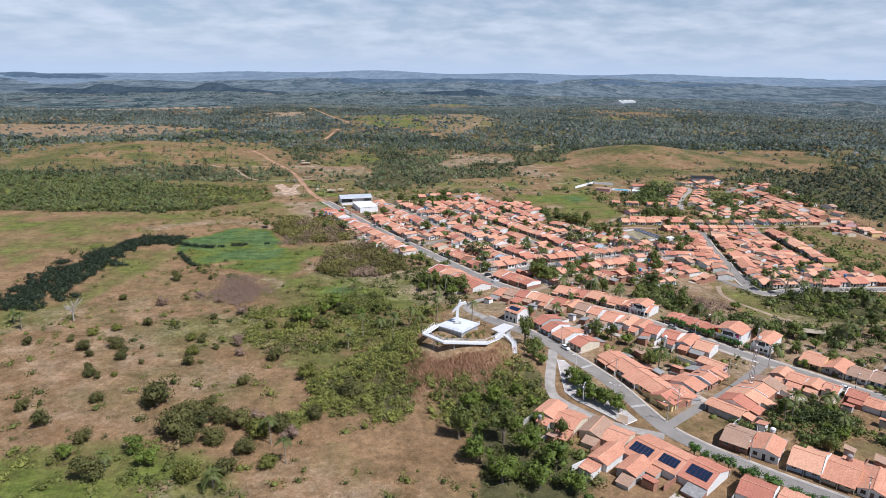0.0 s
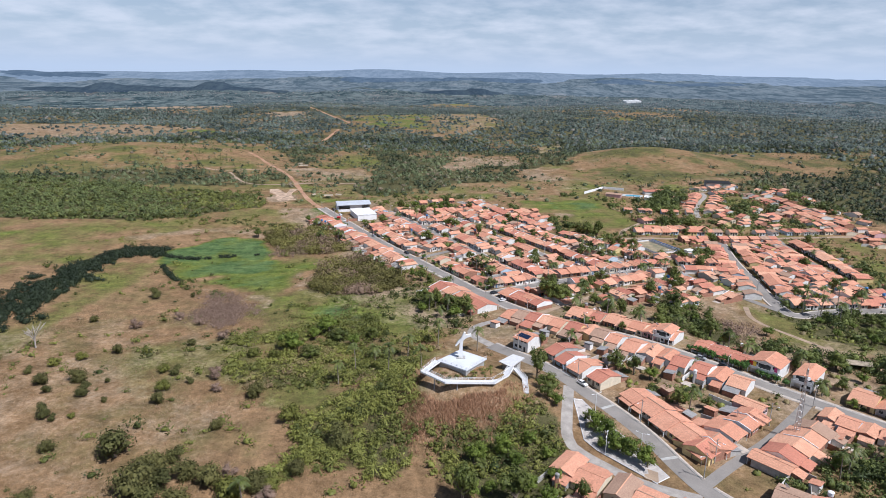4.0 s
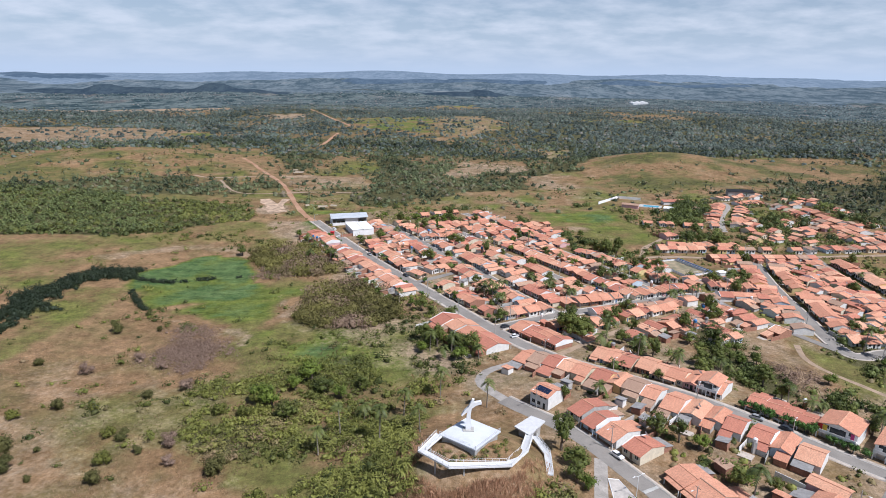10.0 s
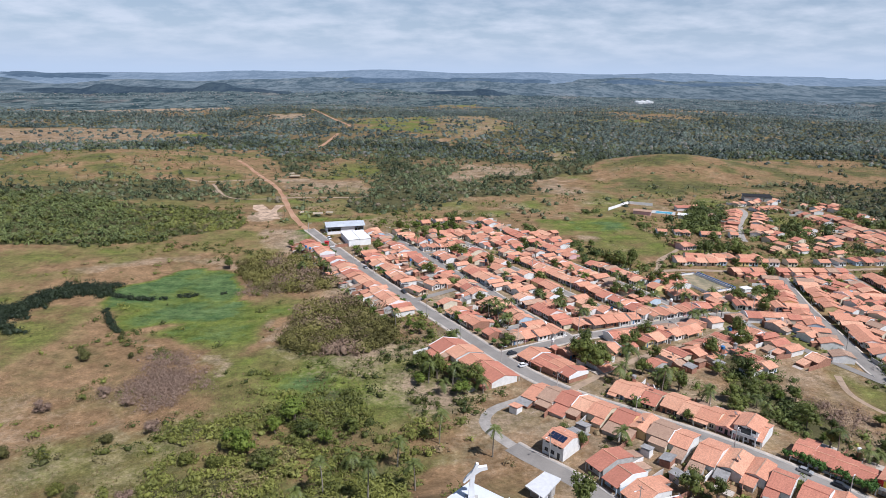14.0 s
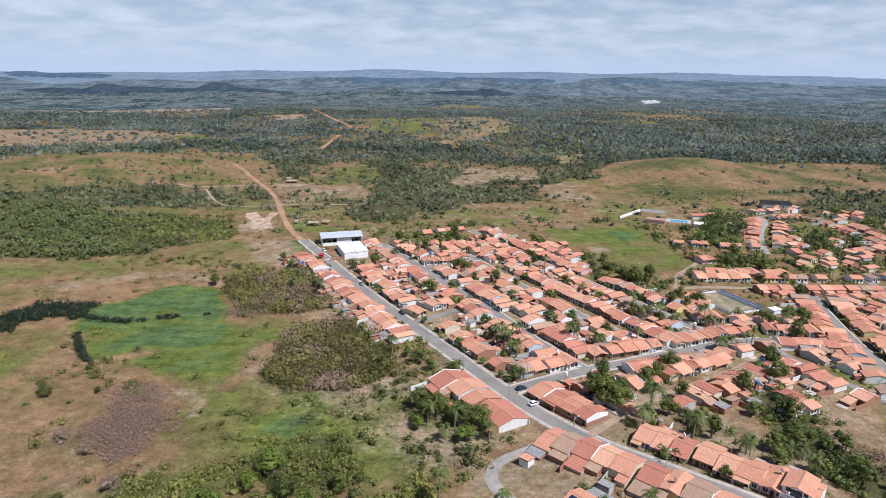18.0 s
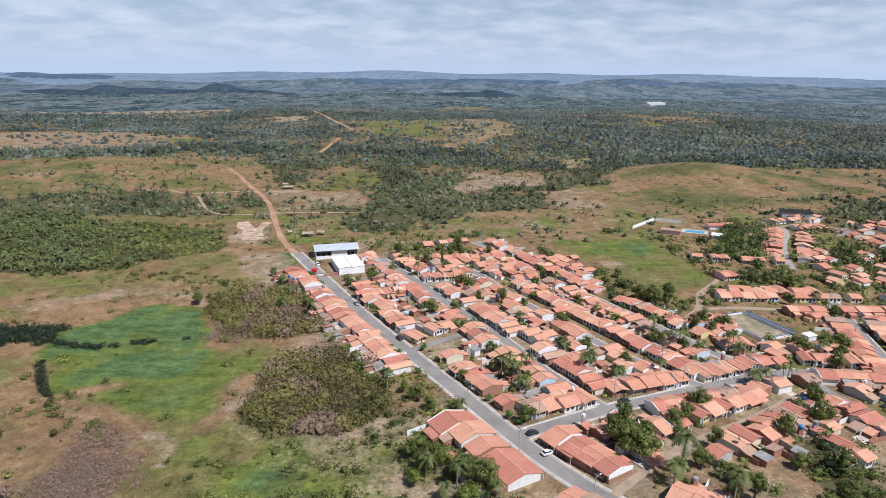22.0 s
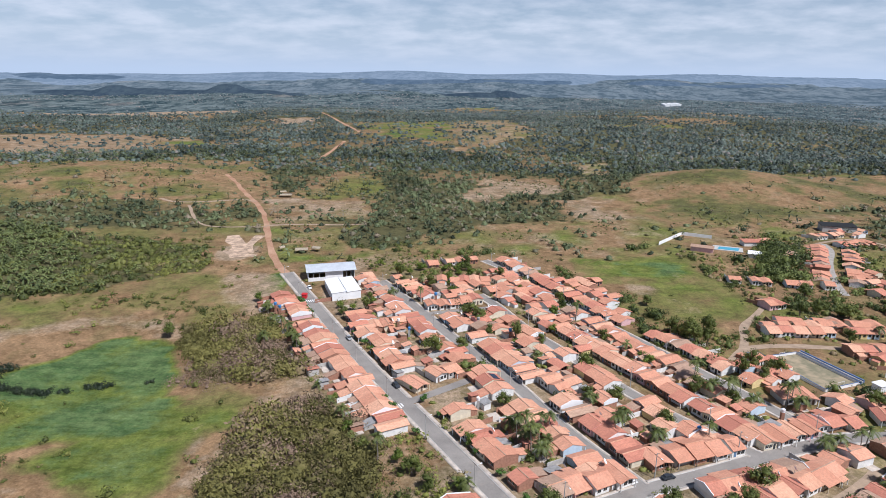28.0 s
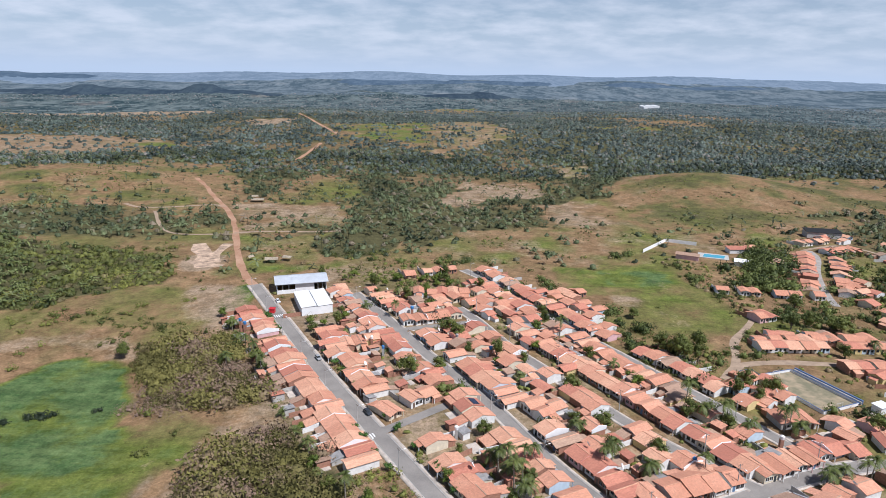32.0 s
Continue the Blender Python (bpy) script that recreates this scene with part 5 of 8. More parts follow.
part("side_panel", Geo().box(3.6, 4.6, -0.24, 0.02, 2.9, 4.8), plain("magenta_paint", (0.45, 0.04, 0.16), 0.6, 0, 0.1), big_a, "magenta painted panel")

for k, (nm, (mat, g)) in enumerate(FAR.items()):
    tagged(new("distant_houses", g.mesh("distant_houses", mat)), "far small houses: %s" % nm.replace("_", " "), "houses", kind="stuff")


# ---- the hill monument ----
def level(x, y, z=0.0):
    return Matrix.Translation((x, y, z))


def blade(pts, wide, thick, axis):
    """A flat blade bent along the points; wide: its half width at each point, along axis."""
    g = Geo()
    n = len(pts)
    a = Vector(axis).normalized()
    ring = []
    for i, p in enumerate(pts):
        d = (Vector(pts[min(i + 1, n - 1)]) - Vector(pts[max(i - 1, 0)])).normalized()
        s = d.cross(a).normalized()
        ring += [Vector(p) + s * wide[i] + a * thick, Vector(p) - s * wide[i] + a * thick, Vector(p) - s * wide[i] - a * thick, Vector(p) + s * wide[i] - a * thick]
    f = [(3, 2, 1, 0), tuple(4 * (n - 1) + k for k in range(4))]
    for i in range(n - 1):
        for k in range(4):
            q = (k + 1) % 4
            f.append((4 * i + k, 4 * i + q, 4 * i + 4 + q, 4 * i + 4 + k))
    return g.solid(ring, f)


PZ = 15.7
plaza = thing("monument_platform", level(6.5, 225, PZ), "white concrete viewing platform on a dry grassy hill", "platform")
diam = [(-8.3, -1), (-0.5, 8), (8.5, 1.2), (1.3, -8)]
part("deck", Geo().slab(*[(x, y, 0) for x, y in diam], 0.4), plain("pale_tile_deck", (0.62, 0.64, 0.67), 0.8, 0, 0.05, 0.3), plaza)
part("retaining_wall", Geo().slab(*[(x * 0.9, y * 0.9, -0.4) for x, y in diam], 7.0), M_CONC, plaza)


def railing(pts, parent, h=1.0):
    """Posts and two bars along a broken line of points."""
    for (a, b) in zip(pts[:-1], pts[1:]):
        a, b = Vector(a), Vector(b)
        n = max(1, int((b - a).length / 1.9))
        for hh in (h, h * 0.55):
            up = Vector((0, 0, hh))
            part("rail", Geo().tube([a + up, b + up], [0.04, 0.04], 4), M_WHITE, parent)
        for i in range(n + 1):
            p = a.lerp(b, i / n)
            part("post", Geo().tube([p - Vector((0, 0, 0.05)), p + Vector((0, 0, h))], [0.05, 0.05], 4), M_WHITE, parent)


rail_d = thing("deck_railing", level(6.5, 225, PZ), "thin white metal railing round a platform", "railing")
railing([(-8.1, -1, 0), (1.3, -7.8, 0), (8.3, 1.2, 0)], rail_d)

cross = thing("cross", level(6.2, 226.6, PZ), "tall white concrete cross of two curved blades", "monument")
part("upright", blade([(0.0, 0, -0.2), (-0.05, 0, 2.2), (0.0, 0, 4.6), (0.35, 0, 7.0), (1.1, 0, 9.3)], [0.8, 0.62, 0.52, 0.45, 0.3], 0.4, (0, 1, 0)), M_WHITE, cross)
part("arm", blade([(-1.9, 0.1, 4.3), (-0.9, 0.1, 5.6), (0.3, 0.1, 6.8), (1.7, 0.1, 7.9), (3.3, 0.1, 8.3)], [0.18, 0.4, 0.5, 0.52, 0.4], 0.45, (0, 1, 0)), M_WHITE, cross)
part("plinth", Geo().box(-1.5, 1.5, -1.1, 1.1, -0.1, 0.25), M_CONC, cross)

# the raised walkway round the hill
WALK = [(-1.6, 224.2, 15.6), (-6, 217.4, 15.0), (1, 213.0, 13.8), (16.6, 217.2, 11.7), (21.8, 227, 9.4), (25, 240.6, 5.6)]
ramp = thing("walkway", level(8, 218, 0), "white raised concrete walkway with rails, on posts", "walkway")


def deck_run(pts, w, parent, name, rails=True):
    pts = [Vector(p) - Vector((8, 218, 0)) for p in pts]
    side = []
    for i, p in enumerate(pts):
        d = pts[min(i + 1, len(pts) - 1)] - pts[max(i - 1, 0)]
        side.append(Vector((d.y, -d.x, 0)).normalized() * w / 2)
    for i in range(len(pts) - 1):
        a, b = pts[i], pts[i + 1]
        part(name, Geo().slab(a - side[i], a + side[i], b + side[i + 1], b - side[i + 1], 0.35), plain("walkway_concrete", (0.6, 0.6, 0.6), 0.85, 0, 0.06) if i == 0 else bpy.data.materials["walkway_concrete"], parent)
        for sg in (-1, 1):
            p0, p1 = a + side[i] * sg * 0.97, b + side[i + 1] * sg * 0.97
            part("edge_beam", Geo().slab(p0 + Vector((0, 0, 0.12)) - side[i] * 0.07, p0 + Vector((0, 0, 0.12)) + side[i] * 0.07, p1 + Vector((0, 0, 0.12)) + side[i + 1] * 0.07, p1 + Vector((0, 0, 0.12)) - side[i + 1] * 0.07, 0.5), M_WHITE, parent)
            railing([p0, p1], parent, 1.0)
    return pts


run = deck_run(WALK, 2.1, ramp, "deck_slab")
for a, b in zip(run[:-1], run[1:]):
    n = max(1, int((b - a).length / 6))
    for i in range(n):
        p = a.lerp(b, (i + 0.5) / n)
        zg = gz1(p.x + 8, p.y + 218)
        if p.z - zg > 0.5:
            part("support_post", Geo().box(p.x - 0.18, p.x + 0.18, p.y - 0.18, p.y + 0.18, zg - 0.6, p.z - 0.36), M_CONC, ramp)
land = [(21, 246.2, 5.2), (27, 252.6, 5.2), (31, 249.6, 5.2), (25.2, 241.2, 5.2)]
o8 = Vector((8, 218, 0))
part("landing", Geo().slab(*[Vector(p) - o8 for p in land], 0.4), bpy.data.materials["walkway_concrete"], ramp)
mid_l = sum((Vector(p) for p in land), Vector()) / 4
part("landing_wall", Geo().slab(*[(Vector(p) * 0.7 + mid_l * 0.3) - o8 - Vector((0, 0, 0.4)) for p in land], 6.5), M_CONC, ramp)
deck_run([(26.4, 240.8, 5.3), (28.9, 231.5, 5.6), (28.2, 221.5, 5.7)], 1.8, ramp, "ramp_slab")


# ---- the shed, the white store and their yard ----
def hall():
    m = level(-75, 541, gz1(-75, 541)) @ Matrix.Rotation(radians(18), 4, "Z")
    ob = thing("storage_hall", m, "open-fronted white storage hall with a grey metal roof", "hall")
    w, d, h = 26, 14, 5.8
    g = Geo()
    g.box(-w / 2, w / 2, d - 0.25, d, -2, h).box(-w / 2, -w / 2 + 0.25, 0, d - 0.25, -2, h).box(w / 2 - 0.25, w / 2, 0, d - 0.25, -2, h)
    part("wall", g, M_WHITE, ob)
    part("front_panel", Geo().box(-3.5, 6.5, 0, 0.25, -2, h - 0.6), M_WHITE, ob)
    part("lintel", Geo().box(-w / 2 + 0.3, w / 2 - 0.3, -0.02, 0.22, h - 0.6, h), M_WHITE, ob)
    part("low_wall", Geo().box(-w / 2 + 0.3, -3.6, 0.0, 0.2, -2, 2.0), M_WHITE, ob)
    for x in (-10, -6.8, 8.5, 11):
        part("column", Geo().box(x - 0.2, x + 0.2, 0.25, 0.6, -1, h - 0.6), M_CONC, ob)
    part("roof", Geo().slab((-w / 2 - 1, -1.6, h - 0.1), (w / 2 + 1, -1.6, h - 0.1), (w / 2 + 1, d / 2, h + 1.9), (-w / 2 - 1, d / 2, h + 1.9), 0.15)
         .slab((-w / 2 - 1, d / 2, h + 1.9), (w / 2 + 1, d / 2, h + 1.9), (w / 2 + 1, d + 0.8, h - 0.1), (-w / 2 - 1, d + 0.8, h - 0.1), 0.15), M_SHEET, ob)
    for i in range(14):
        x = -w / 2 + 0.3 + i * (w - 0.6) / 13
        k = (2.0) / (d / 2 + 1.6)
        part("roof_seam", Geo().slab((x - 0.06, -1.6, h + 0.0), (x + 0.06, -1.6, h + 0.0), (x + 0.06, d / 2, h + 2.0), (x - 0.06, d / 2, h + 2.0), 0.1), M_SHEET, ob)
    TAKEN.append((-74, 550, 17))
    m = level(-65, 521.5, gz1(-65, 521)) @ Matrix.Rotation(radians(22), 4, "Z")
    ob = thing("white_store", m, "low white store with a bright double-pitched sheet roof", "building")
    part("wall", Geo().box(-7.5, 7.5, -12, 12, -2, 4.0), M_WHITE, ob)
    for s in (-1, 1):
        x0, x1 = (-7.8, -0.3) if s < 0 else (0.3, 7.8)
        part("roof", Geo().slab((x0, -12.2, 4.3), (x1, -12.2, 4.7), (x1, 12.2, 4.7), (x0, 12.2, 4.3), 0.25), M_WHITE, ob)
    part("gutter", Geo().box(-0.3, 0.3, -12.2, 12.2, 4.0, 4.15), M_STEEL, ob)
    TAKEN.append((-65, 521, 13))
    for x0, y0, x1, y1, mt in ((-90, 531, -76, 505, M_WHITE), (-76, 505, -62, 511, M_BRICK), (-50, 533, -43, 512, WALL[6])):
        yard_wall((x0, y0), (x1, y1), 2.0, mt)
    kiosk = thing("red_kiosk", level(-83, 512, gz1(-83, 512)), "small bright red kiosk by the street", "kiosk")
    part("body", Geo().box(-1.2, 1.2, -1.2, 1.2, -0.3, 2.2), M_RED, kiosk)
    part("roof", Geo().slab((-1.5, -1.5, 2.45), (1.5, -1.5, 2.35), (1.5, 1.5, 2.35), (-1.5, 1.5, 2.45), 0.15), M_RED, kiosk)


hall()


# ---- the playing court ----
def court():
    a, b, c, d = (127, 452), (142.5, 457.5), (153.5, 431), (137, 424)
    z0 = gz1(140, 440) + 0.25
    ob = thing("playing_court", level(140, 441, z0), "worn sandy playing court with low blue and white walls", "court")
    loc = [(x - 140, y - 441) for x, y in (a, b, c, d)]
    m = Mat("court_sand", 0.97, 0, 0.1)
    k = m.noise(m.where(), 0.16, 5, 0.6)
    m.color(m.ramp(k, 0.38, 0.64, (0.2, 0.185, 0.12), (0.42, 0.33, 0.22)))
    part("surface", Geo().slab(*[(x, y, 0) for x, y in reversed(loc)], 0.6), m.m, ob)
    ring = loc + [loc[0]]
    for i, (p, q) in enumerate(zip(ring[:-1], ring[1:])):
        p, q = Vector((*p, 0)), Vector((*q, 0))
        s = Vector(((q - p).y, -(q - p).x, 0)).normalized() * 0.12
        up = Vector((0, 0, 0.95))
        part("board", Geo().slab(p - s + up, p + s + up, q + s + up, q - s + up, 1.2), M_WHITE, ob, "low white wall round the court")
        part("top_rail", Geo().slab(p - s * 1.3 + up * 1.12, p + s * 1.3 + up * 1.12, q + s * 1.3 + up * 1.12, q - s * 1.3 + up * 1.12, 0.1), M_DKBLUE, ob)
    for p, q in ((loc[0], loc[1]), (loc[2], loc[3])):
        p, q = Vector((*p, 0)), Vector((*q, 0))
        mdl, dr = (p + q) / 2, (q - p).normalized()
        inn = (Vector((0, 0, 0)) - mdl).normalized() * 0.8
        part("goal", Geo().tube([mdl - dr * 1.6 + inn, mdl - dr * 1.6 + inn + Vector((0, 0, 2)), mdl + dr * 1.6 + inn + Vector((0, 0, 2)), mdl + dr * 1.6 + inn], [0.06] * 4, 5), M_WHITE, ob)
    st = thing("bleachers", level(140, 441, z0), "blue and white stepped concrete bleachers beside a court", "bleachers")
    p, q = Vector((*loc[1], 0)), Vector((*loc[2], 0))
    s = Vector((-(q - p).y, (q - p).x, 0)).normalized()
    p, q = p + s * 0.6, q + s * 0.6
    for i in range(3):
        o0, o1 = s * (i * 0.7), s * (i * 0.7 + 0.66)
        up = Vector((0, 0, 0.5 + 0.42 * i))
        part("step", Geo().slab(q + o0 + up, q + o1 + up, p + o1 + up, p + o0 + up, 0.5 + 0.42 * i + 0.4), M_DKBLUE if i % 2 == 0 else M_CONC, st)
    kids = thing("side_court", level(124.5, 455, gz1(124.5, 455)), "small paved court with blue and white edging", "court")
    part("surface", Geo().slab((-3.5, 1, 0.2), (-0.5, -4, 0.2), (3.5, -2.6, 0.2), (2.5, 3, 0.2), 0.5), M_PAVE, kids)
    part("edge", Geo().tube([(-3.5, 1, 0.7), (2.5, 3, 0.7), (3.5, -2.6, 0.7)], [0.12] * 3, 4), M_DKBLUE, kids)
    part("edge", Geo().tube([(-3.5, 1, 0.7), (-0.5, -4, 0.7)], [0.12] * 2, 4), M_WHITE, kids)
    hut = thing("white_hut", level(159, 427, gz1(159, 427)) @ Matrix.Rotation(0.4, 4, "Z"), "small white block hut beside the court", "hut")
    part("wall", Geo().box(-2.5, 2.5, -1.8, 1.8, -0.5, 2.6), M_WHITE, hut)
    part("roof", Geo().slab((-2.8, -2.1, 2.8), (2.8, -2.1, 2.8), (2.8, 2.1, 2.95), (-2.8, 2.1, 2.95), 0.18), M_WHITE, hut)
    TAKEN.append((140, 441, 15))


court()


# ---- the lattice mast ----
def mast():
    x, y, h = 109, 213.0, 25.0
    ob = thing("lattice_mast", level(x + 4, y - 4, gz1(x + 4, y - 4)), "slim grey steel lattice mast beside a street", "mast")
    def corner(k, z):
        r = 0.95 - 0.028 * z
        a = radians(90 * k + 45)
        return Vector((math.cos(a) * r, math.sin(a) * r, z))
    for k in range(4):
        part("leg", Geo().tube([corner(k, -0.5), corner(k, h)], [0.09, 0.06], 5), M_STEEL, ob)
    n = 12
    for i in range(n):
        z0, z1 = h * i / n, h * (i + 1) / n
        for k in range(4):
            mt = M_STEEL
            part("brace", Geo().tube([corner(k, z0), corner(k + 1, z1)], [0.04, 0.04], 4), mt, ob)
            part("strut", Geo().tube([corner(k, z1), corner(k + 1, z1)], [0.04, 0.04], 4), mt, ob)
    part("antenna", Geo().tube([(0, 0, h), (0, 0, h + 3)], [0.05, 0.03], 5), M_STEEL, ob)
    part("dish", Geo().tube([(0.3, -0.6, h - 3), (0.3, -0.9, h - 3)], [0.6, 0.6], 10), M_WHITE, ob)


mast()


# ---- the small park ----
def park():
    pts = [(46, 229), (45, 206), (48, 201), (61.5, 185.5), (66, 188.5), (60.5, 204), (53, 219), (49, 229)]
    zc = gz1(53, 206)
    ob = thing("park_island", level(53, 206, zc), "paved park island with pale kerbs and planting beds", "park")
    top = [(x - 53, y - 206, gz1(x, y) - zc + 0.24) for x, y in pts]
    low = [(x, y, z - 0.8) for x, y, z in top]
    n = len(pts)
    part("paving", Geo().solid(top + low, [tuple(range(n - 1, -1, -1))[::-1]] + [(i, n + i, n + (i + 1) % n, (i + 1) % n)[::-1] for i in range(n)]), plain("park_paving", (0.47, 0.43, 0.39), 0.9, 0, 0.14, 0.6), ob)
    for i in range(n):
        a, b = Vector(top[i]), Vector(top[(i + 1) % n])
        part("kerb", Geo().tube([a, b], [0.14, 0.14], 4), M_WHITE, ob)
    for x, y, r in ((49, 214, 2.6), (54, 205, 3.2), (58, 196, 3.0), (61, 189, 2.6)):
        part("planting_bed", Geo().slab(*[(x - 53 + r * math.cos(a), y - 206 + r * 1.4 * math.sin(a), gz1(x, y) - zc + 0.36) for a in (0.4, 1.9, 3.5, 5.1)], 0.4), M_SOILWALL, ob)


park()


# ---- trees ----
def crown(name, seed, rx, rz, cz, blobs, leaves, size, mat):
    """A crown of many small leaf clumps set round a few uneven masses."""
    q = np.random.default_rng(seed)
    c = q.normal(size=(blobs, 3))
    c /= np.linalg.norm(c, axis=1)[:, None]
    c *= q.uniform(0.25, 0.72, (blobs, 1)) * np.array([rx, rx, rz])
    r = q.uniform(0.34, 0.6, blobs) * rx
    k = q.integers(0, blobs, leaves)
    d = q.normal(size=(leaves, 3))
    d /= np.linalg.norm(d, axis=1)[:, None]
    d[:, 2] = np.where(d[:, 2] < -0.45, -d[:, 2], d[:, 2])
    p = c[k] + d * (r[k] * q.uniform(0.6, 1.08, leaves))[:, None] * np.array([1, 1, 0.8 * rz / rx + 0.2])
    p[:, 2] += cz
    t = np.cross(d + q.normal(size=d.shape) * 0.55, q.normal(size=d.shape))
    t /= np.linalg.norm(t, axis=1)[:, None]
    b = np.cross(d, t)
    s = size * q.uniform(0.6, 1.35, (leaves, 1))
    v = [np.stack([p - t * s, p - b * s * 0.6 + d * s * 0.15, p + t * s, p + b * s * 0.6 + d * s * 0.15], 1).reshape(-1, 3)]
    f = [np.arange(leaves * 4).reshape(-1, 4)]
    base, i = leaves * 4, np.arange(7)
    for o, w in zip(c, r):
        for e in (-0.7, -0.05, 0.6, 1.3):
            a, m = i * 2 * np.pi / 7 + e, w * q.uniform(0.3, 0.62, 7)
            v.append(np.stack([o[0] + np.cos(a) * math.cos(e) * m, o[1] + np.sin(a) * math.cos(e) * m, cz + o[2] + math.sin(e) * m * (0.8 * rz / rx + 0.2)], -1))
        for j in range(3):
            f.append(np.stack([j * 7 + i, j * 7 + (i + 1) % 7, (j + 1) * 7 + (i + 1) % 7, (j + 1) * 7 + i], -1) + base)
        base += 28
    return raw_mesh(name, np.concatenate(v), np.concatenate(f), mat)


def trunk_geo(h, r, seed, limbs=5, spread=2.2):
    q = random.Random(seed)
    g = Geo().tube([(0, 0, -0.6), (q.uniform(-0.1, 0.1), 0, h * 0.4), (q.uniform(-0.3, 0.3), q.uniform(-0.3, 0.3), h)], [r * 1.3, r, r * 0.6], 7)
    for i in range(limbs):
        a = 2 * math.pi * (i + q.random()) / limbs
        z0 = h * q.uniform(0.45, 0.9)
        s = spread * q.uniform(0.6, 1.1)
        g.tube([(0, 0, z0), (math.cos(a) * s * 0.5, math.sin(a) * s * 0.5, z0 + s * 0.5), (math.cos(a) * s, math.sin(a) * s, z0 + s * 1.1)], [r * 0.5, r * 0.35, r * 0.12], 5)
    return g


TREE_KINDS = {}
for key, (rx, rz, cz, nb, nl, sz, mat, th, tr) in {
        "mango": (3.7, 2.7, 3.3, 13, 1000, 0.225, L_TREE, 2.2, 0.3), "mango_b": (3.4, 2.9, 3.5, 11, 950, 0.225, L_TREE, 2.3, 0.28),
        "fresh": (2.9, 2.2, 2.7, 10, 850, 0.195, L_TREE2, 1.8, 0.2), "fresh_b": (3.2, 2.0, 2.5, 11, 850, 0.195, L_TREE2, 1.7, 0.2),
        "trim": (1.55, 1.15, 1.7, 9, 360, 0.17, L_HEDGE, 1.3, 0.12), "tall": (2.9, 4.0, 4.8, 13, 950, 0.225, L_TREE, 3.2, 0.28),
        "shrub": (2.0, 1.7, 1.25, 10, 1250, 0.145, L_PASTURE, 0.9, 0.13), "olive": (2.0, 1.7, 1.2, 12, 1250, 0.145, L_OLIVE, 0.9, 0.13), "bright": (2.0, 1.6, 1.2, 10, 1250, 0.145, L_YELLOW, 0.9, 0.13), "dry": (2.0, 1.6, 1.2, 8, 1150, 0.1, L_DRY, 0.9, 0.12)}.items():
    TREE_KINDS[key] = (crown("crown", len(TREE_KINDS) + 3, rx, rz, cz, nb, nl, sz, mat), trunk_geo(th, tr, len(TREE_KINDS), 5, rx * 0.6).mesh("trunk", M_BARK))
TREE_LABEL = {"mango": "broad dark-green tree with a dense rounded crown", "mango_b": "broad dark-green tree with a dense rounded crown", "fresh": "small bright-green broadleaf tree",
              "fresh_b": "small bright-green broadleaf tree", "trim": "round clipped street tree with bright leaves", "tall": "tall dark-green tree with an uneven crown", "shrub": "dense dark-green shrub on dry pasture", "olive": "olive-green shrub with a loose crown on dry pasture",
              "bright": "bright yellow-green shrub on dry pasture", "dry": "grey-brown leafless shrub on dry pasture"}


def tree(x, y, kind="mango", s=1.0, z=None):
    m = Matrix.Translation((x, y, gz1(x, y) if z is None else z)) @ Matrix.Rotation(rnd.uniform(0, 6.28), 4, "Z") @ Matrix.Diagonal((s, s, s * rnd.uniform(0.88, 1.12), 1))
    low = kind in ("shrub", "olive", "bright", "dry")
    ob = thing("shrub" if low else "tree", m, TREE_LABEL[kind], "shrub" if low else "tree", "shrubs on the pasture" if low else "clipped street trees" if kind == "trim" else "broadleaf trees")
    c, t = TREE_KINDS[kind]
    part("trunk", t, None, ob)
    part("crown", c, None, ob)
    TAKEN.append((x, y, 1.2 * s))


def frond(g, base, yaw, lift, ln, n=9, leaf_w=0.62, droop=1.0):
    """One feathered palm leaf."""
    pts = []
    for i in range(n + 1):
        t = i / n
        out = ln * (math.cos(lift) * t * (1 - 0.12 * t))
        up = ln * (math.sin(lift) * t - droop * 0.62 * t * t)
        pts.append(Vector((base[0] + math.cos(yaw) * out, base[1] + math.sin(yaw) * out, base[2] + up)))
    side = Vector((-math.sin(yaw), math.cos(yaw), 0))
    for i in range(n):
        a, b = pts[i], pts[i + 1]
        w = leaf_w * (0.55 + 1.2 * math.sin(math.pi * (i + 0.7) / (n + 1)))
        for s in (-1, 1):
            tip = (a + b) / 2 + side * s * w + (b - a) * 0.9 - Vector((0, 0, 0.32 * w))
            g.face(a, b, tip)
    return g


def palm_mesh(seed, h, nf, ln):
    q = random.Random(seed)
    lean = q.uniform(-0.6, 0.6)
    top = (lean, q.uniform(-0.3, 0.3), h)
    t = Geo().tube([(0, 0, -0.5), (lean * 0.2, 0, h * 0.35), (lean * 0.6, 0, h * 0.7), top], [0.26, 0.19, 0.16, 0.15], 7)
    g = Geo()
    for i in range(nf):
        frond(g, top, 2.4 * i + q.uniform(-0.2, 0.2), radians(q.choice((65, 48, 30, 12, -8)) + q.uniform(-8, 8)), ln * q.uniform(0.85, 1.1), 9, 0.55, q.uniform(0.8, 1.2))
    return g.mesh("fronds", L_PALM), t.mesh("trunk", M_PALMBARK)


PALMS = [palm_mesh(1, 8.5, 17, 3.3), palm_mesh(2, 11.0, 18, 3.4), palm_mesh(3, 5.0, 16, 3.2), palm_mesh(4, 2.2, 15, 3.4)]


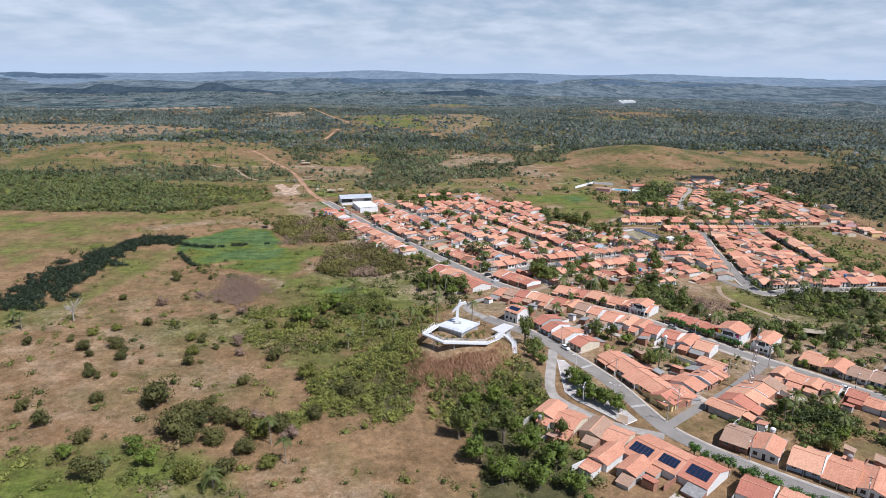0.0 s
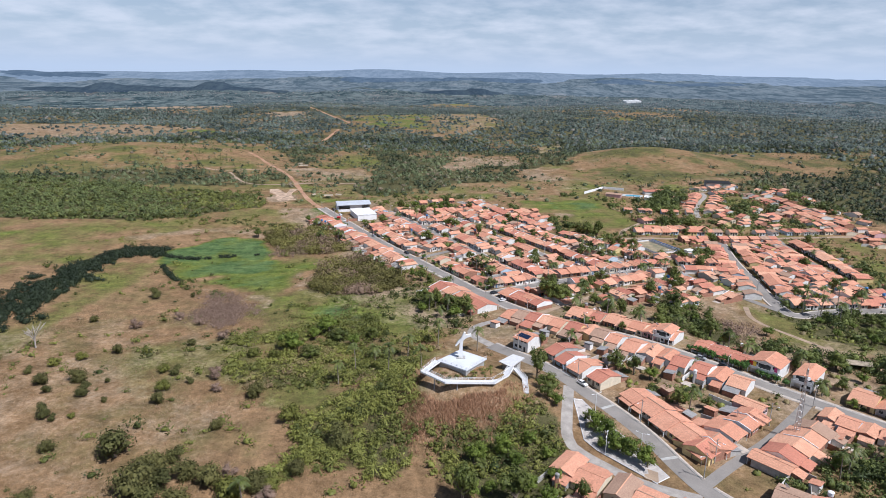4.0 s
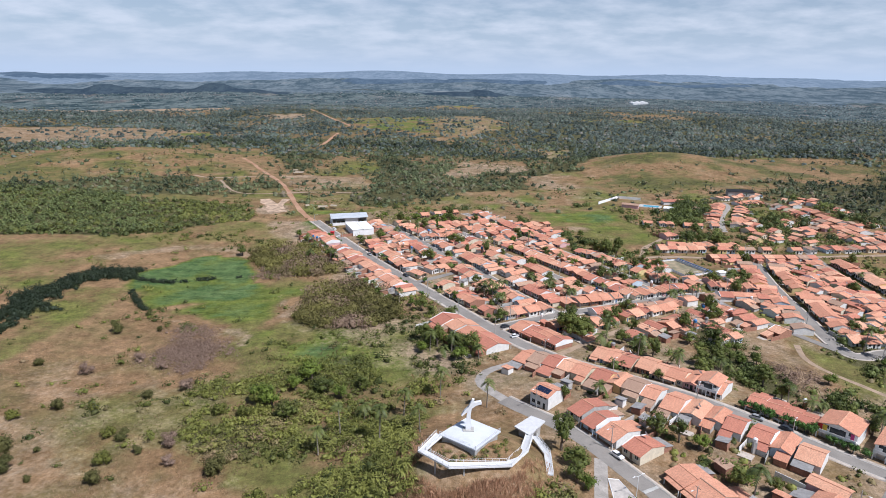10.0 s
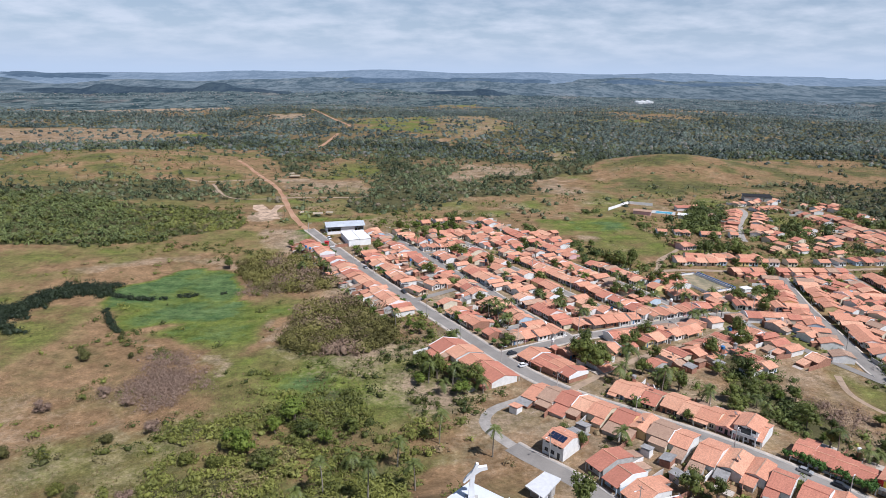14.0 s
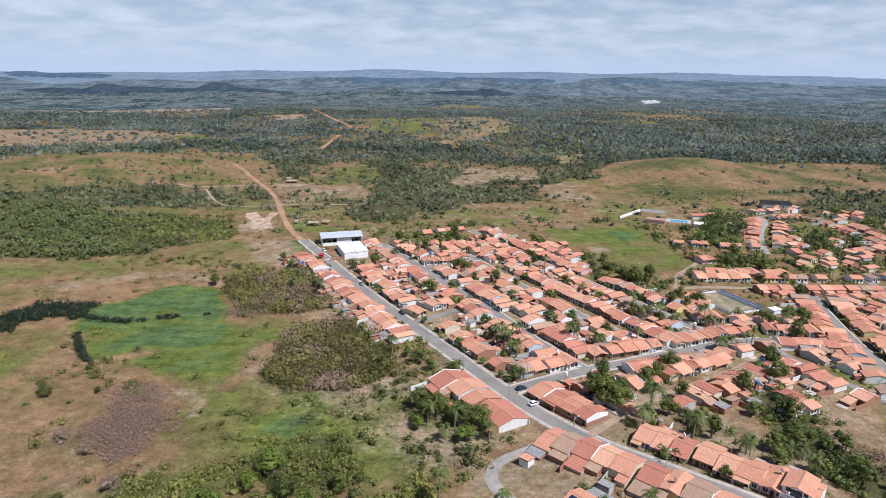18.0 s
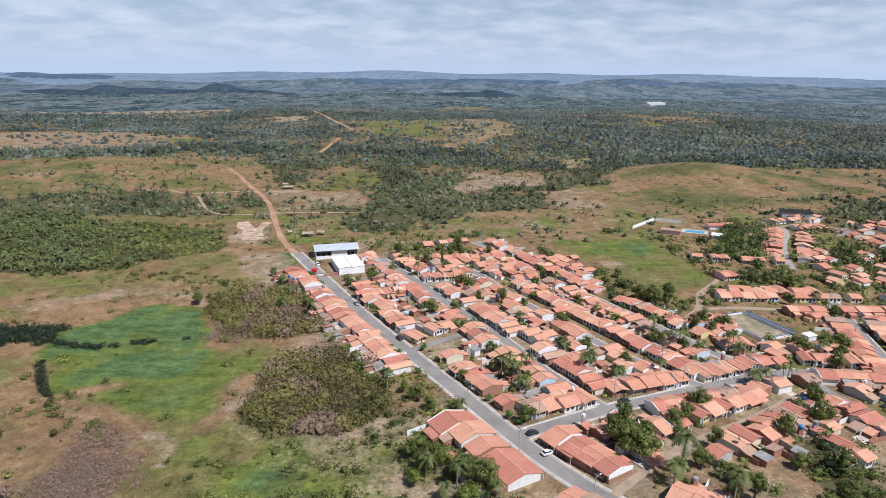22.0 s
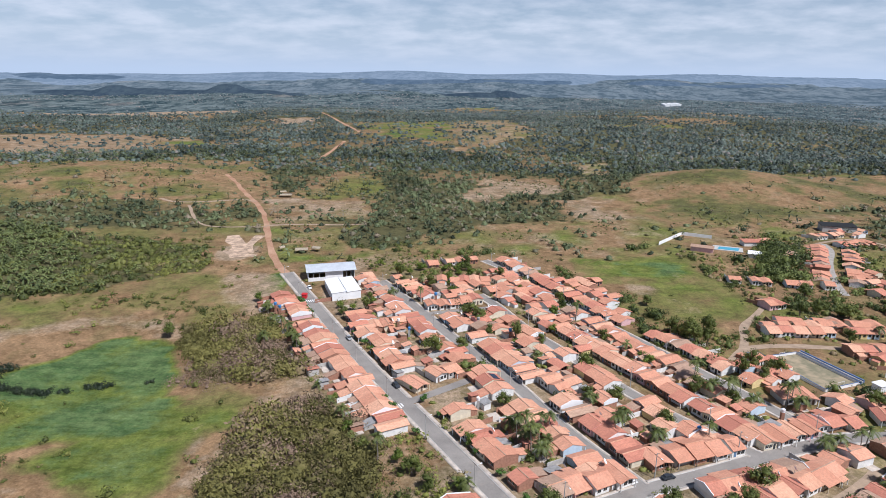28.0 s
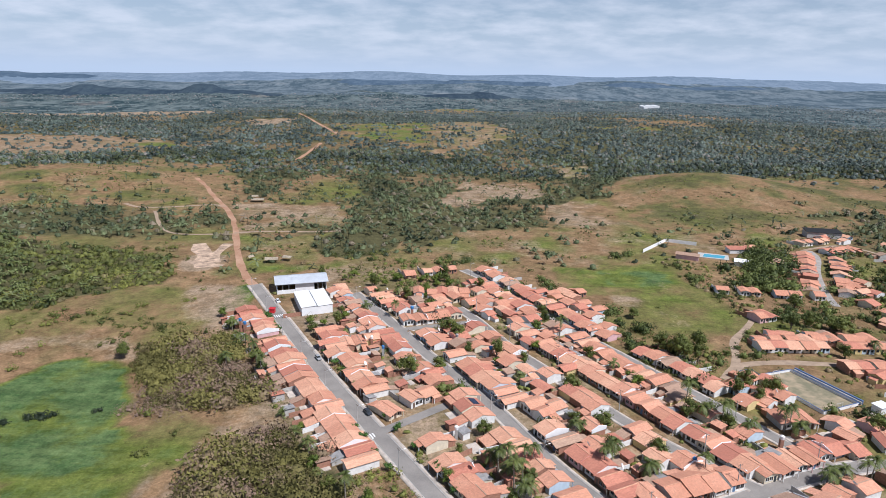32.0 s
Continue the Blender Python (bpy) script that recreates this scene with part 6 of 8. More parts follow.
def palm(x, y, k=0, s=1.0):
    m = Matrix.Translation((x, y, gz1(x, y))) @ Matrix.Rotation(rnd.uniform(0, 6.28), 4, "Z") @ Matrix.Scale(s, 4)
    ob = thing("palm", m, ("tall slender palm with drooping fronds", "very tall slender palm with drooping fronds", "medium palm with drooping fronds", "short stemless palm with arching fronds")[k], "palm", "palms")
    part("trunk", PALMS[k][1], None, ob)
    part("fronds", PALMS[k][0], None, ob)
    TAKEN.append((x, y, 1.0))


for x, y, k, s in ((67, 322, 0, 1.5), (64, 318, 2, 1.4), (2, 314, 0, 1.0), (9, 318, 2, 1.2), (-1, 309, 2, 1.0), (-7, 317, 0, 1.0), (13, 309, 2, 1.1), (-2, 276, 1, 1), (-14, 264, 0, 1.05), (-33, 250, 1, 1), (14, 268, 1, 0.9), (-20, 244, 1, 1.05), (-8, 250, 0, 1), (-27, 262, 2, 1.1), (-38, 240, 0, 1),
                   (-96, 158, 2, 1), (-45, 162, 0, 0.9), (-62, 150, 2, 1.1), (-52, 172, 0, 1), (20, 196, 3, 1.1), (12, 190, 3, 1), (-190, 262, 2, 1.1), (-182, 255, 0, 0.9),
                   (176, 322, 1, 1.1), (182, 317, 1, 1), (188, 326, 1, 1.1), (196, 316, 0, 1.2), (204, 322, 1, 1), (186, 308, 0, 1.2), (198, 330, 1, 1), (211, 331, 0, 1.1), (-86, 455, 2, 1.2), (-79, 468, 2, 1), (-70, 448, 0, 0.9), (-90, 470, 3, 1.2)):
    palm(x, y, k, s)
for x, y, s in ((49, 212.5, 1.45), (51.8, 206.5, 1.4), (54.5, 201, 1.6), (57, 198.5, 1.4), (61, 193, 1.4), (47.5, 217, 0.6), (50, 203, 0.8)):
    tree(x, y, "fresh_b", s)
for x, y, r, k in ((-97, 194, 7.6, "shrub"), (-82, 176, 7, "olive"), (-83, 181, 6, "olive"), (-77, 179, 5, "shrub"), (-79, 173, 5, "shrub"), (-82, 186, 5, "olive"), (-78, 192, 3.6, "shrub"), (-72, 184, 4.4, "olive"), (-64, 182, 5, "olive"), (-60, 186, 3, "dry"), (-57, 176, 5, "bright"), (-51, 180, 4.5, "olive"), (-47, 175, 3.6, "dry"), (-58, 167, 4, "olive"), (-72, 210, 2.6, "olive"), (-131, 215, 3.3, "shrub"), (-118, 196, 3, "olive"),
                   (-145, 237, 3.4, "olive"), (-140, 231, 2.3, "shrub"), (-150, 252, 3, "bright"), (-143, 259, 3, "bright"), (-134, 240, 4, "olive"), (-126, 230, 3.4, "shrub"), (-120, 266, 2.3, "bright"), (-149, 338, 3.8, "shrub"),
                   (-138, 294, 3.4, "dry"), (-124, 308, 2.8, "dry"), (-98, 226, 3, "olive"), (-100, 235, 3.2, "bright"), (-106, 250, 2.8, "bright"), (-101, 248, 2.8, "shrub"), (-85, 245, 3.4, "dry"), (-77, 265, 3.3, "bright"),
                   (-68, 264, 3.3, "bright"), (-64, 272, 5, "bright"), (-54, 264, 5, "shrub"), (-49, 215, 4.6, "bright"), (-31, 201, 5.6, "shrub"), (-81, 235, 2.6, "dry"), (-155, 245, 2.2, "shrub"), (-132, 266, 2.8, "olive"),
                   (-127, 213, 1.7, "shrub"), (-122, 215, 1.7, "bright"), (-123, 240, 1.5, "shrub"), (-117, 226, 1.4, "olive"), (-106, 276, 2.5, "olive"), (-95, 283, 3.6, "dry"), (-66, 232, 4, "olive"), (-93, 241, 2, "shrub"),
                   (-112, 300, 2.4, "dry"), (-160, 300, 2.4, "olive"), (-170, 240, 3, "shrub"), (-140, 190, 3, "olive"), (-128, 180, 4, "shrub"), (-110, 172, 3.4, "olive"), (-145, 361, 2.4, "shrub"), (-131, 341, 2, "shrub"), (-58, 178, 4, "bright"), (-70, 172, 4.6, "olive")):
    tree(x, y, k, r / 2.0)
for x, y, k, s in ((34.5, 240, "tall", 1.45), (37, 231, "mango", 1.25), (36, 224, "mango_b", 1.1), (26, 168, "mango", 1.9), (34, 160, "mango_b", 1.9), (20, 174, "tall", 1.6), (38, 150, "mango", 1.7), (28, 152, "mango", 1.8), (12, 164, "mango_b", 1.7), (18, 154, "fresh", 1.9), (6, 176, "tall", 1.5), 
                   (16, 160, "mango_b", 1.1), (30, 176, "mango", 1.2), (24, 182, "mango_b", 1.2), (33, 186, "mango", 1.0), (22, 192, "fresh", 1.2), (32, 196, "mango_b", 0.9), (14, 180, "mango", 1.0), (38, 176, "tall", 0.9), (10, 170, "mango", 1.1), (27, 202, "fresh_b", 1.1), (40, 140, "mango_b", 1.5), (10, 193, "mango", 1.5), (18, 197, "mango_b", 1.4), (8, 178, "mango", 1.5), (-71, 154, "bright", 2.2), (-61, 157, "olive", 2.0), (-50, 160, "bright", 1.8), (-47, 180, "bright", 1.8), (-41, 187, "olive", 1.7), (-98, 153, "shrub", 2.6), (-92, 166, "mango_b", 1.3), (-84, 160, "mango", 1.5),
                   (-110, 163, "mango", 1.2), (-51, 291, "fresh", 2.1), (-132, 463, "mango", 1.1), (-66, 274, "fresh", 1.7), (-60, 270, "fresh_b", 1.6), (-53, 262, "mango", 1.1), (-55, 282, "fresh", 1.3),
                   (-44, 280, "mango", 1.1), (-37, 276, "fresh", 1.2), (-30, 282, "mango_b", 1.0), 
                   (56, 336, "mango", 1.5), (62, 340, "mango_b", 1.3), (74, 350, "mango", 1.25), (79, 353, "tall", 1.1), (87, 362, "mango_b", 1.4), (4, 488, "mango", 1.4), (8, 483, "mango_b", 1.3), (50, 437, "mango", 1.1), (57, 411, "mango_b", 1.1), (94, 513, "mango", 1.0), (101, 468, "mango", 1.7), (96, 474, "mango_b", 1.5), (107, 463, "tall", 1.1), (49, 510, "mango_b", 1.1),
                   (125, 355, "mango_b", 1.5), (167, 417, "mango", 1.3), (183, 533, "mango", 1.4), (125, 437, "mango", 1.2), (118, 443, "mango_b", 1.2), (128, 366, "tall", 1.2), (188, 500, "mango", 1.4), (109, 346, "mango", 1.3), (115, 325, "mango_b", 1.6), (117, 288, "mango", 1.3), (66, 250, "mango_b", 1.3), (77, 244, "fresh", 1.2), (72, 247, "tall", 1.0), (57, 349, "tall", 1.3), (144, 292, "fresh", 1.2), (156, 260, "mango", 1.4), (129, 364, "mango_b", 1.1), (39, 222, "fresh", 1.1),
                   (-4, 321, "tall", 1.2), (5, 319, "mango", 1.4), (11, 314, "mango_b", 1.4), (6, 308, "fresh", 1.5), (-10, 328, "mango", 1.3), (54, 334, "mango_b", 1.9), (59, 331, "mango", 1.6), (57, 340, "mango", 1.4), (52, 340, "tall", 1.3), (63, 334, "fresh", 1.2), (-8, 322, "mango", 1.1), (-3, 325, "fresh_b", 1.4), (3, 320, "mango", 1.2), (-10, 316, "fresh", 1.2), (-13, 364, "mango", 1.05), (-8, 357, "mango_b", 1.0), (-18, 370, "fresh", 1.0)):
    tree(x, y, {"mango": "fresh", "mango_b": "fresh_b"}.get(k, k) if x < 42 and y < 205 else k, s)
for i in range(26):
    t = (i + rnd.uniform(0.1, 0.9)) / 26
    x, y = -85 + 81 * t - 0.87 * rnd.uniform(20, 26), 519 - 139 * t - 0.5 * rnd.uniform(20, 26)
    if not taken(x, y, 0.8):
        palm(x, y, rnd.choice((0, 2, 2, 3)), rnd.uniform(0.8, 1.2)) if i % 2 else tree(x, y, rnd.choice(("fresh", "mango", "fresh_b")), rnd.uniform(0.6, 1.0))
# clipped trees and hedges along the streets
for a, b, n, off in (((-80, 512), (-68, 490), 7, 6.0), ((-60, 473), (-6, 384), 12, 6.0), ((-58, 470), (10, 358), 11, -5.9), ((12, 353), (28, 333), 4, -5.8), ((97, 265), (114, 250), 10, -5.6), ((116, 247), (126, 238), 4, -5.4),
                     ((80, 174), (100, 155), 8, 5.6), ((101, 154), (118, 140), 8, 5.6)):
    dx, dy = b[0] - a[0], b[1] - a[1]
    ln = math.hypot(dx, dy)
    for i in range(n):
        t = (i + rnd.uniform(0.2, 0.8)) / n
        x, y = a[0] + dx * t + dy / ln * off, a[1] + dy * t - dx / ln * off
        if not on_road(x, y, 0.2):
            tree(x, y, "trim", rnd.uniform(0.8, 1.2) * (1.45 if a[0] > 70 else 1.15))
# palms and trees in the yards by the court and the second street
for x, y, k in ((92, 419, 2), (97, 415, 0), (103, 409, 2), (117, 412, 0), (120, 409, 2), (116, 392, 2), (80, 385, 0), (157, 414, 2), (114, 382, 2), (126, 383, 0), (102, 410, 3), (21, 382, 2), (27, 387, 0), (25, 373, 2), (17, 388, 2), (46, 407, 2), (51, 388, 0), (63, 384, 2), (6, 448, 0), (23, 378, 0), (19, 385, 0), (26, 380, 3)):
    for dx, dy in ((0, 0), (2.6, 1.7)):
        if not on_road(x + dx, y + dy, 1.5):
            palm(x + dx, y + dy, k, rnd.uniform(0.8, 1.1))
for x, y in ((149, 413), (162, 419), (163, 409), (155, 398), (110, 473), (102, 465), (110, 434), (117, 431), (166, 503), (185, 504), (176, 506), (-12, 447), (0, 452)):
    tree(x, y, rnd.choice(("mango", "mango_b", "tall")), rnd.uniform(1.0, 1.4))
# yard trees and palms wherever the houses leave room
spots = 0
for _ in range(5200):
    x, y = rnd.uniform(-75, 250), rnd.uniform(150, 570)
    if near_line(np.array(x), np.array(y), TOWN) > 95 and x < 150 or x < -75 + (520 - y) * 0.45 or spots >= 255:
        continue
    if x > 100 and 478 < y:
        continue
    if float(fnoise(x, y, 38, 44)) < 0.42:
        continue
    if taken(x, y, 1.0) or on_road(x, y, 2.6) or (x < 40 and y < 250) or float(field(np.array(x), np.array(y), RIM_FIELD, 1.0)) > 0.3:
        continue
    r = rnd.random()
    if r < 0.3:
        palm(x, y, rnd.choice((0, 2, 2, 3)), rnd.uniform(0.85, 1.2))
        for _ in range(rnd.choice((0, 0, 1, 2))):
            x2, y2 = x + rnd.uniform(-5, 5), y + rnd.uniform(-5, 5)
            if not taken(x2, y2, 0.6) and not on_road(x2, y2, 2.0):
                palm(x2, y2, rnd.choice((0, 2, 3)), rnd.uniform(0.8, 1.1))
                spots += 1
    else:
        tree(x, y, rnd.choice(("mango", "mango_b", "fresh", "fresh", "fresh_b", "tall")), rnd.uniform(0.55, 1.15))
    spots += 1


# the bare tree
def bare_tree(x, y, s=1.0):
    q = random.Random(5)
    g = Geo().tube([(0, 0, -0.4), (0.1, 0, 2.0), (0.2, 0.1, 3.6)], [0.26, 0.2, 0.14], 7)
    tw = Geo()
    for i in range(11):
        a = 2.4 * i
        z0 = q.uniform(1.6, 3.6)
        s1 = q.uniform(1.6, 2.8)
        p1 = Vector((math.cos(a) * s1 * 0.6, math.sin(a) * s1 * 0.6, z0 + s1 * 0.9))
        p2 = p1 + Vector((math.cos(a + 0.4) * s1 * 0.6, math.sin(a + 0.4) * s1 * 0.6, s1 * 0.7))
        g.tube([(0.1, 0, z0), p1, p2], [0.1, 0.07, 0.03], 5)
        for k in range(7):
            b = a + q.uniform(-1.2, 1.2)
            e = p1.lerp(p2, q.random())
            tw.tube([e, e + Vector((math.cos(b) * 0.9, math.sin(b) * 0.9, q.uniform(0.3, 1.2)))], [0.045, 0.02], 4)
    ob = thing("bare_tree", Matrix.Translation((x, y, gz1(x, y))) @ Matrix.Scale(s, 4), "leafless pale grey tree in dry pasture", "tree")
    part("trunk", g, M_DEADWOOD, ob)
    part("twigs", tw, M_DEADWOOD, ob)


bare_tree(-167, 268, 1.4)


# ---- scattered growth, joined ----
def bush_ball(seed, n, rx, rz, size, lobes=4, full=1.0):
    """A bush: a rough inner mass and leaf clumps over several uneven lobes."""
    q = np.random.default_rng(seed)
    c = np.stack([q.uniform(-0.72, 0.72, lobes) * rx, q.uniform(-0.72, 0.72, lobes) * rx, q.uniform(0.0, 0.6, lobes) * rz], -1)
    r = q.uniform(0.35, 0.75, lobes)
    k = q.integers(0, lobes, n)
    d = q.normal(size=(n, 3))
    d /= np.linalg.norm(d, axis=1)[:, None]
    d[:, 2] = np.abs(d[:, 2]) * 1.1 - 0.25
    p = c[k] + d * (r[k] * q.uniform(0.68, 1.02, n))[:, None] * np.array([rx, rx, rz * 0.8])
    t = np.cross(d + q.normal(size=d.shape) * 0.45, q.normal(size=d.shape))
    t /= np.linalg.norm(t, axis=1)[:, None]
    b = np.cross(d, t)
    s = size * q.uniform(0.6, 1.3, (n, 1))
    v = [np.stack([p - t * s, p - b * s * 0.62, p + t * s, p + b * s * 0.62], 1).reshape(-1, 3)]
    f = [np.arange(n * 4).reshape(-1, 4)]
    rows = []
    w = 7 if n > 24 else 5
    for e in (-0.2, 0.35, 0.85, 1.42) if n > 24 else (-0.2, 0.55, 1.35):
        a = np.arange(w) * 2 * np.pi / w + e
        m = q.uniform(0.5, 1.0, w) * full
        rows.append(np.stack([np.cos(a) * math.cos(e) * m * rx, np.sin(a) * math.cos(e) * m * rx, rz * (0.2 + 0.78 * math.sin(e) * m)], -1))
    core = np.concatenate(rows)
    i = np.arange(w)
    for j in range(len(rows) - 1):
        f.append(np.stack([j * w + i, j * w + (i + 1) % w, (j + 1) * w + (i + 1) % w, (j + 1) * w + i], -1) + n * 4)
    return np.concatenate(v + [core]), np.concatenate(f)


def dome_ball(seed, rx, rz):
    """A far tree: a lumpy crown."""
    q = np.random.default_rng(seed)
    i = np.arange(5)
    v, f = [], []
    for e in (-0.15, 0.65, 1.3):
        a, m = i * 2 * np.pi / 5 + e + q.uniform(-0.25, 0.25, 5), q.uniform(0.7, 1.1, 5)
        v.append(np.stack([np.cos(a) * math.cos(e) * m * rx, np.sin(a) * math.cos(e) * m * rx, rz * (0.25 + 0.75 * math.sin(e) * m)], -1))
    for j in range(2):
        f.append(np.stack([j * 5 + i, j * 5 + (i + 1) % 5, (j + 1) * 5 + (i + 1) % 5, (j + 1) * 5 + i], -1))
    return np.concatenate(v), np.concatenate(f)


def palm_ball(seed, h, nf, ln, wide=1.0):
    """A light palm: bent three-part fronds and a stem, four corners a face."""
    q = random.Random(seed)
    v, f = [], []

    def quad(*p):
        f.append(tuple(range(len(v), len(v) + 4)))
        v.extend(p)
    for s in ((0.11, 0), (0, 0.11)):
        quad((-s[0], -s[1], -0.5), (s[0], s[1], -0.5), (s[0] * 0.7, s[1] * 0.7, h), (-s[0] * 0.7, -s[1] * 0.7, h))
    for i in range(nf):
        a, e = 2.4 * i + q.uniform(-0.2, 0.2), radians(q.choice((62, 42, 22, 2)) + q.uniform(-8, 8))
        c, s = math.cos(a), math.sin(a)
        pr = None
        for k, t in enumerate((0.08, 0.45, 0.8, 1.05)):
            o, z = ln * math.cos(e) * t, h + ln * (math.sin(e) * t - 0.55 * t * t)
            w = (0.1, 0.62, 0.5, 0.05)[k] * ln / 3.2 * wide
            cur = ((c * o - s * w, s * o + c * w, z - 0.1 * w), (c * o + s * w, s * o - c * w, z - 0.1 * w))
            if pr:
                quad(pr[0], pr[1], cur[1], cur[0])
            pr = cur
    return np.array(v), np.array(f)


def scatter(name, tmpl, pos, scale, tint, mat, label, category):
    """Copies of small templates joined into one mesh of leaves."""
    vs, fs, ts = [], [], []
    base = 0
    pick = rng.integers(0, len(tmpl), len(pos))
    for k, (tv, tf) in enumerate(tmpl):
        i = np.where(pick == k)[0]
        if len(i) == 0:
            continue
        a = rng.uniform(0, 2 * np.pi, len(i))
        c, s = np.cos(a)[:, None], np.sin(a)[:, None]
        sc = scale[i][:, None]
        x = (tv[None, :, 0] * c - tv[None, :, 1] * s) * sc + pos[i, 0][:, None]
        y = (tv[None, :, 0] * s + tv[None, :, 1] * c) * sc + pos[i, 1][:, None]
        z = tv[None, :, 2] * sc * rng.uniform(0.8, 1.2, (len(i), 1)) + gz(pos[i, 0], pos[i, 1])[:, None]
        v = np.stack([x, y, z], -1)
        vs.append(v.reshape(-1, 3))
        fs.append((tf[None] + (np.arange(len(i)) * len(tv))[:, None, None] + base).reshape(-1, tf.shape[1]))
        ts.append(np.repeat(tint[i], len(tv), 0))
        base += len(i) * len(tv)
    ob = new(name, raw_mesh(name, np.concatenate(vs), np.concatenate(fs), mat, np.concatenate(ts)))
    return tagged(ob, label, category, kind="stuff")


def clear_of(p, road=1.2, house_gap=1.0):
    """Which of the points are on no road and in no house."""
    m = np.ones(len(p), bool)
    for pts, hw in STREETS + TRACKS:
        m &= near_line(p[:, 0], p[:, 1], pts) > hw + road
    for a, b, r in TAKEN:
        m &= np.hypot(p[:, 0] - a, p[:, 1] - b) > r + house_gap
    m &= ~((np.abs(p[:, 0] - 8) < 18) & (np.abs(p[:, 1] - 225) < 14) & (np.hypot(p[:, 0] - 9, p[:, 1] - 224) < 11))
    m &= near_line(p[:, 0], p[:, 1], [(q[0], q[1]) for q in WALK]) > 2.4
    return m


BUSH = [bush_ball(i, 62, 1.45, 1.4, 0.2, 6, 0.45) for i in range(8)]
BILLOW = [bush_ball(130 + i, 170, 1.5, 1.5, 0.145, 8, 0.56) for i in range(6)]
YARD = [bush_ball(30 + i, 46, 1.3, 1.4, 0.21, 4, 0.75) for i in range(5)]
UNDER = [bush_ball(36 + i, 20, 1.4, 1.4, 0.3, 4, 0.85) for i in range(5)]
CANOPY = [bush_ball(50 + i, 210, 3.4, 4.6, 0.4, 9, 0.58) for i in range(5)]
TWIG = [bush_ball(80 + i, 90, 1.6, 1.35, 0.1, 8, 0.22) for i in range(5)]
CLUMP = [bush_ball(20 + i, 20, 2.4, 2.4, 0.46, 4, 0.85) for i in range(8)]
LOW = [bush_ball(90 + i, 12, 2.1, 1.7, 0.46, 3, 0.85) for i in range(8)]
FPALM = [palm_ball(i, h, 7, 3.4, 0.8) for i, h in enumerate((2.2, 3.4, 4.4, 5.4, 1.2))]
HPALM = [palm_ball(i, h, 5, 3.6, 1.15) for i, h in enumerate((2.6, 4.0, 5.2, 1.2))]
FARCL = [dome_ball(40 + i, 3.0, 2.9) for i in range(6)]

# groups of trees between the quarters
grove = []
for cx, cy, rx, ry, n in ((130, 192, 9, 6, 22), (116, 206, 5, 4, 8), (104, 186, 6, 4, 8), (122, 178, 8, 5, 16), (154, 268, 12, 6, 14), (172, 262, 10, 8, 14), (217, 656, 6, 6, 7), (190, 602, 7, 6, 8), (212, 626, 12, 13, 34), (200, 596, 12, 11, 30), (217, 606, 6, 10, 12), (183, 570, 11, 8, 16), (196, 562, 9, 6, 10), (262, 572, 22, 34, 30), (226, 520, 40, 10, 22), (84, 520, 4, 9, 10), (95, 494, 5, 8, 8), (104, 470, 6, 7, 8), (118, 440, 8, 22, 12), (148, 495, 20, 7, 12), (60, 566, 6, 12, 6), (-4, 600, 40, 9, 24), (180, 516, 12, 8, 14), (255, 545, 26, 10, 18),
                          (280, 520, 20, 14, 14), (206, 500, 30, 5, 10), (330, 600, 30, 60, 30), (116, 624, 9, 4, 9), (145, 604, 4, 3, 3), (150, 576, 5, 4, 7), (84, 490, 3, 14, 8), (122, 330, 9, 20, 14), (118, 296, 9, 20, 16), (195, 312, 27, 26, 62), (168, 262, 14, 12, 12), (144, 276, 14, 7, 14), (236, 320, 20, 10, 14), (262, 380, 14, 40, 24), (285, 330, 26, 30, 30), (170, 200, 14, 18, 14), (240, 290, 24, 26, 18), (132, 186, 16, 9, 22), (28, 162, 20, 14, 14), (16, 190, 9, 11, 6), (150, 172, 12, 10, 10),
                          (112, 190, 10, 5, 6), (206, 415, 8, 30, 14), (250, 420, 8, 40, 14), (36, 560, 5, 20, 5), (64, 250, 7, 6, 6), (78, 238, 9, 6, 5), (150, 430, 10, 14, 8), (100, 440, 4, 14, 6), (28, 384, 3, 12, 5), (40, 410, 3, 12, 5), (0, 440, 3, 14, 5)):
    for _ in range(n):
        x, y = rnd.gauss(cx, rx * 0.6), rnd.gauss(cy, ry * 0.6)
        if not taken(x, y, 0.6) and not on_road(x, y, 2.5):
            grove.append((x, y))
for _ in range(5000):
    x, y = rnd.uniform(-60, 250), rnd.uniform(215, 560)
    if len(grove) < 760 and x > -58 + (520 - y) * 0.53 and not (x < 42 and y < 262) and float(fnoise(x, y, 38, 44)) > 0.4 and not taken(x, y, 0.5) and not on_road(x, y, 2.2) and float(field(np.array(x), np.array(y), RIM_FIELD, 1.0)) < 0.3:
        grove.append((x, y))
grove = np.array(grove)
grove = grove[field(grove[:, 0], grove[:, 1], MEADOW, 2) < 0.4]
scatter("grove", CANOPY, grove, rng.uniform(0.5, 1.2, len(grove)) * np.where((grove[:, 1] > 550) & (grove[:, 0] > 150), 1.6, 1.0), np.stack([rng.random(len(grove)), rng.random(len(grove)) * 0.7], -1), L_GROVE, "groves of dark green trees between the houses", "trees")

